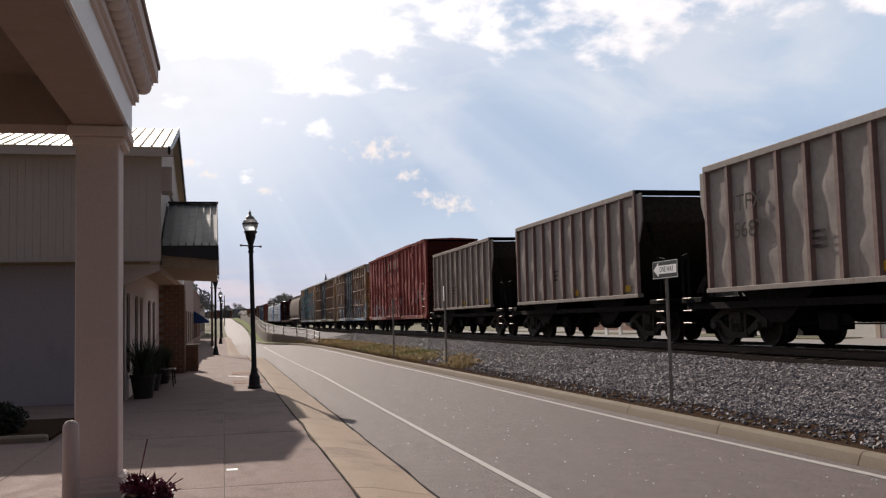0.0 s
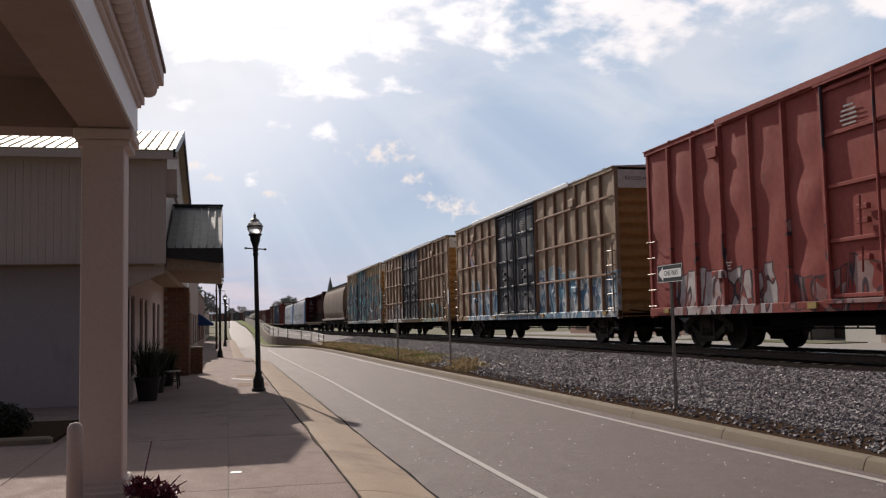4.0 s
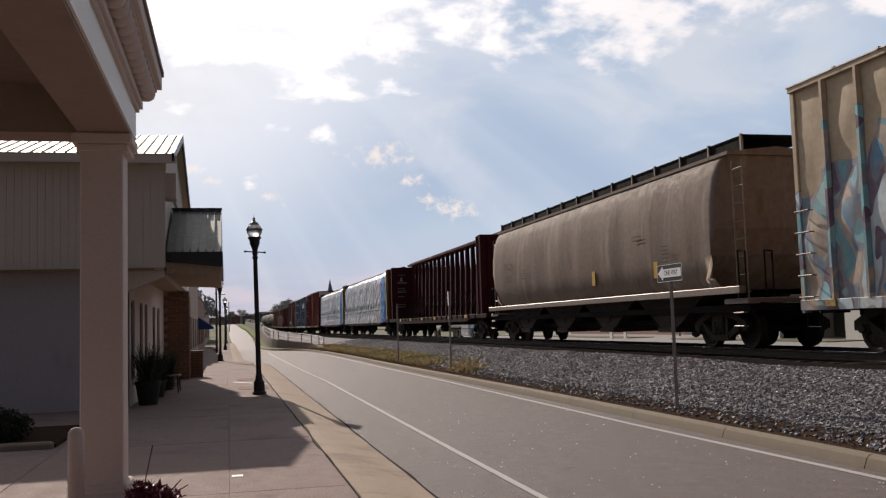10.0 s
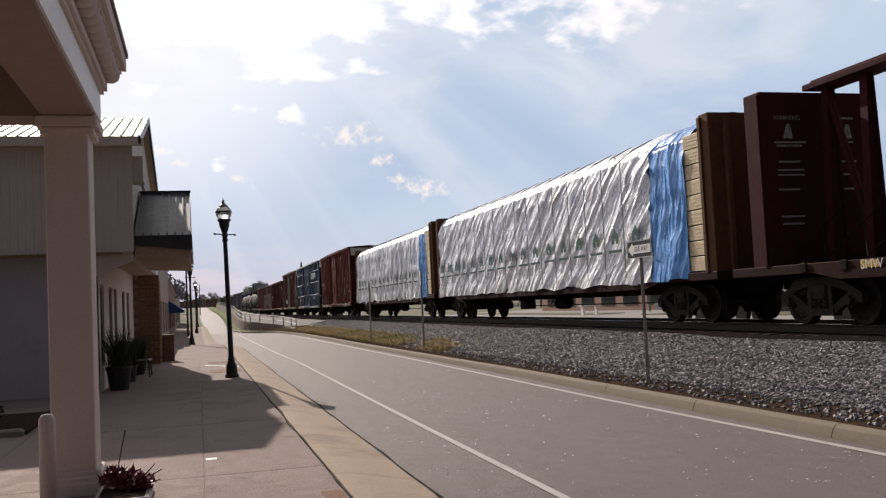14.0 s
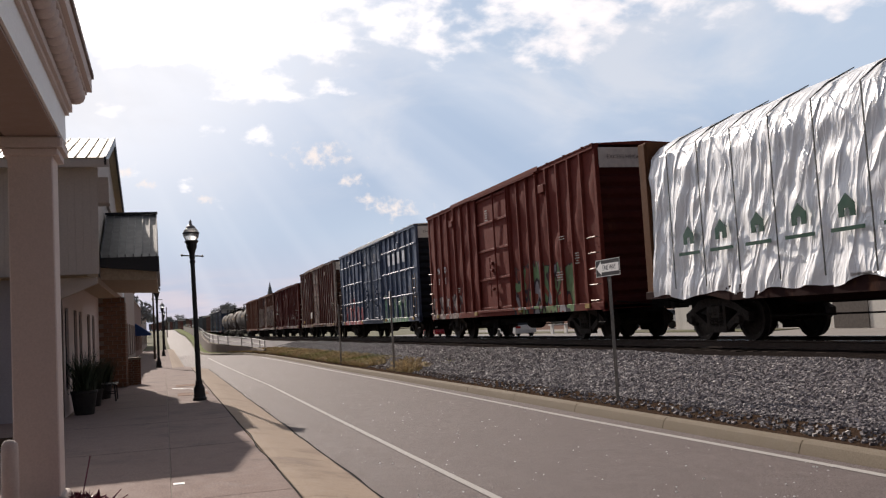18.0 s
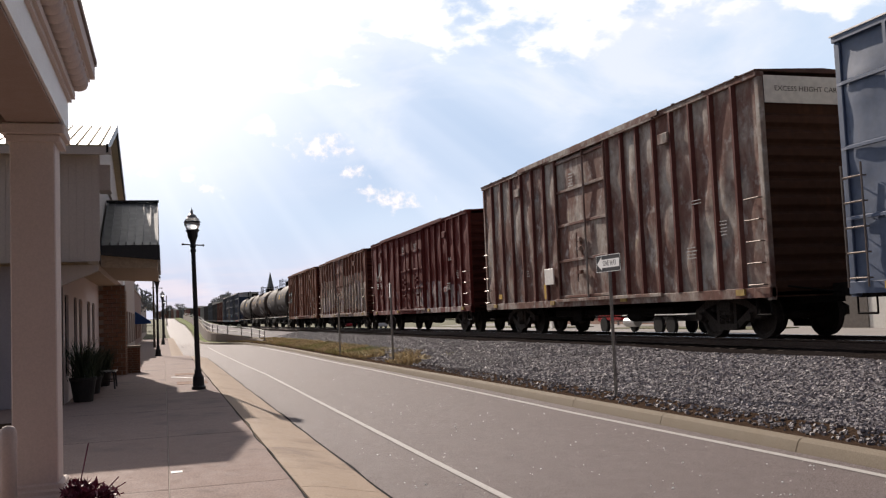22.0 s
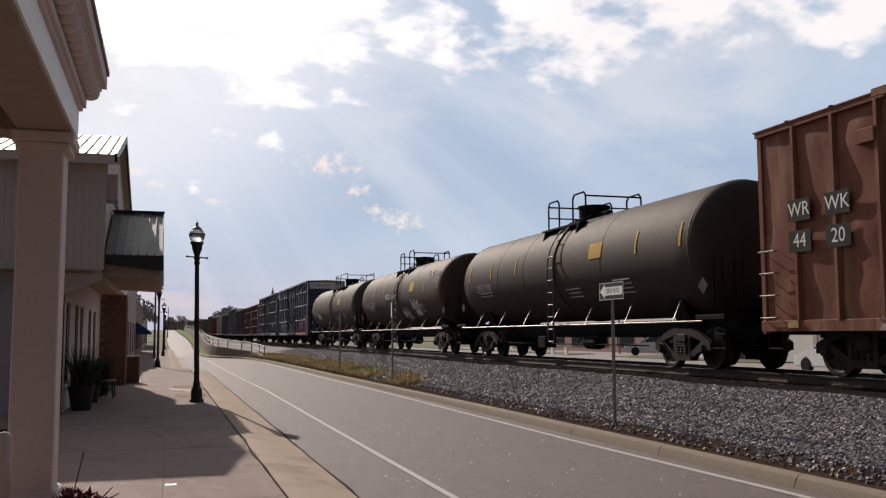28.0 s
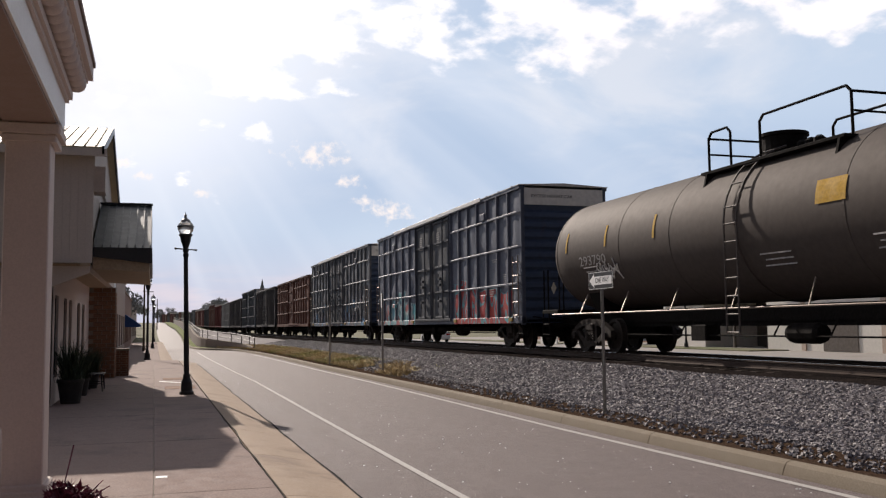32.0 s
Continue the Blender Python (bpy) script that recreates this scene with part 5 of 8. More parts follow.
def end_platform(root, H, mat):
    """The open ends of hoppers and tank cars: deck, handrails, ladder, brake wheel."""
    for s in (-1, 1):
        bm = B()
        add_cbox(bm, -1.45, min(s * H, s * (H - 1.0)), 0.95, 1.45, max(s * H, s * (H - 1.0)), 1.07, 0.02)
        part("end_deck", bm, mat, root)
        for x in (-1.42, -0.75):
            bm = B()
            y = s * (H - 0.06)
            w = 0.3
            add_bar(bm, (x, y, 1.05), (x, y, 2.1), 0.02, 6)
            add_bar(bm, (x, y, 2.1), (x, y - s * w, 2.14), 0.02, 6)
            add_bar(bm, (x, y - s * w, 2.14), (x, y - s * w, 1.05), 0.02, 6)
            part("handrail", bm, M_UNDER, root)
        ladder(root, -1.47, s * (H - 0.35), 0.45, 3, 0.4, 0.3, False)


def open_hopper(c0, c1, mat, label, nums=None, seed=0, rib_mat=None):
    """c0 to c1 is the length of the ribbed side; the end sills reach past it."""
    L = c1 - c0
    H, E = L / 2, L / 2 + 1.55
    root = tagged(empty("hopper_car"), label, "hopper car", group="cars of the freight train")
    zb, zt = 1.25, 3.98
    ys = [-H + L * k / 11 for k in range(12)]
    for k in range(11):
        bm = B()
        wavy_panels(bm, ys[k:k + 2], zb, zt, -1.44, -0.038, seed + 13.7 * k, 14, 6)
        part("side_panel", bm, mat, root)
    bm = B()
    wavy_panels(bm, [ys[0], ys[-1]], zb, zt, 1.44, 0.0, seed + 9, 2, 1)
    part("far_side", bm, mat, root)
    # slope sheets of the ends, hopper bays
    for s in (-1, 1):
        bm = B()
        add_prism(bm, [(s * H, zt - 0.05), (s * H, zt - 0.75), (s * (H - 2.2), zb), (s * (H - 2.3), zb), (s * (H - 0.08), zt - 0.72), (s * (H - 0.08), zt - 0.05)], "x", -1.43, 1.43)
        # shade under the end slope is put into this dark colour
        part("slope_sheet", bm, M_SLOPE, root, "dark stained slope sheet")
    for y in (-H + 2.6, -H + 5.4, H - 5.0, H - 2.2):
        bm = B()
        add_prism(bm, [(y - 1.5, zb + 0.02), (y + 1.5, zb + 0.02), (y + 0.3, 0.45), (y - 0.3, 0.45)], "x", -1.25, 1.25)
        part("hopper_chute", bm, M_UNDER, root)
    def rib(bm):
        add_prism(bm, [(0.0, -0.07), (-0.10, -0.05), (-0.10, 0.05), (0.0, 0.07)], "z", 0, zt - zb)
    for y in ys:
        use("rib", "hrib_" + (rib_mat or mat).name, rib, rib_mat or mat, root, (-1.445, y, zb))
    for s in (-1, 1):
        bm = B()
        add_cbox(bm, min(s * 1.36, s * 1.56), -H - 0.05, zt - 0.02, max(s * 1.36, s * 1.56), H + 0.05, zt + 0.12, 0.015)
        part("top_chord", bm, mat, root)
    bm = B()
    for s in (-1, 1):
        add_cbox(bm, -1.5, min(s * H - 0.06, s * H + 0.06), zt - 0.02, 1.5, max(s * H - 0.06, s * H + 0.06), zt + 0.12, 0.015)
        for x in (-1.1, 1.0):
            add_bar(bm, (x, s * (H - 0.1), zt - 0.7), (x, s * (E - 0.5), 1.05), 0.05, 6)
    part("end_brace", bm, M_UNDER, root)
    for s in (-1, 1):
        bm = B()
        add_cbox(bm, min(s * 1.38, s * 1.56), -H - 0.1, zb - 0.1, max(s * 1.38, s * 1.56), H + 0.1, zb, 0.01)
        part("side_sill", bm, mat, root)
    for s in (-1, 1):
        bm = B()
        add_prism(bm, [(s * H, zt), (s * (H + 0.34), zt), (s * (H + 0.34), zt - 0.75), (s * (H + 0.22), zt - 1.05), (s * (H + 0.10), zt - 1.3), (s * H, zt - 1.4)], "x", -1.47, -1.43)
        part("end_gusset", bm, mat, root)
    end_platform(root, E, M_UNDER)
    bm = B()
    for y in (-H + 0.75, -H + 4.6):
        add_box(bm, -1.476, y - 0.22, zb + 0.08, -1.470, y + 0.22, zb + 0.26)
    part("reflector", bm, M_YELLOW, root)
    if nums:
        for k, text in enumerate(nums):
            words("lettering", text, 0.5, M_DARKMARK, root, Matrix.Translation((-1.552, H - 1.75, 3.05 - 0.6 * k)) @ TO_STREET, 1.1)
    lines("stencil", root, -1.492, 1.2, 2.2, 0.6, 3, 0.14, M_DARKMARK)
    under(root, E, 0, 1.9)
    CARS.append((root, (c0 + c1) / 2))
    return root


def covered_hopper(c0, c1, mat, label):
    L = c1 - c0
    H = L / 2
    root = tagged(empty("covered_hopper_car"), label, "hopper car", group="cars of the freight train")
    prof = [(-1.30, 1.30), (-1.50, 1.55), (-1.585, 2.1), (-1.60, 2.7), (-1.585, 3.3), (-1.50, 3.9), (-1.36, 4.25), (-1.20, 4.42)]
    bm = B()
    n = 60
    rows = []
    for k in range(n + 1):
        y = -H + 0.95 + (L - 1.9) * k / n
        row = []
        for j, (x, z) in enumerate(prof):
            d = noise.noise(Vector((y * 0.8, z * 0.16, 3.0))) * 0.055 + noise.noise(Vector((y * 2.4, z * 0.2, 8.0))) * 0.016
            inset = 0.9 * max(0.0, (2.4 - z)) / 1.1 * (1 if k in (0, n) else 0)
            yy = y + (inset if k == 0 else -inset if k == n else 0)
            row.append(bm.verts.new((x + (d if 0 < j < 7 else 0), yy, z)))
        rows.append(row)
    for a, b in zip(rows, rows[1:]):
        for j in range(len(prof) - 1):
            f = bm.faces.new((a[j], a[j + 1], b[j + 1], b[j]))
            f.smooth = True
    back = []
    for k, row in enumerate((rows[0], rows[-1])):
        back.append([bm.verts.new((-v.co.x, v.co.y, v.co.z)) for v in row])
    for j in range(len(prof) - 1):
        bm.faces.new((back[0][j], back[1][j], back[1][j + 1], back[0][j + 1]))
        bm.faces.new((rows[0][j], back[0][j], back[0][j + 1], rows[0][j + 1]))
        bm.faces.new((rows[-1][j], rows[-1][j + 1], back[1][j + 1], back[1][j]))
    part("body", bm, mat, root)
    bm = B()
    add_prism(bm, [(-1.28, 4.40), (-1.28, 4.48), (0, 4.60), (1.28, 4.48), (1.28, 4.40)], "y", -H + 0.8, H - 0.8)
    part("roof", bm, mat, root)
    bm = B()
    add_box(bm, -1.02, -H + 0.5, 4.78, 1.02, H - 0.5, 4.81)
    part("running_board", bm, M_UNDER, root, "dark grated running board")
    for y in [-H + 0.6 + (L - 1.2) * k / 13 for k in range(14)]:
        use("board_bracket", "runbracket", lambda bm: (add_box(bm, -1.05, -0.03, 4.45, -0.99, 0.03, 4.84), add_box(bm, 0.99, -0.03, 4.45, 1.05, 0.03, 4.84)), M_GRAB, root, (0, y, 0))
    bm = B()
    add_box(bm, -1.0, -H + 0.6, 4.5, -0.96, H - 0.6, 4.79)
    part("coaming", bm, M_UNDER, root)
    for s in (-1, 1):
        bm = B()
        add_cbox(bm, min(s * 1.36, s * 1.58), -H + 0.1, 1.18, max(s * 1.36, s * 1.58), H - 0.1, 1.34, 0.015)
        part("side_sill", bm, M_GRAB if s < 0 else M_UNDER, root)
    for y in (-H + 4.2, -1.9, 1.9, H - 4.2):
        bm = B()
        add_prism(bm, [(y - 1.9, 1.2), (y + 1.9, 1.2), (y + 0.45, 0.42), (y - 0.45, 0.42)], "x", -1.22, 1.22)
        add_cbox(bm, -1.3, y - 0.5, 0.30, 1.3, y + 0.5, 0.44, 0.02)
        add_cbox(bm, -1.26, y - 0.22, 0.62, -1.18, y + 0.22, 1.0, 0.03)
        # chutes share the shade-darkened sheet material
        part("hopper_chute", bm, M_SLOPE, root)
    end_platform(root, H, M_GRAB)
    ladder(root, -1.3, H - 0.4, 1.2, 8, 0.42, 0.4, True)
    ladder(root, -1.3, -H + 0.4, 1.2, 8, 0.42, 0.4, True)
    for y in (-H + 4.0, -H + 8.2):
        bm = B()
        add_box(bm, -1.622, y - 0.12, 1.72, -1.616, y + 0.12, 2.15)
        part("reflector", bm, M_YELLOW, root)
    for k, text in enumerate(("TILX", "655")):
        words("lettering", text, 0.36, M_FADEDMARK, root, Matrix.Translation((-1.668, H - 3.4, 2.85 - 0.48 * k)) @ TO_STREET, 1.2 - 0.3 * k)
    for y, z, w, nn in ((H - 5.2, 2.6, 0.6, 4), (-H + 3.4, 2.5, 0.6, 5), (-H + 5.0, 2.9, 0.9, 2)):
        lines("stencil", root, -1.655, y, z, w, nn, 0.10, M_FADEDMARK, 0.5, 0.025)
    under(root, H, 0, 1.9)
    CARS.append((root, (c0 + c1) / 2))
    return root


def centrebeam(c0, c1, mat, label, load=None, bulk_mat=None):
    L = c1 - c0
    H = L / 2
    root = tagged(empty("centerbeam_car"), label, "flat car", group="cars of the freight train")
    bm = B()
    add_cbox(bm, -1.45, -H, 0.92, 1.45, H, 1.10, 0.015)
    add_prism(bm, [(-H + 3.2, 0.92), (-H + 4.4, 0.66), (H - 4.4, 0.66), (H - 3.2, 0.92)], "x", -0.5, 0.5)
    add_prism(bm, [(-H + 2.6, 0.93), (-H + 3.4, 0.78), (H - 3.4, 0.78), (H - 2.6, 0.93)], "x", -1.47, -1.40)
    part("deck", bm, M_GRIMYDECK, root, "grimy dark deck and side sill")
    for s in (-1, 1):
        y = s * (H - (0.45 if load else 1.3))
        thick = 0.4 if load else 0.55
        bm = B()
        add_cbox(bm, -1.42, min(y, y + s * thick), 1.1, 1.42, max(y, y + s * thick), 4.66, 0.02)
        b = part("bulkhead", bm, bulk_mat or mat, root, "end bulkhead")
        for x in (-1.0, -0.35, 0.35, 1.0):
            bm = B()
            add_cbox(bm, x - 0.06, min(y + s * thick, y + s * (thick + 0.12)), 1.1, x + 0.06, max(y + s * thick, y + s * (thick + 0.12)), 4.55, 0.01)
            part("stiffener", bm, bulk_mat or mat, b)
        bm = B()
        add_cbox(bm, -1.47, min(y, y + s * 0.12), 1.1, -1.42, max(y, y + s * 0.12), 4.6, 0.01)
        part("edge_strip", bm, bulk_mat or mat, b)
        if not load and s > 0:
            words("lettering", "WARNING", 0.13, M_DULLMARK, b, Matrix.Translation((-0.80, y - 0.012, 4.12)) @ TO_REAR, 0.62)
            for z, w, x in ((3.62, 0.75, -0.75), (3.55, 0.6, -0.78), (3.22, 0.5, -0.8), (3.05, 0.62, -0.78), (2.95, 0.62, -0.78), (2.65, 0.5, -0.85), (2.1, 0.55, -0.8), (1.95, 0.5, -0.8), (4.12, 0.35, 0.62), (3.62, 0.3, 0.6), (3.22, 0.5, 0.55), (2.95, 0.5, 0.55), (2.65, 0.4, 0.6)):
                box_part("stencil", (x - w / 2, y - 0.014, z - 0.018), (x + w / 2, y - 0.010, z + 0.018), M_DULLMARK, b)
            for x in (-0.8, 0.62):
                part("stencil", _prism([(x - 0.12, 3.7), (x - 0.02, 4.0), (x + 0.06, 4.0), (x + 0.12, 3.7)], "y", y - 0.014, y - 0.010), M_DULLMARK, b)
    zt = 4.92
    bm = B()
    add_cbox(bm, -0.32, -H + 1.2, zt - 0.22, 0.32, H - 1.2, zt - 0.10, 0.02)
    add_cbox(bm, -0.12, -H + 1.2, zt - 0.12, 0.12, H - 1.2, zt, 0.02)
    part("top_chord", bm, mat, root)
    n = 19
    ys = [-H + 1.6 + (L - 3.2) * k / n for k in range(n + 1)]
    if not load:
        def post(bm):
            rings = []
            for z, w in ((1.1, 0.20), (zt - 0.15, 0.085)):
                prof = ((-w, -0.10), (-w + 0.025, -0.10), (-w + 0.025, -0.03), (w - 0.025, -0.03), (w - 0.025, -0.10), (w, -0.10), (w, 0.10), (w - 0.025, 0.10), (w - 0.025, 0.03), (-w + 0.025, 0.03), (-w + 0.025, 0.10), (-w, 0.10))
                rings.append([bm.verts.new((x, y, z)) for x, y in prof])
            for k in range(12):
                bm.faces.new((rings[0][k], rings[0][(k + 1) % 12], rings[1][(k + 1) % 12], rings[1][k]))
        for y in ys:
            use("post", "beam_post_" + mat.name, post, mat, root, (0, y, 0))
        for k in range(n):
            up = k < n / 2
            bm = B()
            a, b = (ys[k], ys[k + 1])
            if k % 2 == 0:
                add_bar(bm, (0, a if up else b, zt - 0.3), (0, b if up else a, 1.2), 0.075, 8)
            elif k in (9,):
                add_bar(bm, (0, a, zt - 0.3), (0, b, 1.2), 0.06, 8)
                add_bar(bm, (0, b, zt - 0.3), (0, a, 1.2), 0.06, 8)
            else:
                bm.free()
                continue
            part("diagonal", bm, mat, root)
        for k in range(n):
            for d in (0, 1):
                bm = B()
                add_bar(bm, (-0.35, ys[k + d], 2.45), (-1.2, ys[k + 1 - d], 1.15), 0.012, 5)
                part("tie_cable", bm, M_UNDER, root, "slack steel tie-down cable")
        for k, y in enumerate(ys[:-1]):
            use("stake_pocket", "pocket", lambda bm: add_cbox(bm, -0.04, -0.1, -0.09, 0.0, 0.1, 0.09, 0.02), M_UNDER, root, (-1.45, y + 0.3, 1.03))
        for y in ys[1:-1:3]:
            box_part("reflector", (-1.476, y + 0.55, 0.95), (-1.470, y + 1.0, 1.08), M_YELLOW, root)
    else:
        wrapped_load(root, H, load)
    under(root, H, 0, 2.3, False)
    CARS.append((root, (c0 + c1) / 2))
    return root


def film(name, base, rough, lean, metal):
    """Plastic film pulled into long narrow folds that lean along the load."""
    m = material(name, base, rough, metal, grain=(4, 0.05), stain=[(1.3, tuple(0.84 * c for c in base), 0.3, 0.7)], spec=0.8)
    nt = m.node_tree
    N, L = nt.nodes.new, nt.links.new
    co, sep, comb = N("ShaderNodeTexCoord"), N("ShaderNodeSeparateXYZ"), N("ShaderNodeCombineXYZ")
    L(co.outputs["Object"], sep.inputs[0])

    def calc(op, a, b, c=0.0):
        n = N("ShaderNodeMath")
        n.operation = op
        for k, v in enumerate((a, b, c)):
            if isinstance(v, (int, float)):
                n.inputs[k].default_value = v
            else:
                L(v, n.inputs[k])
        return n.outputs[0]

    L(calc("MULTIPLY_ADD", sep.outputs[2], lean, sep.outputs[1]), comb.inputs[1])
    L(calc("MULTIPLY", sep.outputs[2], 0.28), comb.inputs[2])
    height = None
    for scale, amount in ((0.9, 1.0), (2.3, 0.5), (6.0, 0.12)):
        n = N("ShaderNodeTexNoise")
        n.inputs["Scale"].default_value, n.inputs["Detail"].default_value, n.inputs["Distortion"].default_value = scale, 1.0, 0.6
        L(comb.outputs[0], n.inputs["Vector"])
        ridge = calc("SUBTRACT", 1.0, calc("MULTIPLY", calc("ABSOLUTE", calc("SUBTRACT", n.outputs["Fac"], 0.5), 0.0), 5.0))
        ridge = calc("MULTIPLY", calc("POWER", calc("MAXIMUM", ridge, 0.0), 2.6), amount)
        height = ridge if height is None else calc("ADD", height, ridge)
    bp = N("ShaderNodeBump")
    bp.inputs["Strength"].default_value, bp.inputs["Distance"].default_value = 0.9, 0.06
    L(height, bp.inputs["Height"])
    L(bp.outputs[0], nt.nodes["Principled BSDF"].inputs["Normal"])
    return m


M_WRAP2 = film("matt_white_lumber_wrap", (0.95, 0.95, 0.96), 0.36, 0.25, 0.08)
M_WRAP = film("white_lumber_wrap", (0.95, 0.95, 0.97), 0.28, 1.05, 0.12)
M_BLUEWRAP = film("blue_lumber_wrap", (0.12, 0.34, 0.76), 0.27, 0.1, 0.0)
M_LUMBER = material("sawn_lumber", (0.70, 0.56, 0.36), 0.7, grain=(14, 0.2), stain=[(3.0, (0.58, 0.42, 0.24), 0.3, 1.0)])
M_GREEN = material("printed_green", (0.012, 0.065, 0.036), 0.4, grain=(10, 0.1))
M_STRAP = material("black_strap", (0.03, 0.03, 0.03), 0.5, grain=(10, 0.1))


def crease(a, b, c):
    """A sharp ridge that runs along the fold."""
    return max(0.0, 1 - 3.2 * abs(noise.noise(Vector((a, b, c))))) ** 1.6


def wrapped_load(root, H, load):
    bare, blue, seed, sag = load          # metres of bare lumber and of blue wrap at the near end
    y0, y1 = -H + 0.5, H - 0.5
    prof = [(-1.52, 0.94), (-1.49, 1.5), (-1.47, 2.2), (-1.46, 3.0), (-1.45, 3.75), (-1.41, 4.22), (-1.15, 4.50), (-0.6, 4.78), (0.0, 4.90)]
    bands = [(y0 + bare, y0 + bare + blue, M_BLUEWRAP, "blue_wrap", "creased blue plastic wrap"), (y0 + bare + blue, y1, M_WRAP if seed < 5 else M_WRAP2, "white_wrap", "creased glossy white plastic wrap")]
    for a, b, mat, name, lab in bands:
        if b - a < 0.05:
            continue
        blue_free = mat is not M_BLUEWRAP
        bm = B()
        n = max(10, int((b - a) * 22))
        fine = []
        for j in range(len(prof) - 1):
            for q in range(9):
                f = q / 9
                fine.append((prof[j][0] + (prof[j + 1][0] - prof[j][0]) * f, prof[j][1] + (prof[j + 1][1] - prof[j][1]) * f))
        fine.append(prof[-1])
        rows = []
        for k in range(n + 1):
            y = a + (b - a) * k / n
            row = []
            for x, z in fine:
                tilt = y + (0.1 if not blue_free else 1.15 if seed < 5 else 0.3) * z + 0.35 * noise.noise(Vector((y * 0.5, z * 0.6, seed)))
                fold = crease(tilt * 0.8 + seed, z * 0.25, seed) * 0.07 + crease(tilt * 2.2, z * 0.4 + seed, 2.0) * 0.04 + crease(tilt * 5.0 + 3.0, z * 0.8, seed + 5.0) * 0.012 + 0.05 * abs(noise.noise(Vector((y * 1.2, z * 1.2, seed))))
                box_edge = 0.03 * math.sin(z * 2 * math.pi / 0.66)
                hem = sag * noise.noise(Vector((y * 0.9, seed, 0))) if z < 1.05 else 0.0
                row.append(bm.verts.new((x - fold * (0.3 + 0.7 * min(1, max(0, (4.9 - z)))) + box_edge * 0.2 + 0.08, y, z + hem + (0.05 * noise.noise(Vector((y, 4.0, seed))) if z > 3.9 else 0))))
            rows.append(row)
        for p, q in zip(rows, rows[1:]):
            for j in range(len(fine) - 1):
                f = bm.faces.new((p[j], p[j + 1], q[j + 1], q[j]))
                f.smooth = True
        add_box(bm, -1.30, a + 0.01, 1.12, 1.42, b - 0.01, 4.30)
        w = part(name, bm, mat, root, lab)
    # lumber bundles at the bare end
    for k in range(9):
        z = 1.14 + 0.355 * k
        bm = B()
        add_cbox(bm, -1.40, y0 - 0.05, z, 1.40, y0 + bare + 0.06, z + 0.325, 0.012)
        for q in range(1, 4):
            add_box(bm, -1.406, y0 - 0.05, z + 0.081 * q - 0.004, -1.40, y0 + bare - 0.01, z + 0.081 * q + 0.004)
        part("timber_pack", bm, M_LUMBER, root)
    # printed marks and straps
    def house(bm):
        add_prism(bm, [(-0.2, 0), (-0.2, 0.22), (0, 0.40), (0.2, 0.22), (0.2, 0), (0.06, 0), (0.06, 0.14), (-0.06, 0.14), (-0.06, 0)], "x", -0.012, 0)
    y = y0 + bare + blue + 0.6
    while y < y1 - 0.6:
        zz = 2.05
        use("printed_mark", "house_mark", house, M_GREEN, root, (-1.55, y, zz))
        use("printed_mark", "house_words", lambda bm: add_box(bm, -0.012, -0.40, -0.035, 0, 0.40, 0.035), M_GREEN, root, (-1.56, y, zz - 0.2))
        y += 1.22
    for k in range(int((y1 - y0 - bare - blue) / 1.22)):
        yy = y0 + bare + blue + 1.2 + 1.22 * k
        use("strap", "load_strap", lambda bm: (add_box(bm, -1.60, -0.012, 1.1, -1.585, 0.012, 4.22), add_prism(bm, [(-1.60, 4.2), (-1.58, 4.23), (-1.2, 4.52), (-0.6, 4.80), (-0.6, 4.78), (-1.2, 4.48)], "y", -0.012, 0.012)), M_STRAP, root, (0, yy, 0))


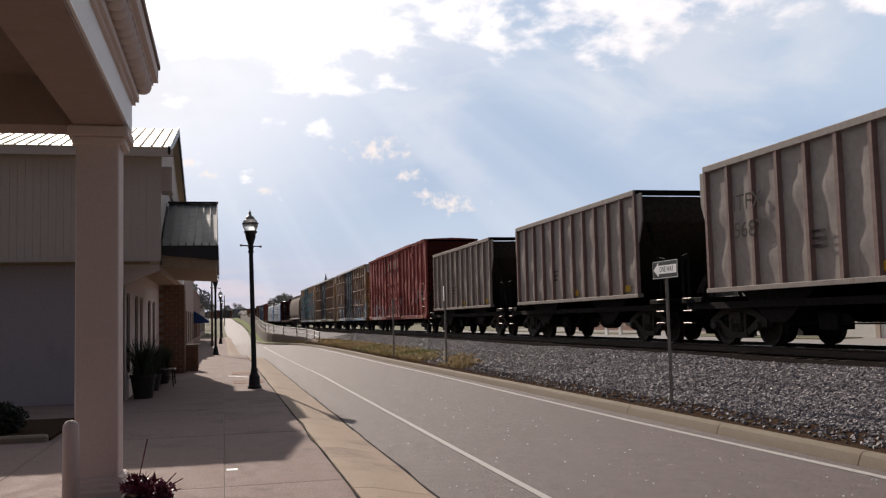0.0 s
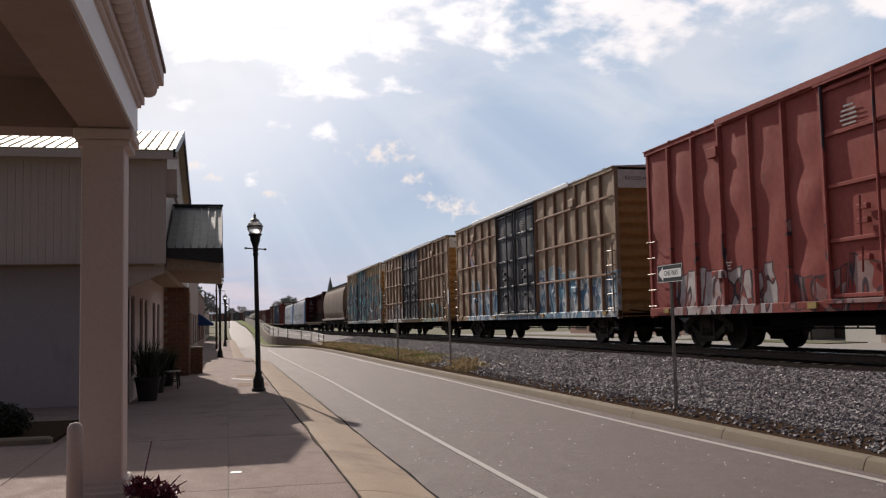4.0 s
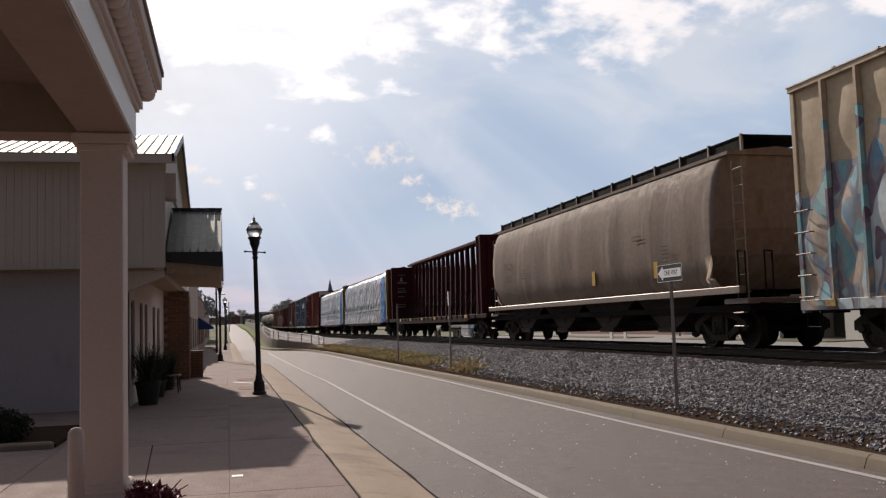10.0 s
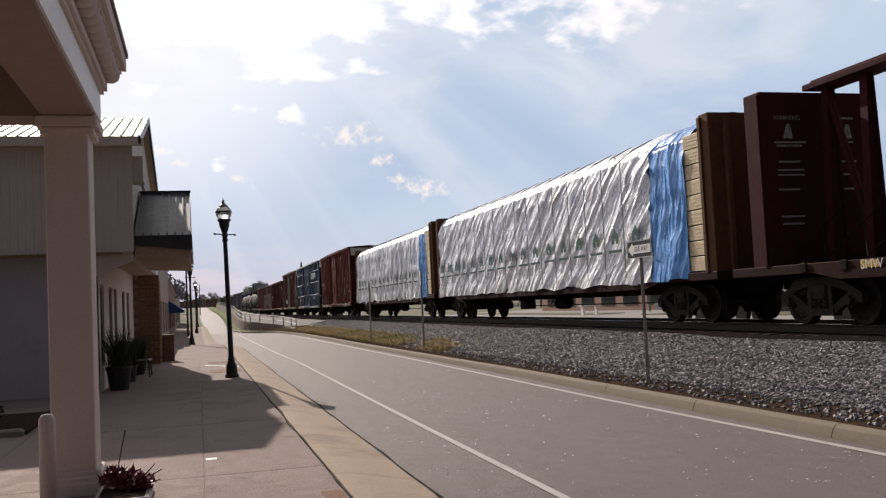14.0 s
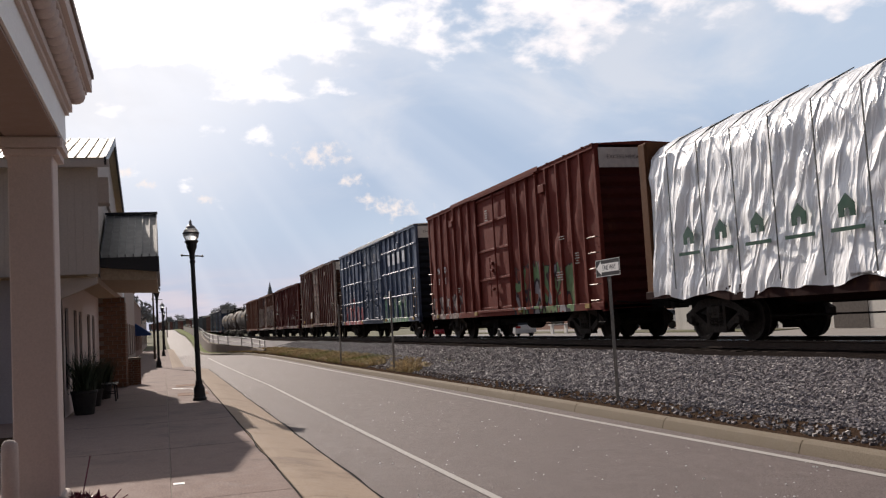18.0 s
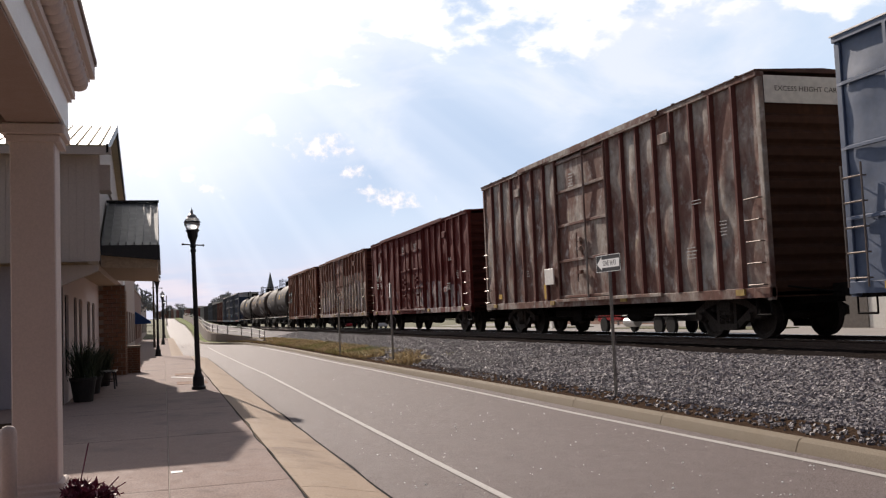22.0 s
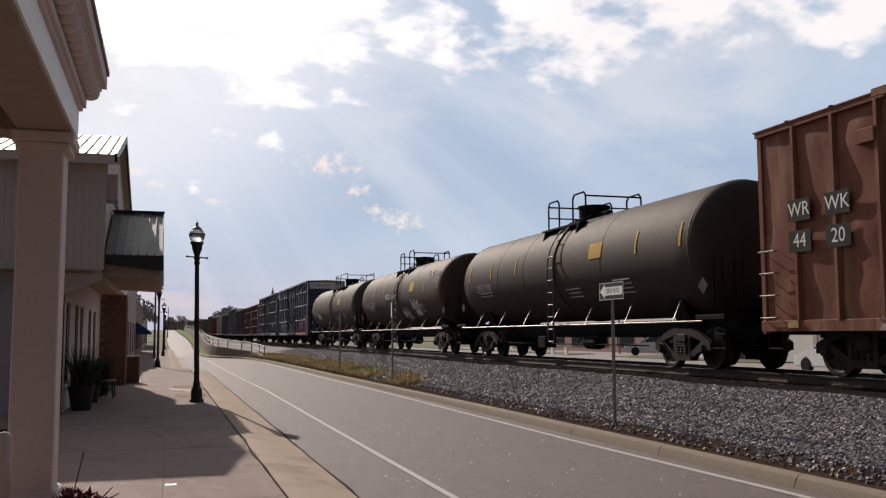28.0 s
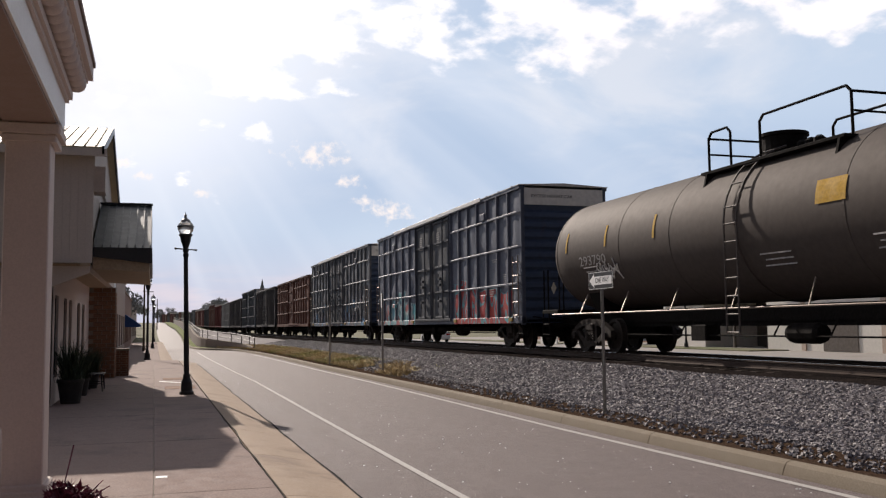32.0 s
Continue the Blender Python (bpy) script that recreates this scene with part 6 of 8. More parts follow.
def tank_car(c0, c1, mat, label, marks=1, rail_mat=None, scrawl=(), deck=(-1.5, 1.2)):
    L = c1 - c0
    H = L / 2
    root = tagged(empty("tank_car"), label, "tank car", group="cars of the freight train")
    R, zc = 1.54, 2.66
    prof = []
    for k in range(9):
        a = math.pi / 2 * k / 8
        prof.append((max(0.0, R * math.sin(a)), -H + 0.62 * (1 - math.cos(a)) - 0.0))
    n = 24
    for k in range(1, n):
        prof.append((R, -H + 0.62 + (L - 1.24) * k / n))
    prof += [(r, -h) for r, h in reversed(prof[:9])]
    bm = B()
    add_lathe(bm, prof, 48, (0, 0, zc), axis="y")
    bmesh.ops.recalc_face_normals(bm, faces=bm.faces)
    part("tank", bm, mat, root, "cylindrical tank shell", smooth=True)
    for y in (-H + 0.65, -H * 0.42, -0.55, H * 0.12 + 0.9, H * 0.5, H - 0.65):
        use("weld_band", "weld_band_" + mat.name, lambda bm: add_lathe(bm, [(R, -0.03), (R + 0.006, -0.025), (R + 0.006, 0.025), (R, 0.03)], 48, (0, 0, zc), axis="y"), mat, root, (0, y, 0))
    bm = B()
    add_lathe(bm, [(R + 0.001, -0.32), (R + 0.03, -0.30), (R + 0.03, -0.22), (R + 0.001, -0.20)], 48, (0, -0.3, zc), axis="y")
    part("belly_strap", bm, mat, root)
    # sill, cradle, end decks
    bm = B()
    add_box(bm, -0.4, -H - 0.35, 0.72, 0.4, H + 0.35, 1.05)
    for s in (-1, 1):
        add_prism(bm, [(-0.85, 1.0), (0.85, 1.0), (1.12, 1.7), (-1.12, 1.7)], "y", s * (H - 2.0) - 0.3, s * (H - 2.0) + 0.3)
    part("centre_sill", bm, M_UNDER, root)
    for s in (-1, 1):
        bm = B()
        add_cbox(bm, -1.48, min(s * (H + 0.6), s * (H - 0.5)), 1.02, 1.48, max(s * (H + 0.6), s * (H - 0.5)), 1.12, 0.015)
        part("end_deck", bm, M_UNDER, root)
        for x in (-1.44, -0.95):
            bm = B()
            add_bar(bm, (x, s * (H + 0.52), 1.1), (x, s * (H + 0.52), 2.3), 0.022, 6)
            add_bar(bm, (x, s * (H + 0.22), 1.1), (x, s * (H + 0.22), 2.3), 0.022, 6)
            part("handrail", bm, M_UNDER, root)
        bm = B()
        add_bar(bm, (-1.46, s * (H + 0.55), 1.1), (-1.46, s * (H + 0.62), 0.4), 0.02, 6)
        add_bar(bm, (-1.46, s * (H + 0.15), 1.1), (-1.46, s * (H + 0.12), 0.4), 0.02, 6)
        add_bar(bm, (-1.46, s * (H + 0.62), 0.4), (-1.46, s * (H + 0.12), 0.4), 0.02, 6)
        add_bar(bm, (-1.46, s * (H + 0.6), 0.7), (-1.46, s * (H + 0.13), 0.7), 0.02, 6)
        part("end_step", bm, M_UNDER, root)
        bm = B()
        add_prism(bm, [(s * (H - 0.2) - 0.19, 1.75), (s * (H - 0.2), 1.56), (s * (H - 0.2) + 0.19, 1.75), (s * (H - 0.2), 1.94)], "x", -1.452, -1.446)
        part("placard", bm, M_TRUCK, root, "diamond placard holder")
    bm = B()
    add_bar(bm, (-1.50, -H + 0.2, 0.98), (-1.50, H - 0.2, 0.98), 0.019, 6)
    k = 0
    y = -H + 1.4
    while y < H - 1:
        add_bar(bm, (-1.50, y, 0.98), (-1.12, y + 0.25, 1.5), 0.016, 6)
        y += 2.3
    part("side_rail", bm, rail_mat or M_GRAB, root, "long side handrail")
    # platforms on both shoulders, manway and railings at the middle
    zp = zc + math.sqrt(R * R - 0.72)
    for s in (-1, 1):
        bm = B()
        add_cbox(bm, min(s * 0.70, s * 1.12), deck[0] - 0.03, zp - 0.03, max(s * 0.70, s * 1.12), deck[1] + 0.02, zp + 0.03, 0.01)
        for y in (deck[0] + 0.1, deck[1] - 0.2):
            add_prism(bm, [(s * 1.12, zp - 0.03), (s * 0.70, zp - 0.03), (s * 1.1, zc + 0.95), (s * 1.2, zc + 0.95)], "y", y - 0.03, y + 0.03)
        part("platform", bm, M_UNDER, root)
        for y0, y1 in ((deck[0], -0.62), (0.38, deck[1])):
            bm = B()
            h = zp + 0.92
            x = s * 0.9
            for ya, yb in ((y0, y0 + 0.12), (y1, y1 - 0.12)):
                add_bar(bm, (x, ya, zp), (x, ya, h - 0.12), 0.028, 8)
                add_bar(bm, (x, ya, h - 0.12), (x, yb, h), 0.028, 8)
            add_bar(bm, (x, y0 + 0.12, h), (x, y1 - 0.12, h), 0.028, 8)
            part("railing", bm, M_UNDER, root)
    for yy in deck:
        bm = B()
        add_bar(bm, (-0.9, yy, zp + 0.80), (0.9, yy, zp + 0.80), 0.026, 8)
        add_bar(bm, (-0.9, yy, zp + 0.45), (0.9, yy, zp + 0.45), 0.022, 8)
        part("railing", bm, M_UNDER, root)
    bm = B()
    add_lathe(bm, [(0.46, zc + R - 0.15), (0.46, zc + R + 0.34), (0.50, zc + R + 0.35), (0.50, zc + R + 0.42), (0.2, zc + R + 0.46), (0.0, zc + R + 0.47)], 20, (0, -0.2, 0))
    part("manway", bm, M_UNDER, root)
    bm = B()
    for y in (-0.9, -1.15, -1.4):
        add_lathe(bm, [(0.12, zc + R - 0.08), (0.12, zc + R + 0.10), (0.05, zc + R + 0.16), (0.0, zc + R + 0.16)], 10, (-0.1, y, 0))
    part("valve", bm, M_UNDER, root)
    # curved ladder up the street side
    bm = B()
    ring = [(-(R + 0.10) * math.cos(a), zc + (R + 0.10) * math.sin(a)) for a in [0.05 + 0.16 * q for q in range(9)]]
    path = [(-R - 0.10, 0.48)] + [(-R - 0.10, 1.3), (-R - 0.10, 2.2)] + ring
    for y in (-0.76, -0.34):
        for p, q in zip(path, path[1:]):
            add_bar(bm, (p[0], y, p[1]), (q[0], y, q[1]), 0.022, 6)
    zz = 0.5
    while zz < 2.9:
        add_bar(bm, (-R - 0.10, -0.76, zz), (-R - 0.10, -0.34, zz), 0.018, 6)
        zz += 0.36
    for p in ring[1::2]:
        add_bar(bm, (p[0], -0.76, p[1]), (p[0], -0.34, p[1]), 0.018, 6)
    part("ladder", bm, M_WORNRAIL, root, "curved side ladder")

    def decal(y, z, w, h, m, name):
        """A painted mark bent to the shell."""
        bm = B()
        vs = []
        for q in range(5):
            a = math.asin(max(-1, min(1, (z - h / 2 + h * q / 4 - zc) / R)))
            vs.append([bm.verts.new((-(R + 0.012) * math.cos(a), y + s * w / 2, zc + (R + 0.012) * math.sin(a))) for s in (-1, 1)])
        for p, q in zip(vs, vs[1:]):
            bm.faces.new((p[1], p[0], q[0], q[1]))
        part(name, bm, m, root)
    for y in (-H + 0.95, -H + 3.0, H * 0.30, H * 0.58, H * 0.85):
        decal(y, 2.95, 0.09, 0.55, M_YELLOW, "reflector")
    if marks:
        decal(-3.3, 2.95, 0.75, 0.42, M_YELLOW, "panel_mark")
    words("lettering", "CRDX 290017" if marks == 2 else "293790", 0.36, M_DULLMARK, root, Matrix.Translation((-R * math.cos(0.2) - 0.045, H - 2.9, zc - 0.30)) @ TO_STREET @ pose(0, 0, 0, 11), 2.5 if marks == 2 else 1.5)
    for y, z, w, n in ((H - 2.9, 2.2, 1.3, 2), (-4.6, 2.1, 0.9, 4), (-1.6, 2.0, 0.9, 3)):
        bm = B()
        for q in range(n):
            a = math.asin((z - 0.11 * q - zc) / R)
            add_box(bm, -(R + 0.012) * math.cos(a) - 0.004, y - w / 2, z - 0.11 * q - 0.014, -(R + 0.0) * math.cos(a), y + w / 2 - 0.1 * (q % 2), z - 0.11 * q + 0.014)
        part("stencil", bm, M_DULLMARK, root)
    for y, z, s, k in scrawl:
        bm = B()
        rng = random.Random(k)
        p = None
        for q in range(26):
            yy = y + s * 0.55 - s * q / 25 * 1.1 + 0.10 * s * math.sin(q * 1.9 + k)
            z2 = z + s * (0.2 * math.cos(q * 1.9 + k) * (0.6 + 0.4 * rng.random()) + 0.08 * math.sin(q * 0.7))
            a = math.asin((z2 - zc) / R)
            v = (-(R + 0.008) * math.cos(a), yy, z2)
            if p and (q % 7 or k % 2):
                add_bar(bm, p, v, 0.017, 5)
            p = v
        part("spray_scrawl", bm, M_MARK, root, "white sprayed scrawl")
    under(root, H + 0.45, 0, 2.2, False)
    CARS.append((root, (c0 + c1) / 2))
    return root


def build_train():
    hop = paint("hopper_grey_paint", (0.30, 0.258, 0.23), 0.22)
    hrib = paint("hopper_worn_rib_paint", (0.23, 0.16, 0.142), 0.3)
    open_hopper(9.0, 19.4, hop, "grey ribbed open hopper car with dark numbers", ["ITFX", "5687"], 3, hrib)
    open_hopper(23.25, 33.6, hop, "grey ribbed open hopper car with rusty streaks", None, 5, hrib)
    open_hopper(37.4, 47.9, paint("hopper_pale_paint", (0.26, 0.215, 0.185), 0.25), "pale grey ribbed open hopper car", None, 8)
    # red, navy, brown and maroon ends are dimmed to carry their shade as colour
    red = paint("boxcar_red_paint", (0.285, 0.075, 0.064), 0.12, [(4.4, 9.0, 0.8, 2.0, ((0.40, 0.36, 0.36), (0.24, 0.07, 0.06), (0.50, 0.47, 0.46)), 1.6), (-8, 4, 0.9, 1.7, ((0.22, 0.05, 0.04), (0.30, 0.20, 0.19), (0.235, 0.045, 0.038)), 1.2)])
    boxcar(50.0, 70.1, red, red, paint("red_shaded_end", (0.077, 0.0165, 0.0138), 0.3), 5.13, "ribs", 2, 7, 6, "tall red boxcar with double plug doors and scuffed sills", False, 1, roof_mat=red)
    rustrib = paint("rusty_tan_rib", (0.235, 0.14, 0.095), 0.25)
    tan1 = paint("tan_paint_blue_letters", (0.335, 0.232, 0.150), 0.16, [(-9.5, 7.6, 0.3, 2.5, ((0.17, 0.30, 0.38), (0.30, 0.40, 0.45), (0.12, 0.24, 0.33)), 0.9, (0.50, 0.55, 0.57)), (-9.3, 7.3, 0.5, 2.25, ((0.05, 0.14, 0.25), (0.52, 0.53, 0.54), (0.04, 0.10, 0.19), (0.10, 0.25, 0.36)), 1.35, (0.60, 0.62, 0.63))], spec=0.25, rough=0.6)
    tan2 = paint("tan_paint_white_letters", (0.335, 0.232, 0.150), 0.16, [(2.4, 8.6, 0.4, 2.1, ((0.62, 0.61, 0.60), (0.56, 0.56, 0.56), (0.45, 0.45, 0.46), (0.62, 0.61, 0.60)), 1.3, (0.05, 0.05, 0.05)), (-8.6, -2.0, 0.8, 2.0, ((0.10, 0.30, 0.36), (0.36, 0.24, 0.15), (0.30, 0.33, 0.20)), 1.3)], spec=0.25, rough=0.6)
    black = paint("black_door_paint", (0.034, 0.035, 0.04), 0.15, [(-3, 3, 0.6, 1.9, ((0.06, 0.06, 0.065), (0.16, 0.17, 0.18), (0.05, 0.05, 0.055)), 2.0)], spec=0.25, rough=0.6)
    ochre = paint("ochre_end_paint", (0.42, 0.24, 0.095), 0.2)
    car = boxcar(72.2, 91.3, tan1, black, ochre, 5.13, "grid", 2, 7, 6, "tall tan boxcar with black doors and blue graffiti", True, 2, rib_mat=rustrib)
    for a, b, m in ((0.55, -0.55, M_FADEDRED), (-0.55, 0.55, M_FADEDBLUE)):
        part("emblem_band", _prism([(LOGO_Y + a - 0.17, LOGO_Z - 0.6), (LOGO_Y + a + 0.17, LOGO_Z - 0.6), (LOGO_Y + b + 0.17, LOGO_Z + 0.6), (LOGO_Y + b - 0.17, LOGO_Z + 0.6)], "x", -1.506 - 0.002 * (a > 0), -1.500), m, car, "faded painted emblem band")
    boxcar(93.2, 112.5, tan2, black, ochre, 5.13, "grid", 2, 7, 6, "tall tan boxcar with black doors and white graffiti", True, 3, rib_mat=rustrib)
    teal = ((0.12, 0.31, 0.35), (0.22, 0.43, 0.46), (0.13, 0.09, 0.14), (0.48, 0.55, 0.58), (0.11, 0.25, 0.37), (0.40, 0.32, 0.26))
    tan3 = paint("tan_paint_teal_mural", (0.42, 0.31, 0.20), 0.14, [(-9.6, 9.6, 0.3, 4.1, teal, 0.85, (0.17, 0.20, 0.26))], spec=0.25, rough=0.6)
    dk = paint("dark_door_teal", (0.085, 0.09, 0.10), 0.15, [(-3, 3, 0.5, 3.2, ((0.07, 0.34, 0.38), (0.06, 0.06, 0.08), (0.14, 0.45, 0.47), (0.13, 0.08, 0.13), (0.30, 0.48, 0.50)), 1.0, (0.05, 0.05, 0.07))], spec=0.25, rough=0.6)
    boxcar(114.4, 133.3, tan3, dk, ochre, 5.18, "ribs", 2, 8, 7, "tall tan boxcar covered in teal graffiti", True, 4)
    covered_hopper(135.3, 155.4, paint("covered_hopper_grey", (0.20, 0.152, 0.122), 0.30, pale=(0.31, 0.25, 0.205), rough=0.75, bump=0.04), "dented grey-brown covered hopper car")
    maroon = paint("maroon_paint", (0.055, 0.012, 0.016), 0.08, spec=0.06)
    car = centrebeam(156.2, 180.8, maroon, "empty dark maroon centerbeam flat car")
    words("lettering", "SMW", 0.24, M_MARK, car, Matrix.Translation((-1.475, 8.05, 1.0)) @ TO_STREET)
    rustb = paint("rusty_bulkhead_paint", (0.12, 0.055, 0.028), 0.3)
    centrebeam(181.4, 205.8, maroon, "centerbeam flat car loaded with lumber in white and blue wrap", (0.67, 1.8, 3.0, 0.10), rustb)
    centrebeam(206.6, 229.2, paint("dark_rusty_frame", (0.035, 0.02, 0.014), 0.35), "centerbeam flat car loaded with lumber in loose white wrap", (0.9, 1.3, 11.0, 0.25), rustb)
    br = paint("red_brown_paint", (0.155, 0.036, 0.027), 0.15, [(4.0, 8.0, 0.7, 1.9, ((0.42, 0.38, 0.35), (0.26, 0.09, 0.07), (0.36, 0.30, 0.28)), 1.5), (-6.4, -1.6, 0.8, 2.35, ((0.32, 0.10, 0.07), (0.30, 0.30, 0.32), (0.23, 0.07, 0.05), (0.16, 0.28, 0.14)), 1.1)])
    car = boxcar(231.3, 247.5, br, br, paint("dark_red_shaded_end", (0.066, 0.0165, 0.0138), 0.3), 5.12, "ribs", 1, 8, 7, "tall red-brown boxcar with faded graffiti along its foot", True, 6, roof_mat=br)
    for t, y, z in (("N", 6.64, 2.72), ("O", 5.73, 2.72), ("5", 6.64, 2.28), ("7", 5.73, 2.28)):
        words("lettering", t, 0.34, M_OWNER, car, Matrix.Translation((-1.556, y, z)) @ TO_STREET)
    navy = paint("navy_grid_paint", (0.058, 0.082, 0.138), 0.10, [(2.9, 8.4, 0.3, 2.3, ((0.40, 0.045, 0.04), (0.44, 0.07, 0.055), (0.33, 0.035, 0.035), (0.46, 0.09, 0.07)), 0.95, (0.62, 0.60, 0.60)), (-7.6, -2.2, 0.4, 2.2, ((0.09, 0.24, 0.10), (0.22, 0.36, 0.18), (0.13, 0.30, 0.17), (0.40, 0.46, 0.36)), 1.2, (0.45, 0.5, 0.45))], spec=0.4, rough=0.5)
    navyd = paint("navy_door_paint", (0.050, 0.071, 0.118), 0.10, spec=0.4, rough=0.5)
    car = boxcar(249.6, 268.5, navy, navyd, paint("navy_shaded_end", (0.0165, 0.0193, 0.0248), 0.2), 5.12, "grid", 2, 7, 6, "tall navy boxcar with red and green graffiti", True, 7)
    for t, y, z in (("LR", 7.2, 3.0), ("S", 6.1, 3.0), ("13", 7.2, 2.55), ("70", 6.1, 2.55), ("52", 5.0, 2.55)):
        words("lettering", t, 0.36, M_OWNER, car, Matrix.Translation((-1.562, y, z)) @ TO_STREET)
    for k in range(4):
        y = -4.35 - 0.98 * k
        box_part("owner_mark", (-1.566, y - 0.22, 3.58), (-1.562, y + 0.22, 4.14), M_OWNER, car, "pale letter-sized block")
    wea = material("weathered_brown_paint", (0.15, 0.078, 0.062), 0.8, grain=(7, 0.15), stain=[(1.1, (0.36, 0.32, 0.28), 0.8, 0.6), (2.6, (0.24, 0.15, 0.12), 0.45, 0.6), (3.4, (0.46, 0.43, 0.40), 0.45, 0.8), (1.7, (0.13, 0.165, 0.18), 0.3, 0.7), (5.0, (0.075, 0.055, 0.045), 0.3, 0.6), (2.2, (0.36, 0.26, 0.07), 0.12, 0.6)], bump=0.12, bump_scale=8, spec=0.09)
    car = boxcar(270.6, 286.7, wea, wea, paint("brown_shaded_end", (0.066, 0.033, 0.022), 0.4), 5.12, "ribs", 1, 8, 7, "tall weathered brown boxcar streaked pale grey", True, 8, rib_mat=paint("rusty_rib_paint", (0.12, 0.045, 0.038), 0.3, pale=(0.24, 0.15, 0.12)), roof_mat=paint("brown_roof_paint", (0.10, 0.055, 0.045), 0.3))
    box_part("placard_board", (-1.60, 1.9, 1.42), (-1.56, 2.56, 1.89), M_HEIGHT, car, "pale wooden placard board", c=0.008)
    box_part("reflector", (-1.525, 6.45, 1.10), (-1.515, 6.75, 1.26), M_YELLOW, car)
    box_part("reflector", (-1.525, 2.62, 1.0), (-1.515, 2.80, 1.45), M_YELLOW, car)
    drd = paint("dark_red_paint", (0.098, 0.020, 0.017), 0.22, [(-7.4, -0.6, 0.6, 2.1, ((0.34, 0.29, 0.27), (0.14, 0.035, 0.03), (0.28, 0.21, 0.19), (0.40, 0.37, 0.35)), 1.3, (0.20, 0.14, 0.15)), (2.6, 8.2, 0.6, 2.3, ((0.15, 0.05, 0.045), (0.26, 0.17, 0.165), (0.12, 0.028, 0.024)), 1.1, (0.20, 0.10, 0.09)), (6.4, 7.3, 2.85, 3.75, ((0.46, 0.42, 0.38), (0.40, 0.36, 0.33)), 0.6, (0.38, 0.31, 0.28))])
    car = boxcar(288.5, 305.4, drd, drd, paint("maroon_shaded_end", (0.0495, 0.0138, 0.011), 0.3), 4.55, "ribs", 2, 7, 5, "dark red boxcar with whitish graffiti along its foot", False, 9, door_w=4.4, roof_mat=drd)
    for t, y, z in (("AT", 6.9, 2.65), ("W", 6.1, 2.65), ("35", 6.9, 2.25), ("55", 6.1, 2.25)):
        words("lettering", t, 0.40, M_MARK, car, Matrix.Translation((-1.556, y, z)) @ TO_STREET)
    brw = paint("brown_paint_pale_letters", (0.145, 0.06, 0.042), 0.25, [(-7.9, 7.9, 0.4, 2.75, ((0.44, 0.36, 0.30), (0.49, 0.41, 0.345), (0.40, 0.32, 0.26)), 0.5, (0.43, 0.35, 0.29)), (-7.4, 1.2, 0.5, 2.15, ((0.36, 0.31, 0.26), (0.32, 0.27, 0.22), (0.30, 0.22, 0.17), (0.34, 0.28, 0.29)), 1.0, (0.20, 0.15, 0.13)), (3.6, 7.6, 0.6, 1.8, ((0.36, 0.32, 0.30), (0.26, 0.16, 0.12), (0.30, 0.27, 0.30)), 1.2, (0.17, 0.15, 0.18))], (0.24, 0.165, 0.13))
    # brown-red ends here are dimmed too, with the shade in the colour
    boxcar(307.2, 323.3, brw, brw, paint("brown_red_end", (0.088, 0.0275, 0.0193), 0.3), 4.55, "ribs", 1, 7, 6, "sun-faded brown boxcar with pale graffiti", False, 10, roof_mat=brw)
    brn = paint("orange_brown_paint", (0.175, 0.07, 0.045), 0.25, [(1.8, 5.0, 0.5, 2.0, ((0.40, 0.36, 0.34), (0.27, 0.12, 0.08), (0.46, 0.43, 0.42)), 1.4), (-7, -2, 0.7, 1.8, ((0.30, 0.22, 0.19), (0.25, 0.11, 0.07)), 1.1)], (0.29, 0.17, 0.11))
    car = boxcar(325.2, 341.2, brn, brn, paint("brown_red_shaded_end", (0.0715, 0.022, 0.0165), 0.3), 4.6, "ribs", 1, 6, 6, "brown boxcar with stencilled numbers and white graffiti", False, 11, roof_mat=brn)
    for t, y, z in (("WR", 6.75, 2.95), ("WK", 5.75, 2.95), ("44", 6.75, 2.38), ("20", 5.75, 2.38)):
        bm = B()
        add_box(bm, -1.556, y - 0.30, z - 0.20, -1.552, y + 0.30, z + 0.20)
        part("number_patch", bm, M_DARKMARK, car)
        words("lettering", t, 0.36, M_MARK, car, Matrix.Translation((-1.558, y, z)) @ TO_STREET)
    tk = paint("tank_black_paint", (0.046, 0.035, 0.030), 0.08, rough=0.70, bump=0.0, spec=0.18, uneven=0.02)
    tk2 = paint("tank_rusty_black_paint", (0.058, 0.038, 0.030), 0.10, rough=0.70, bump=0.0, spec=0.18, uneven=0.02)
    tk3 = paint("tank_grey_black_paint", (0.066, 0.054, 0.048), 0.06, rough=0.70, bump=0.0, spec=0.18, uneven=0.02)
    for m in (tk, tk2, tk3):
        m.node_tree.nodes["Principled BSDF"].inputs["Specular Tint"].default_value = (1.0, 0.80, 0.66, 1)
    tank_car(343.1, 360.2, tk, "black tank car with yellow reflector marks", 1)
    tank_car(362.5, 379.4, tk2, "rust-stained black tank car with white scrawls", 2, None, ((1.48, 2.67, 0.9, 1), (0.34, 2.64, 0.9, 4), (-1.49, 1.72, 1.1, 2), (-3.72, 2.1, 1.2, 3), (-3.75, 1.75, 0.7, 9), (-6.25, 3.35, 0.9, 5), (-7.3, 3.35, 0.5, 7)))
    tank_car(381.3, 398.5, tk3, "dull black tank car with yellow panel", 1, None, ((5.0, 2.1, 1.0, 6),), (-3.2, 1.18))
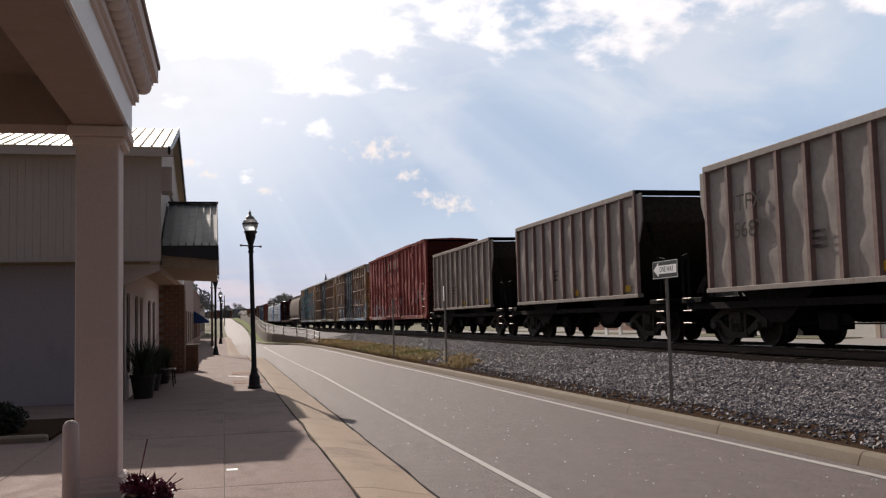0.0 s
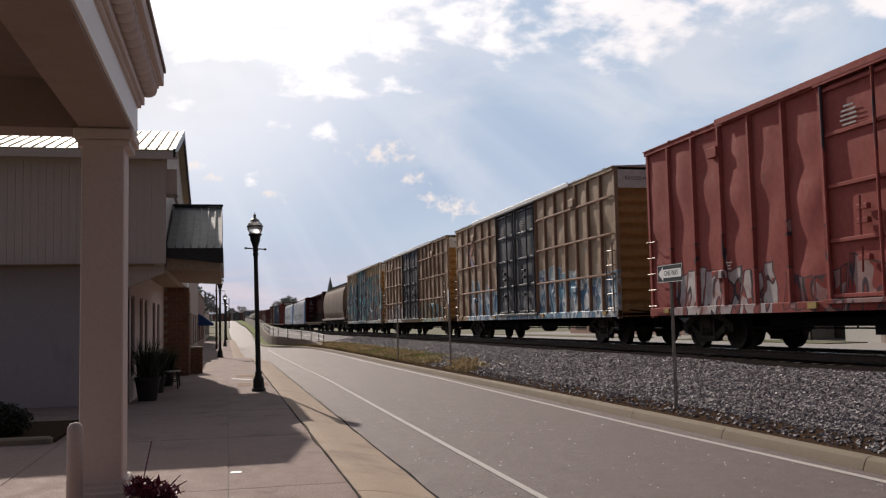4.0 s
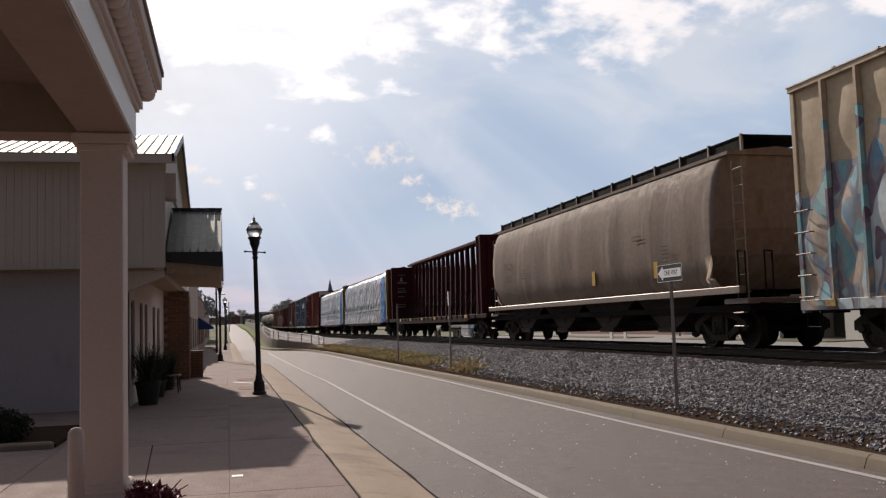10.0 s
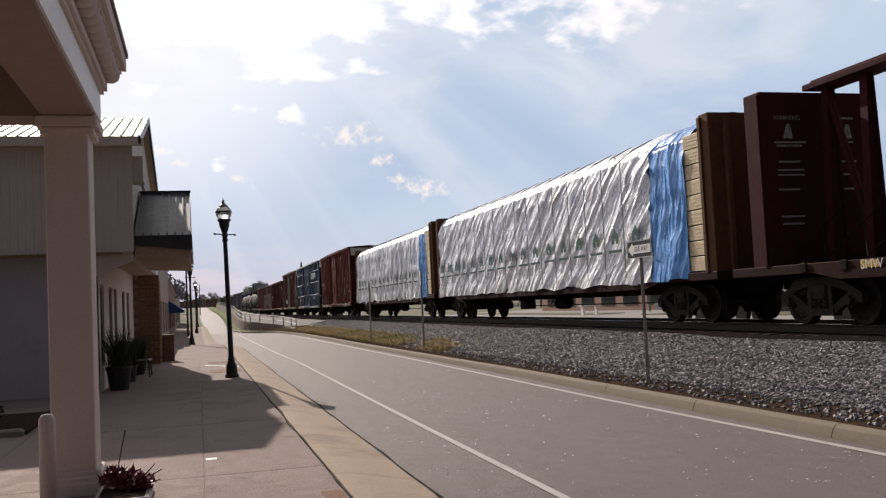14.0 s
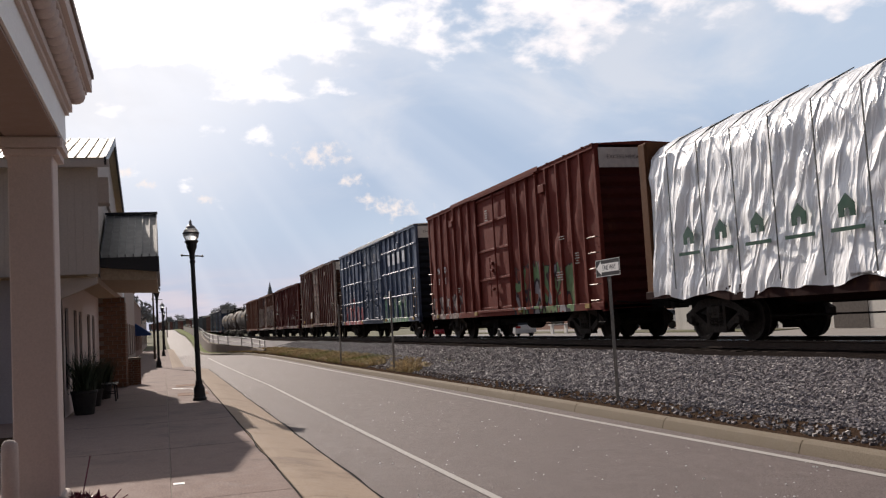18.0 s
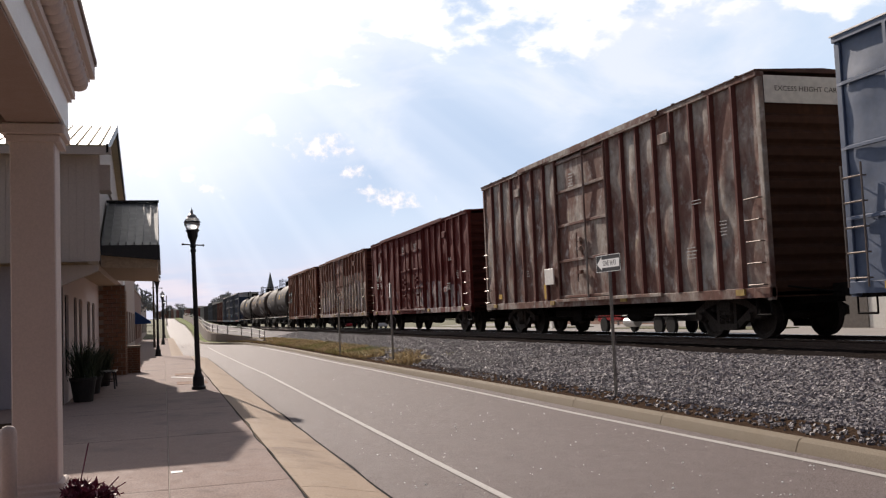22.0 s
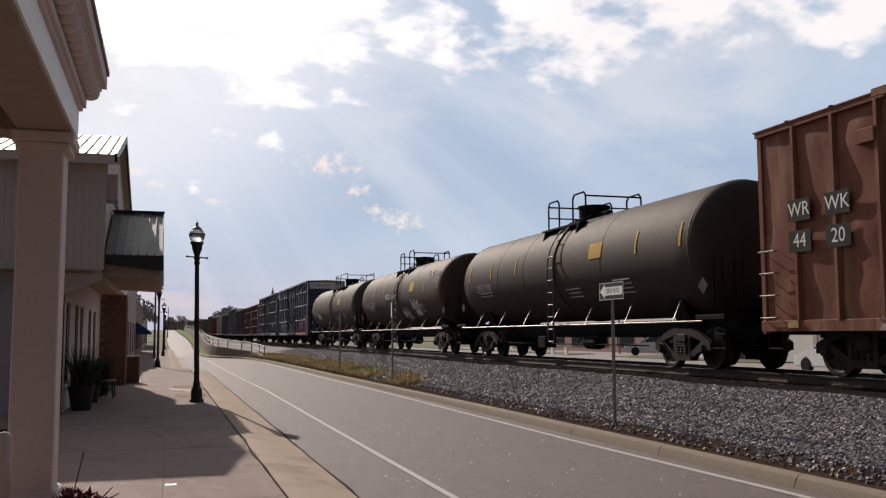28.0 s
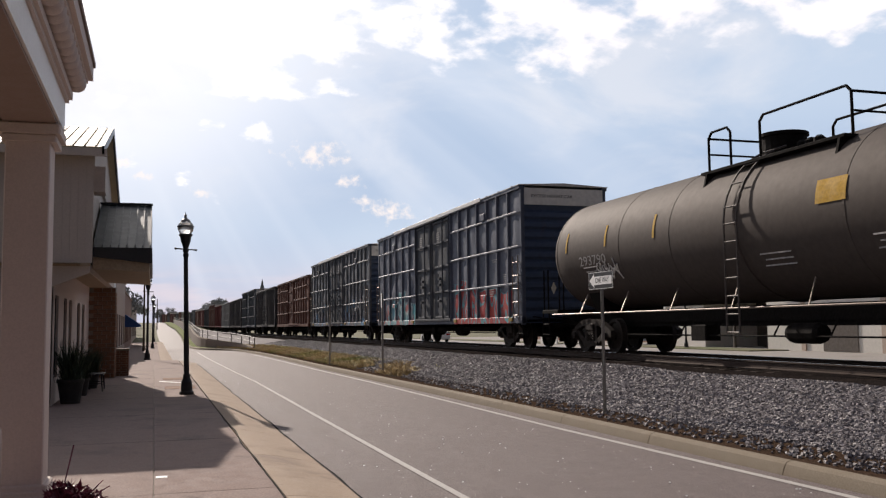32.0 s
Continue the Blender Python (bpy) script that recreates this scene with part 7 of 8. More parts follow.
    gry = paint("grey_grid_paint_red", (0.085, 0.095, 0.125), 0.10, [(-8.9, -2.8, 0.2, 2.3, ((0.42, 0.04, 0.035), (0.46, 0.06, 0.045), (0.36, 0.035, 0.03)), 1.1, (0.10, 0.34, 0.38)), (2.6, 8.8, 0.2, 2.3, ((0.08, 0.32, 0.35), (0.34, 0.10, 0.10), (0.18, 0.40, 0.41), (0.10, 0.24, 0.30)), 1.1, (0.38, 0.46, 0.47))], spec=0.25, rough=0.6)
    gry2 = paint("grey_grid_paint_blue", (0.095, 0.10, 0.11), 0.10, [(-8.6, 8.6, 0.5, 1.6, ((0.10, 0.11, 0.12), (0.10, 0.22, 0.36), (0.26, 0.22, 0.24)), 1.3)], spec=0.25, rough=0.6)
    boxcar(400.6, 420.1, gry, paint("grey_door_paint", (0.075, 0.08, 0.09), 0.1), navyd, 5.12, "grid", 2, 7, 6, "tall dark grey boxcar with red and teal graffiti", True, 12)
    boxcar(422.2, 441.3, gry2, paint("grey_door_paint_dull", (0.07, 0.075, 0.085), 0.1), navyd, 5.12, "grid", 2, 7, 6, "tall dark grey boxcar with blue-scrawled sill", True, 13)
    # the rest of the train, far up the line
    tones = [paint("far_brown_paint", (0.12, 0.055, 0.042), 0.25, pale=(0.18, 0.12, 0.10)), paint("far_dark_paint", (0.07, 0.065, 0.065), 0.2), paint("far_red_paint", (0.12, 0.035, 0.03), 0.2), paint("far_grey_paint", (0.24, 0.23, 0.22), 0.2), paint("far_slate_paint", (0.08, 0.09, 0.10), 0.2)]
    c = 442.8
    order = [0, 1, 4, 1, 3, 2, 0, 1, 2, 0, 4, 1, 2, 3, 0, 1, 0, 2, 1, 0, 2, 1]
    names = ["brown", "black", "dark red", "pale grey", "slate grey"]
    for k, q in enumerate(order):
        Lc = 16.4 if k % 3 else 18.2
        m = tones[q]
        boxcar(c, c + Lc, m, m, tones[1], 4.6 if k % 4 != 2 else 5.1, "ribs" if k % 2 else "grid", 1 + k % 2, 6, 6, f"distant {names[q]} boxcar far up the line", k % 4 == 2, 20 + k, lod=1 if k < 8 else 2)
        c += Lc + 2.0


build_train()

# ---- plants ----
M_LEAF = material("dark_leaf", (0.026, 0.042, 0.017), 0.6, grain=(6, 0.4))
M_BUSH = material("shrub_leaf", (0.02, 0.028, 0.014), 0.7, grain=(6, 0.4))
M_PURPLE = material("purple_leaf", (0.16, 0.02, 0.045), 0.5, grain=(8, 0.4))
# leaf colour paled to grey: the distance haze is painted into it
M_HAZELEAF = material("haze_pale_leaf", (0.27, 0.275, 0.27), 0.8, grain=(1, 0.4))
M_BARK = material("bark", (0.10, 0.075, 0.055), 0.9, grain=(12, 0.4))
M_TERRA = material("dark_planter", (0.014, 0.013, 0.012), 0.6, grain=(20, 0.2))


def leaves(name, mat, parent, blobs, n, size, seed, long=1.6):
    """Many small leaves scattered through a few ragged lumps: blobs of (x, y, z, rx, ry, rz)."""
    rng = np.random.default_rng(seed)
    bl = np.array(blobs)[rng.integers(len(blobs), size=n)]

    def unit(v):
        return v / np.linalg.norm(v, axis=1)[:, None]
    d = unit(rng.normal(size=(n, 3)))
    r = rng.random(n) ** 0.45 * (0.8 + 0.35 * rng.random(n))
    c = bl[:, :3] + d * r[:, None] * bl[:, 3:]
    u = unit(rng.normal(size=(n, 3)))
    w = unit(np.cross(u, rng.normal(size=(n, 3))))
    s = (size * rng.uniform(0.6, 1.3, n))[:, None]
    up = np.cross(u, w) * s * 0.12
    verts = np.stack([c - u * s * long / 2, c + w * s * 0.35 + up, c + u * s * long / 2, c - w * s * 0.35 + up], 1).reshape(-1, 3)
    faces = np.arange(4 * n).reshape(-1, 4).tolist()
    me = bpy.data.meshes.new(name)
    me.from_pydata(verts.tolist(), [], faces)
    me.materials.append(mat)
    o = new(name, me)
    o.parent = parent
    return o


def blades(name, mat, parent, spots, h, w, seed, lean=0.35):
    """Upright grass-like blades: spots of (x, y, z)."""
    rng = np.random.default_rng(seed)
    verts, faces = [], []
    for i, (x, y, z) in enumerate(spots):
        a = rng.random() * 6.28
        hh = h * rng.uniform(0.5, 1.2)
        dx, dy = math.cos(a) * w / 2, math.sin(a) * w / 2
        lx, ly = rng.normal(size=2) * lean * hh
        k = len(verts)
        verts += [(x - dx, y - dy, z), (x + dx, y + dy, z), (x + dx * 0.7 + lx * 0.4, y + dy * 0.7 + ly * 0.4, z + hh * 0.6), (x - dx * 0.7 + lx * 0.4, y - dy * 0.7 + ly * 0.4, z + hh * 0.6), (x + lx, y + ly, z + hh)]
        faces += [(k, k + 1, k + 2, k + 3), (k + 3, k + 2, k + 4)]
    me = bpy.data.meshes.new(name)
    me.from_pydata(verts, [], faces)
    me.materials.append(mat)
    o = new(name, me)
    if parent:
        o.parent = parent
    return o


def build_near_plants():
    bush = tagged(empty("round_shrub", (-3.38, 15.2, 0)), "clipped round dark green shrub in a kerbed bed", "shrub")
    leaves("foliage", M_BUSH, bush, [(0, 0, 0.27, 0.46, 0.46, 0.27), (-0.12, 0.1, 0.30, 0.38, 0.38, 0.24), (0.14, -0.05, 0.25, 0.36, 0.36, 0.24)], 6000, 0.05, 3)
    bm = B()
    add_lathe(bm, [(0.03, 0.0), (0.025, 0.3)], 8)
    part("stem", bm, M_BARK, bush)
    root = tagged(empty("bed_kerb", (-5.2, 15.0, 0)), "low concrete kerb round the planting bed", "kerb")
    for k in range(4):
        bm = B()
        add_cbox(bm, -1.6 + 1.1 * k, -0.85, 0.0, -0.52 + 1.1 * k, -0.67, 0.10, 0.03)
        part("curb_stone", bm, M_CURB, root)
    box_part("soil", (-1.6, -0.67, 0.0), (2.8, 2.2, 0.05), M_DIRT, root)
    # low planter at the column's foot with purple foliage
    root = tagged(empty("column_planter", (-0.60, 8.72, 0)), "low cream planter at the column foot", "planter")
    bm = B()
    add_cbox(bm, -0.30, -0.45, 0.0, 0.16, 0.30, 0.08, 0.015)
    part("trough", bm, M_CREAM, root)
    box_part("soil", (-0.26, -0.41, 0.08), (0.12, 0.26, 0.086), M_DIRT, root)
    pl = tagged(empty("purple_plant", (-0.64, 8.72, 0.086)), "purple-red leafy plant in the low planter", "plant")
    leaves("foliage", M_PURPLE, pl, [(-0.05, 0, 0.09, 0.2, 0.2, 0.09), (0.1, -0.08, 0.06, 0.15, 0.14, 0.07), (-0.12, 0.1, 0.10, 0.14, 0.14, 0.09)], 420, 0.05, 5, 2.2)
    bm = B()
    rng = random.Random(2)
    for k in range(14):
        a = rng.random() * 6.28
        r = rng.uniform(0.08, 0.3)
        add_bar(bm, (0.04 * math.cos(a), 0.04 * math.sin(a), 0), (r * math.cos(a), r * math.sin(a), rng.uniform(0.06, 0.22)), 0.005, 5)
    add_bar(bm, (-0.12, 0.02, 0.0), (-0.02, 0.1, 0.5), 0.006, 5)
    part("stalk", bm, M_PURPLE, pl)
    # potted grasses by the shop front
    for x, y, s, seed in ((-1.72, 21.75, 1.0, 1), (-1.70, 24.2, 0.8, 2), (-1.62, 27.0, 0.8, 3)):
        pot = tagged(empty("plant_pot", (x, y, 0)), "dark round planter with tall spiky grass", "potted plant", group="pots along the shop front")
        bm = B()
        add_lathe(bm, [(0.20 * s, 0.0), (0.27 * s, 0.45 * s), (0.29 * s, 0.47 * s), (0.29 * s, 0.52 * s), (0.25 * s, 0.52 * s), (0.24 * s, 0.46 * s), (0.0, 0.45 * s)], 20)
        part("pot", bm, M_TERRA, pot)
        rng = np.random.default_rng(seed)
        sp = [(rng.normal() * 0.10 * s, rng.normal() * 0.10 * s, 0.45 * s) for _ in range(320)]
        blades("grass", M_LEAF, pot, sp, 0.85 * s, 0.022, seed, 0.34)
    bench = tagged(empty("bench", (-1.45, 26.0, 0)), "small dark metal bench beside the pots", "bench")
    bm = B()
    for k in range(4):
        add_box(bm, -0.2 + 0.11 * k, -0.6, 0.42, -0.11 + 0.11 * k, 0.6, 0.45)
    part("seat", bm, M_BLACK, bench)
    for y in (-0.5, 0.5):
        bm = B()
        add_bar(bm, (-0.18, y, 0), (-0.15, y, 0.43), 0.02, 6)
        add_bar(bm, (0.2, y, 0), (0.17, y, 0.43), 0.02, 6)
        add_bar(bm, (-0.18, y, 0.2), (0.2, y, 0.2), 0.015, 6)
        part("leg", bm, M_BLACK, bench)
    # brick planter by the pier
    root = tagged(empty("brick_planter", (-1.08, 33.8, 0)), "square red-brown brick planter", "planter")
    bm = B()
    add_box(bm, -0.22, -0.22, 0.0, 0.22, 0.22, 0.86)
    part("core", bm, M_MORTAR, root)
    first = None
    for r in range(11):
        for side in range(4):
            for k in range(2):
                off = -0.115 + 0.23 * k + (0.03 if r % 2 else -0.03)
                loc = [(off, -0.235, 0), (0.235, off, 0), (off, 0.235, 0), (-0.235, off, 0)][side]
                if first is None:
                    bm = B()
                    add_cbox(bm, -0.105, -0.03, 0.0, 0.105, 0.03, 0.065, 0.006)
                    first = part("brick", bm, M_BRICK, root)
                    first.location = (loc[0], loc[1], 0.004)
                else:
                    share("brick", first, root, (loc[0], loc[1], 0.004 + 0.078 * r), (0, 0, math.pi / 2 * side))
    bm = B()
    add_cbox(bm, -0.29, -0.29, 0.86, 0.29, 0.29, 0.93, 0.015)
    part("coping", bm, M_CURB, root)


build_near_plants()


def build_pier_bricks():
    """Courses of rough stone on the pier of the corner building, seen from the near side."""
    first = None
    z = 0.02
    r = 0
    while z < 2.9:
        x = -2.05 + (0.0 if r % 2 else 0.14)
        while x < -1.26:
            w = min(0.27, -1.225 - x)
            if w > 0.08:
                if first is None:
                    bm = B()
                    add_cbox(bm, 0.0, 0.0, 0.0, 1.0, 0.04, 0.125, 0.012)
                    first = part("stone", bm, M_BRICK, corner)
                    o = first
                else:
                    o = share("stone", first, corner)
                o.location, o.scale = (x + 5, 32.365 - 25, z), (w - 0.014, 1, 1)
            x += 0.284
        z += 0.14
        r += 1
    for rr in range(20):
        for k in range(3):
            o = share("stone", first, corner, (-1.21 + 5, 32.42 - 25 + 0.27 * k, 0.02 + 0.14 * rr), (0, 0, math.pi / 2), (0.25, 1, 1))


build_pier_bricks()


# ---- further shops up the street ----
M_SHOP = material("shop_stucco", (0.42, 0.33, 0.27), 0.85, grain=(10, 0.08), stain=[(0.5, (0.34, 0.26, 0.21), 0.3, 0.5)])
M_SHOP2 = material("shop_brick_far", (0.26, 0.15, 0.11), 0.85, grain=(18, 0.25))
M_CANVAS = material("blue_canvas", (0.02, 0.07, 0.22), 0.8, grain=(8, 0.1))
M_SIGNBOARD = material("white_signboard", (0.70, 0.69, 0.66), 0.6, grain=(6, 0.05))


def shop(name, label, x, y0, y1, h, mat, bays, parapet=0.25):
    root = tagged(empty(name, (x - 4, (y0 + y1) / 2, rise(y0))), label, "shop")
    cx, cy = 4.0, -(y1 - y0) / 2
    L = y1 - y0
    wins = []
    for k in range(bays):
        a = cy + L * (k + 0.2) / bays
        wins.append((a, a + L * 0.6 / bays))
    edges = [cy] + [v for w in wins for v in w] + [cy + L]
    for a, b in zip(edges[0::2], edges[1::2]):
        box_part("pier", (cx - 0.3, a, -0.3), (cx, b, 2.5), mat, root)
    for a, b in wins:
        box_part("stall_riser", (cx - 0.3, a, -0.3), (cx, b, 0.5), mat, root)
    box_part("upper_wall", (cx - 0.3, cy, 2.5), (cx, cy + L, h), mat, root)
    box_part("side_wall", (-4, cy, -0.3), (cx - 0.302, cy + 0.3, h), mat, root)
    box_part("side_wall", (-4, cy + L - 0.3, -0.3), (cx - 0.302, cy + L, h), mat, root)
    box_part("roof", (-4, cy + 0.3, h - 0.5), (cx - 0.3, cy + L - 0.3, h - 0.4), M_ASPHALT, root)
    box_part("coping", (cx - 0.38, cy - 0.06, h), (cx + 0.08, cy + L + 0.06, h + 0.1), M_FASCIA, root)
    for a, b in wins:
        w = part("window", _frame(cx - 0.2, a, 0.5, cx - 0.1, b, 2.5, 0.07), M_BLACK, root)
        part("pane", _box(cx - 0.16, a + 0.07, 0.57, cx - 0.15, b - 0.07, 2.43), M_WINDOW, w)
    return root


s1 = shop("shop", "low tan shop with a white signboard", -2.2, 33.4, 55.5, 3.7, M_SHOP2, 5)
bm = B()
add_cbox(bm, 4.0, 7.0, 2.75, 4.12, 10.5, 4.3, 0.02)
part("signboard", bm, M_SIGNBOARD, s1, "blank-looking white signboard")
s2 = shop("shop", "beige stucco shop with stepped parapet", -2.1, 56.0, 73.0, 4.9, M_SHOP, 4)
s3 = shop("shop", "brick shop with a blue canvas awning", -2.2, 73.5, 98.0, 4.4, M_SHOP2, 5)
bm = B()
add_prism(bm, [(4.0, 2.75), (5.15, 1.95), (5.15, 1.75), (4.0, 1.75)], "y", -9.0, -3.0)
part("awning", bm, M_CANVAS, s3, "blue canvas awning")
shop("shop", "distant tan shop further up the street", -2.6, 110, 150, 4.2, M_SHOP, 5)


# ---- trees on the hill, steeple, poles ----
def tree(x, y, z, h, seed, mat=M_HAZELEAF, spread=0.42):
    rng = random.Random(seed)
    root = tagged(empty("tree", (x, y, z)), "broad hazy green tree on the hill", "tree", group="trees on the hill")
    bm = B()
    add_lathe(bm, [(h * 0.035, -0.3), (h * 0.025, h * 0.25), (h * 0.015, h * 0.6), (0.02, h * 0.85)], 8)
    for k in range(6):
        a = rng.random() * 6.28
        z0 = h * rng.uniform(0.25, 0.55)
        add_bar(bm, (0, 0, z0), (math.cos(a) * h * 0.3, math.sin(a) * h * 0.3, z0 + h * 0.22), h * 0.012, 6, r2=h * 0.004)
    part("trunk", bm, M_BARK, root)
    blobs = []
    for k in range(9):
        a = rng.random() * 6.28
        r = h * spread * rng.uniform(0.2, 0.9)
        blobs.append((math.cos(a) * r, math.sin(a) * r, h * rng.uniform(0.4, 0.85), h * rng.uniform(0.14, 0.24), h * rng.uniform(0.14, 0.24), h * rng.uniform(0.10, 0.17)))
    # with the default mat, the hazy look is in the leaf colour
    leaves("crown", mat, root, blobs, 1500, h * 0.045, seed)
    return root


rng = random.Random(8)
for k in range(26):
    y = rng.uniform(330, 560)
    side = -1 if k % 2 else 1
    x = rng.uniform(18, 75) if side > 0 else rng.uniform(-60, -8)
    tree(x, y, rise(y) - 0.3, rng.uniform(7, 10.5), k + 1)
for x, y, h in ((-5.0, 118, 7.5), (-7.5, 150, 9.0), (-5.5, 176, 8.0), (-9, 205, 10), (-6, 240, 9)):
    tree(x, y, rise(y) - 0.2, h, int(y))
for x, y, h in ((23, 400, 15), (29, 410, 14), (8, 470, 12), (2, 500, 12)):
    tree(x, y, rise(y), h - 4, int(y) + int(x))


def build_steeple():
    root = tagged(empty("church_steeple", (33.0, 300, rise(300))), "slender grey church steeple beyond the train", "church")
    box_part("tower", (-1.7, -1.7, -0.5), (1.7, 1.7, 7.2), M_SIGNBOARD, root)
    bm = B()
    add_lathe(bm, [(1.5, 7.2), (1.35, 8.0), (0.0, 14.3)], 8)
    part("spire", bm, M_GALV, root, "grey pointed spire")
    box_part("nave", (1.7, -4, -0.5), (16, 4, 5), M_SHOP2, root)
    part("nave_roof", _prism([(-4.4, 5), (0, 7.2), (4.4, 5)], "x", 1.7, 16.2), M_ASPHALT, root)


build_steeple()


def pole(x, y, h, label, r=0.12, arm=True):
    root = tagged(empty("utility_pole", (x, y, rise(y) if x < 15 else 0.0)), label, "utility pole")
    bm = B()
    add_lathe(bm, [(r * 1.2, -0.2), (r * 0.8, h)], 8)
    part("shaft", bm, M_BARK, root)
    if not arm:
        return
    bm = B()
    add_box(bm, -0.7, -0.06, h - 0.7, 0.7, 0.06, h - 0.58)
    part("cross_arm", bm, M_BARK, root)


pole(-0.70, 70, 5.2, "slim weathered pole behind the lamps", 0.07, False)
pole(0.6, 210, 6.5, "slim pole beside the climbing street", 0.1, False)

# ---- verge grass ----
def build_verge_grass():
    rng = np.random.default_rng(12)
    spots = []
    for k in range(21000):
        y = 27.5 + 47 * rng.random() ** 0.8
        x = 7.05 + kerb_shift(y) + 0.12 + 1.75 * rng.random() ** 1.4
        if noise.noise(Vector((x * 0.9, y * 0.35, 2.0))) > -0.18 - 0.6 * smooth((y - 31) / 14):
            zz = 0.04 + 0.11 * max(0, x - 7.1 - kerb_shift(y)) + rise(y)
            spots.append((x, y, zz))
    tagged(blades("verge_grass", M_GRASS, None, spots, 0.13, 0.05, 6, 0.9), "dry tan and green grass along the verge", "grass", kind="stuff")
    lawn = material("grass_ground", (0.14, 0.165, 0.055), 0.95, spec=0.05, grain=(5, 0.35), stain=[(0.3, (0.23, 0.18, 0.09), 0.4, 1.0)])
    strip("grass_strip", lambda y: (kerb_back(y) - 0.02, 0.0), lambda y: (max(wall_foot(y) + 0.05, kerb_back(y) + 0.2), 0.06), [y for y in FINE if 72 <= y <= 400], lawn, "green grass strip below the wall", "grass")
    # dead leaves and litter on the bare dirt
    rng = np.random.default_rng(15)
    spots = [(7.1 + 0.5 * rng.random(), 7 + 26 * rng.random(), 0.045) for _ in range(2600)]
    tagged(blades("dirt_litter", material("litter_brown", (0.14, 0.095, 0.06), 0.9, grain=(4, 0.5), spec=0.1), None, spots, 0.012, 0.03, 16, 2.0), "brown leaf litter on the verge dirt", "litter", kind="stuff")


build_verge_grass()


# ---- beyond the railway ----
M_WHITEWALL = material("white_block_wall", (0.60, 0.57, 0.52), 0.85, grain=(8, 0.06), stain=[(0.6, (0.46, 0.43, 0.39), 0.35, 0.5)])
M_BROWNROOF = material("brown_shingle_roof", (0.11, 0.08, 0.06), 0.85, grain=(10, 0.25))
M_DARKBAY = material("dark_timber_door", (0.07, 0.055, 0.045), 0.7, grain=(8, 0.2))


def build_yard():
    root = tagged(empty("warehouse", (40, 33, 0)), "white block warehouse with a brown gable roof", "warehouse")
    bm = B()
    add_box(bm, -5.4, -31, -0.1, -5.1, 13.4, 4.4)
    add_box(bm, -5.1, 13.1, -0.1, 8, 13.4, 4.4)
    part("wall", bm, M_WHITEWALL, root)
    for y in (-26, -20, -14, -8, -2, 4, 10):
        box_part("pilaster", (-5.47, y, -0.1), (-5.4, y + 0.35, 4.4), M_SHOP, root)
    bm = B()
    add_prism(bm, [(-6.0, 4.2), (-6.0, 4.42), (1.5, 7.0), (9, 4.42), (9, 4.2)], "y", -32, 14.2)
    part("roof", bm, M_BROWNROOF, root)
    for y, w in ((-16.5, 2.6), (-5.2, 1.2), (6.0, 2.6)):
        box_part("loading_door", (-5.45, y, 0.0), (-5.41, y + w, 2.6), M_DARKBAY, root)
    low = tagged(empty("annex", (40, 50.5, 0)), "low white annex with dark open bay", "building")
    box_part("wall", (-4.6, 3.6, -0.1), (6, 8.6, 2.9), M_WHITEWALL, low)
    box_part("back_wall", (-0.5, -3.8, -0.1), (6, 3.6, 3.2), M_DARKBAY, low)
    box_part("canopy", (-4.9, -3.8, 2.9), (6, 8.9, 3.1), M_BROWNROOF, low)
    for y in (-3.6, 0.2):
        box_part("post", (-4.7, y, 0), (-4.55, y + 0.15, 2.9), M_DARKBAY, low)
    far = tagged(empty("brick_store", (46, 82, 0)), "long low brown brick store across the yard", "building")
    box_part("wall", (-6, -20, -0.1), (10, 22, 2.6), M_SHOP2, far)
    box_part("fascia", (-6.2, -20.3, 2.6), (10, 22.3, 3.1), M_SIGNBOARD, far)
    for k in range(8):
        box_part("window", (-6.06, -18 + 5 * k, 0.5), (-6.01, -15 + 5 * k, 2.2), M_WINDOW, far)
    # grass islands, bench, fence post, floodlight
    bm = B()
    for a, b in ((44, 62), (70, 118)):
        add_box(bm, 31.6, a, -0.06, 34.2, b, 0.03)
    tagged(part("grass_island", bm, M_GROUND), "thin dry grass strips beside the far street", "grass", kind="structure")
    lot = copy_thing(lamp, pose(32.6, 52.0, 0))
    table = tagged(empty("picnic_bench", (30.6, 69.0, 0.0)), "pale bench standing beside the far street", "bench")
    box_part("top", (-0.8, -0.3, 0.70), (0.8, 0.3, 0.78), M_SIGNBOARD, table)
    for x in (-0.65, 0.55):
        box_part("leg", (x, -0.25, 0), (x + 0.1, 0.25, 0.70), M_SIGNBOARD, table)
    fl = tagged(empty("floodlight_pole", (36.5, 70.0, 0)), "tall slim pole with a floodlight head", "floodlight")
    bm = B()
    add_lathe(bm, [(0.09, 0), (0.06, 7.4)], 8)
    part("pole", bm, M_GALV, fl)
    box_part("head", (-0.3, -0.2, 7.3), (0.3, 0.2, 7.75), M_BLACK, fl)
    for k in range(9):
        tree(44 + 9 * (k % 3) + k * 2.5, 92 + 14 * k, 0, 7 + (k * 37 % 5), 60 + k, M_LEAF)


build_yard()

# ---- vehicles ----
MOVERS = []      # (thing, time it passes, y at that time, speed, x, z)
M_TYRE = material("tyre_rubber", (0.018, 0.018, 0.018), 0.9, grain=(30, 0.2), spec=0.1)
M_RIM = material("alloy_rim", (0.42, 0.42, 0.42), 0.45, 0.6, grain=(20, 0.1))
M_TAIL = material("tail_lamp_red", (0.30, 0.01, 0.01), 0.25, grain=(20, 0.05))
M_HEADLAMP = material("headlamp_clear", (0.7, 0.7, 0.7), 0.15, grain=(20, 0.05))


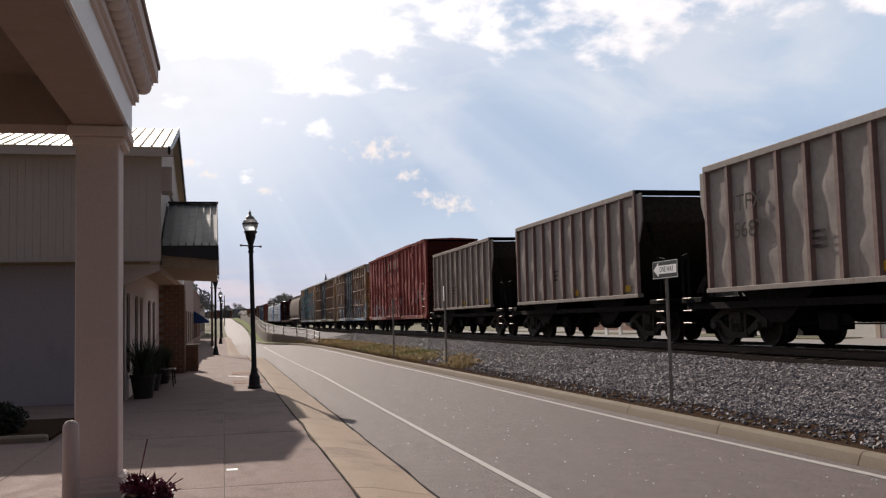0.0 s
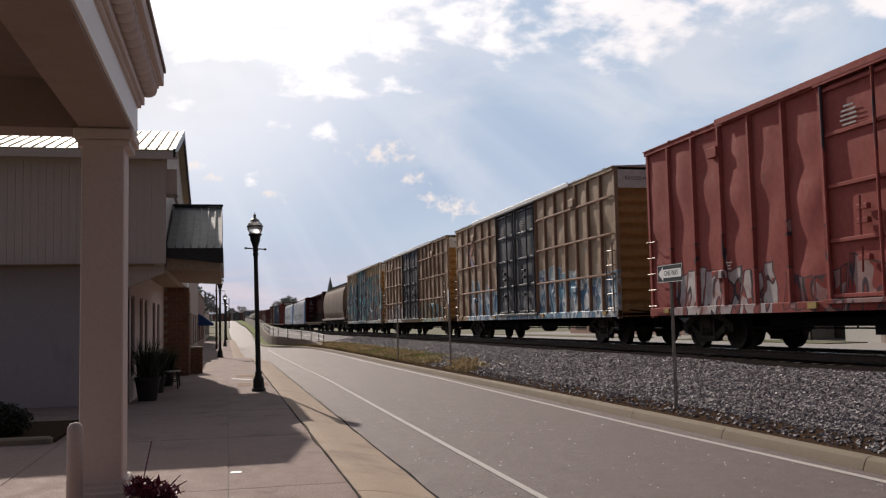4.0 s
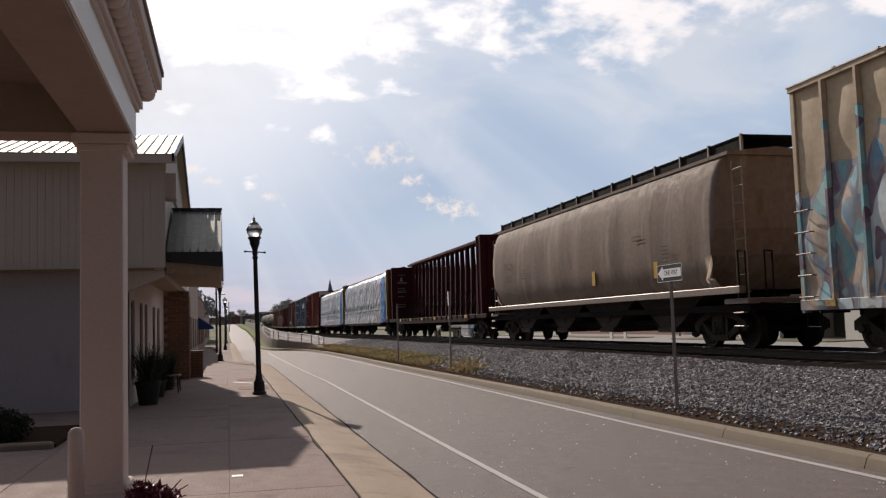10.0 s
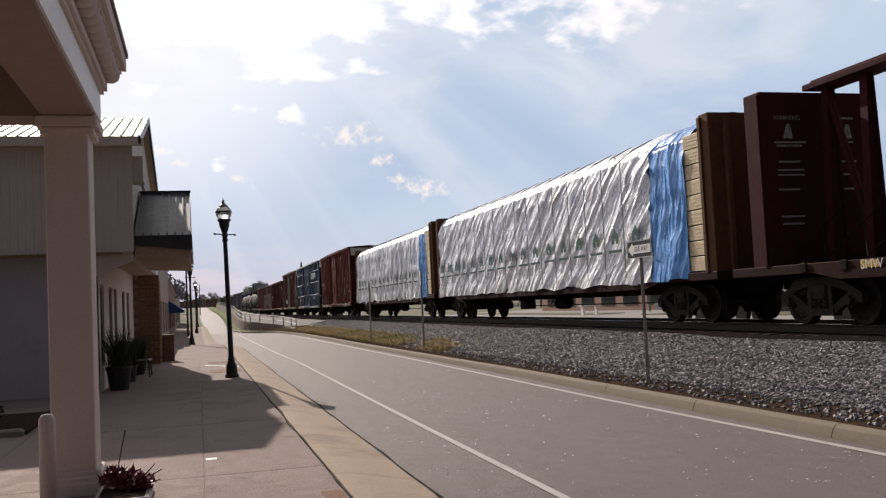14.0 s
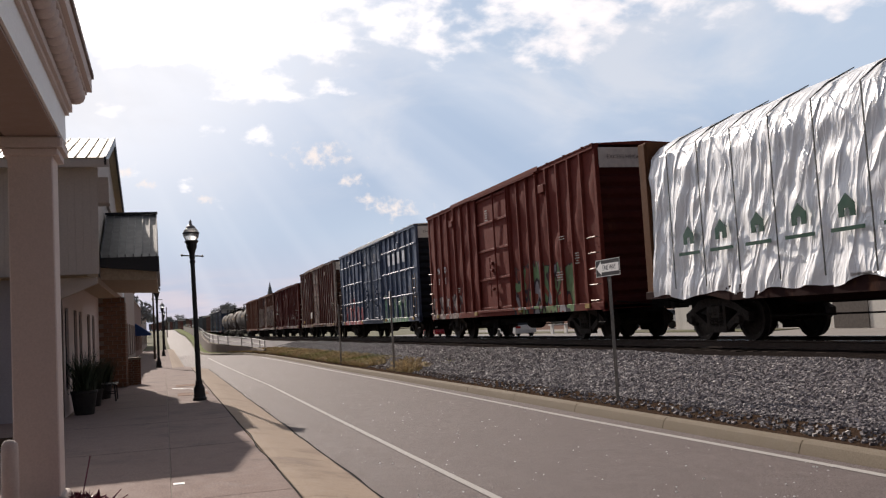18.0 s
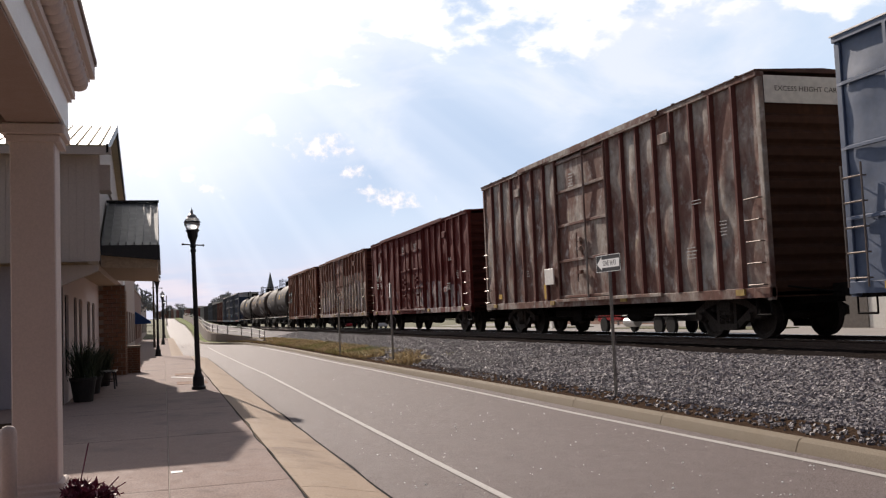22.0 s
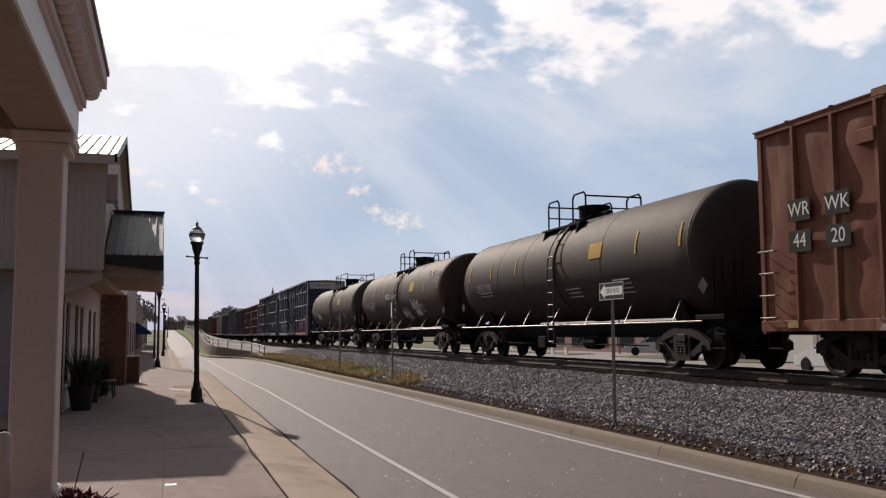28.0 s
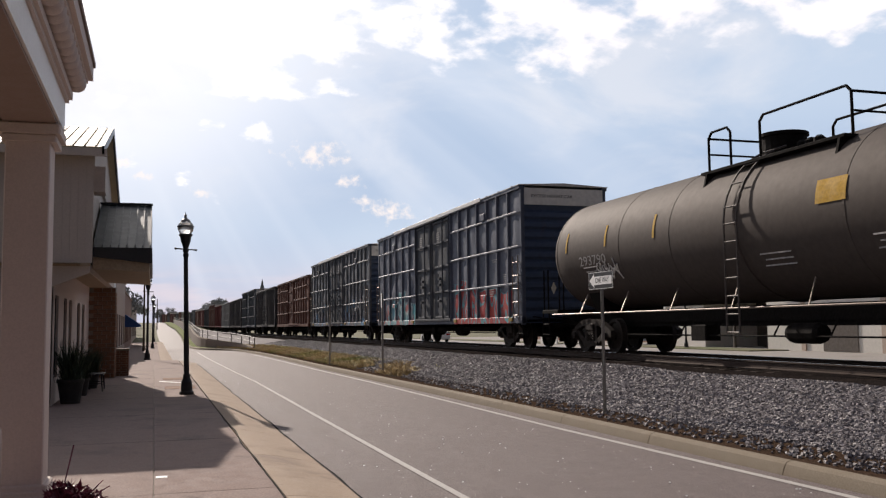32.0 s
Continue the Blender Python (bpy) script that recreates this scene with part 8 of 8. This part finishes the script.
def car_paint(name, c):
    m = material(name, c, 0.25, 0.0, grain=(4, 0.03), spec=0.7)
    m.node_tree.nodes["Principled BSDF"].inputs["Coat Weight"].default_value = 0.6
    return m


def road_wheel(parent, x, y, r):
    def tyre(bm):
        add_lathe(bm, [(0.60, -0.5), (0.92, -0.5), (1.0, -0.35), (1.0, 0.35), (0.92, 0.5), (0.60, 0.5)], 20, axis="x")
    def rim(bm):
        add_lathe(bm, [(0.0, -0.38), (0.15, -0.40), (0.2, -0.3), (0.5, -0.34), (0.62, -0.48), (0.62, 0.4), (0.0, 0.4)], 20, axis="x")
    t = use("wheel", "road_tyre", tyre, M_TYRE, parent, (x, y, r), (0, 0, 0 if x < 0 else math.pi), (0.23, r, r))
    use("rim", "road_rim", rim, M_RIM, t)


def sedan(label, paint_mat, hatch=False):
    """Nose towards +y."""
    root = tagged(empty("hatchback" if hatch else "sedan"), label, "car")
    side = [(-2.3, 0.30), (-2.36, 0.55), (-2.32, 0.92), (-1.55, 1.02), (-0.9, 1.06), (0.75, 1.0), (1.5, 0.92), (2.15, 0.74), (2.32, 0.5), (2.25, 0.26), (1.75, 0.24), (1.70, 0.45), (1.45, 0.62), (1.20, 0.45), (1.15, 0.24), (-1.05, 0.24), (-1.10, 0.45), (-1.35, 0.62), (-1.60, 0.45), (-1.65, 0.24)]
    bm = B()
    add_prism(bm, side, "x", -0.88, 0.88)
    bmesh.ops.bevel(bm, geom=[e for e in bm.edges if abs(e.verts[0].co.x - e.verts[1].co.x) < 0.01], offset=0.06, segments=2, affect="EDGES")
    part("body", bm, paint_mat, root)
    roof = [(-2.2 if hatch else -1.65, 1.02), (-1.9 if hatch else -0.95, 1.42), (-0.2, 1.47), (0.35, 1.40), (1.15, 1.0)]
    bm = B()
    a = [bm.verts.new((-0.80, y, z)) if z < 1.1 else bm.verts.new((-0.62, y, z)) for y, z in roof]
    b = [bm.verts.new((0.80, y, z)) if z < 1.1 else bm.verts.new((0.62, y, z)) for y, z in roof]
    bm.faces.new(a)
    bm.faces.new(b[::-1])
    for k in range(len(roof)):
        bm.faces.new((a[k], b[k], b[(k + 1) % len(roof)], a[(k + 1) % len(roof)]))
    bmesh.ops.recalc_face_normals(bm, faces=bm.faces)
    part("windows", bm, M_WINDOW, root, "dark glazed cabin")
    bm = B()
    for s in (-1, 1):
        for (y0, z0), (y1, z1) in zip(roof, roof[1:]):
            xa, xb = (0.81 if z0 < 1.1 else 0.63) * s, (0.81 if z1 < 1.1 else 0.63) * s
            add_bar(bm, (xa, y0, z0), (xb, y1, z1), 0.035, 6)
        add_bar(bm, (0.8 * s, -0.35, 1.04), (0.63 * s, -0.35, 1.45), 0.035, 6)
    add_prism(bm, [(roof[1][0], roof[1][1] - 0.01), (roof[1][0], roof[1][1] + 0.02), (-0.2, 1.50), (0.35, 1.43), (0.35, 1.39), (-0.2, 1.45)], "x", -0.63, 0.63)
    part("cabin_frame", bm, paint_mat, root)
    for x in (-0.80, 0.80):
        for y in (-1.35, 1.45):
            road_wheel(root, x, y, 0.32)
    for x in (-0.66, 0.66):
        bm = B()
        add_cbox(bm, x - 0.2, -2.38, 0.68, x + 0.2, -2.28, 0.86, 0.02)
        part("tail_lamp", bm, M_TAIL, root)
        bm = B()
        add_cbox(bm, x - 0.18, 2.18, 0.58, x + 0.18, 2.32, 0.70, 0.02)
        part("headlamp", bm, M_HEADLAMP, root)
    for x in (-0.96, 0.96):
        box_part("mirror", (x - 0.09, 0.7, 0.98), (x + 0.09, 0.8, 1.12), paint_mat, root)
    return root


def semi_truck():
    """Nose towards +y."""
    root = tagged(empty("semi_truck"), "white and blue semi truck with a tank trailer", "truck")
    white, blue = car_paint("truck_white", (0.65, 0.66, 0.68)), car_paint("truck_blue", (0.30, 0.38, 0.50))
    bm = B()
    add_prism(bm, [(-2.6, 0.45), (-2.6, 3.4), (-1.6, 3.75), (-0.4, 3.3), (0.2, 2.35), (0.2, 0.45)], "x", -1.15, 1.15)
    bmesh.ops.bevel(bm, geom=bm.edges[:], offset=0.08, segments=2, affect="EDGES")
    part("cab", bm, white, root)
    bm = B()
    add_prism(bm, [(0.2, 0.5), (0.2, 1.9), (1.9, 1.65), (2.1, 1.4), (2.1, 0.6), (1.75, 0.6), (1.6, 0.95), (1.2, 1.1), (0.8, 0.95), (0.65, 0.5)], "x", -1.1, 1.1)
    bmesh.ops.bevel(bm, geom=bm.edges[:], offset=0.08, segments=2, affect="EDGES")
    part("hood", bm, blue, root)
    box_part("grille", (-0.55, 2.1, 0.75), (0.55, 2.14, 1.5), M_BLACK, root)
    box_part("bumper", (-1.15, 1.9, 0.35), (1.15, 2.2, 0.72), M_BLACK, root, c=0.03)
    box_part("windscreen", (-1.0, -0.16, 2.35), (1.0, -0.1, 2.95), M_WINDOW, root)
    for x in (-0.85, 0.85):
        bm = B()
        add_cbox(bm, x - 0.17, 2.0, 0.95, x + 0.17, 2.13, 1.15, 0.02)
        part("headlamp", bm, M_HEADLAMP, root)
        road_wheel(root, x * 1.2, 1.2, 0.5)
        for y in (-3.2, -4.5, -12.6, -13.9):
            road_wheel(root, x * 1.2, y, 0.5)
        box_part("side_window", (x * 1.36 - 0.02, -1.2, 2.2), (x * 1.36 + 0.02, -0.3, 2.9), M_WINDOW, root)
    box_part("chassis", (-0.5, -14.6, 0.8), (0.5, 1.8, 1.05), M_BLACK, root)
    bm = B()
    add_lathe(bm, [(0.0, -14.9), (0.8, -14.8), (1.15, -14.3), (1.2, -13.5), (1.2, -4.6), (1.15, -3.9), (0.8, -3.4), (0.0, -3.3)], 28, (0, 0, 2.3), axis="y")
    part("tank", bm, white, root, smooth=True)
    return root


def work_truck():
    root = tagged(empty("work_truck"), "red and white flatbed truck with chrome wheels", "truck")
    red = car_paint("truck_red", (0.30, 0.02, 0.02))
    bm = B()
    add_prism(bm, [(0, 0.8), (0, 2.5), (1.2, 2.6), (1.7, 1.75), (3.1, 1.55), (3.2, 0.7)], "x", -1.05, 1.05)
    bmesh.ops.bevel(bm, geom=bm.edges[:], offset=0.07, segments=2, affect="EDGES")
    part("cab", bm, red, root)
    box_part("windscreen", (-0.9, 1.42, 1.8), (0.9, 1.5, 2.4), M_WINDOW, root)
    box_part("flatbed", (-1.2, -7.5, 1.05), (1.2, -0.2, 1.25), M_SIGNBOARD, root)
    box_part("chassis", (-0.45, -7.3, 0.7), (0.45, 2.8, 1.04), M_BLACK, root)
    bm = B()
    add_lathe(bm, [(0.28, -1.8), (0.3, -1.7), (0.3, -0.6), (0.28, -0.5)], 14, (-0.95, 0, 0.7), axis="y")
    part("fuel_tank", bm, M_RIM, root)
    for x in (-1.0, 1.0):
        for y in (2.2, -4.3, -5.6):
            road_wheel(root, x, y, 0.5)
    box_part("headboard", (-1.2, -0.25, 1.25), (1.2, -0.15, 2.3), M_SIGNBOARD, root)
    return root


white_car = sedan("white sedan driving along the far street", car_paint("car_white", (0.72, 0.72, 0.72)))
MOVERS.append((white_car, 28.5, 39.0, 14.3, 27.0, 0))
red_car = sedan("red hatchback driving along the far street", car_paint("car_red", (0.35, 0.015, 0.02)), True)
MOVERS.append((red_car, 13.0, 32.5, 11.9, 27.0, 0))
grey_car = sedan("white hatchback driving up the far street", car_paint("car_pale", (0.62, 0.63, 0.64)), True)
MOVERS.append((grey_car, 17.0, 57.0, 12.5, 27.0, 0))
semi = semi_truck()
MOVERS.append((semi, 13.0, 38.0, -14.9, 22.9, 180))
work = work_truck()
MOVERS.append((work, 20.6, 32.0, 12.4, 27.0, 0))
parked = sedan("silver-grey hatchback parked in the yard", car_paint("car_silver", (0.45, 0.47, 0.50)), True)
parked.matrix_basis = pose(36.4, 64.0, 0.0, 0, 0, 60)
# ---- what moves ----
def motions():
    for car, mid in CARS:
        rows = []
        for k in range(0, 33):
            y = mid - run(k)
            slope = (track_z(y + 4) - track_z(y - 4)) / 8
            bend = (track_x(y + 4) - track_x(y - 4)) / 8
            rows.append((float(k), pose(track_x(y), y, track_z(y) + BODY_LIFT, math.degrees(math.atan(slope)), 0, -math.degrees(math.atan(bend)))))
        walk(car, rows)
    for thing, t, y, v, x, turn in MOVERS:
        walk(thing, [(float(k), pose(x, y + v * (k - t), -0.03, 0, 0, turn)) for k in (0, 8, 16, 24, 32)])


motions()
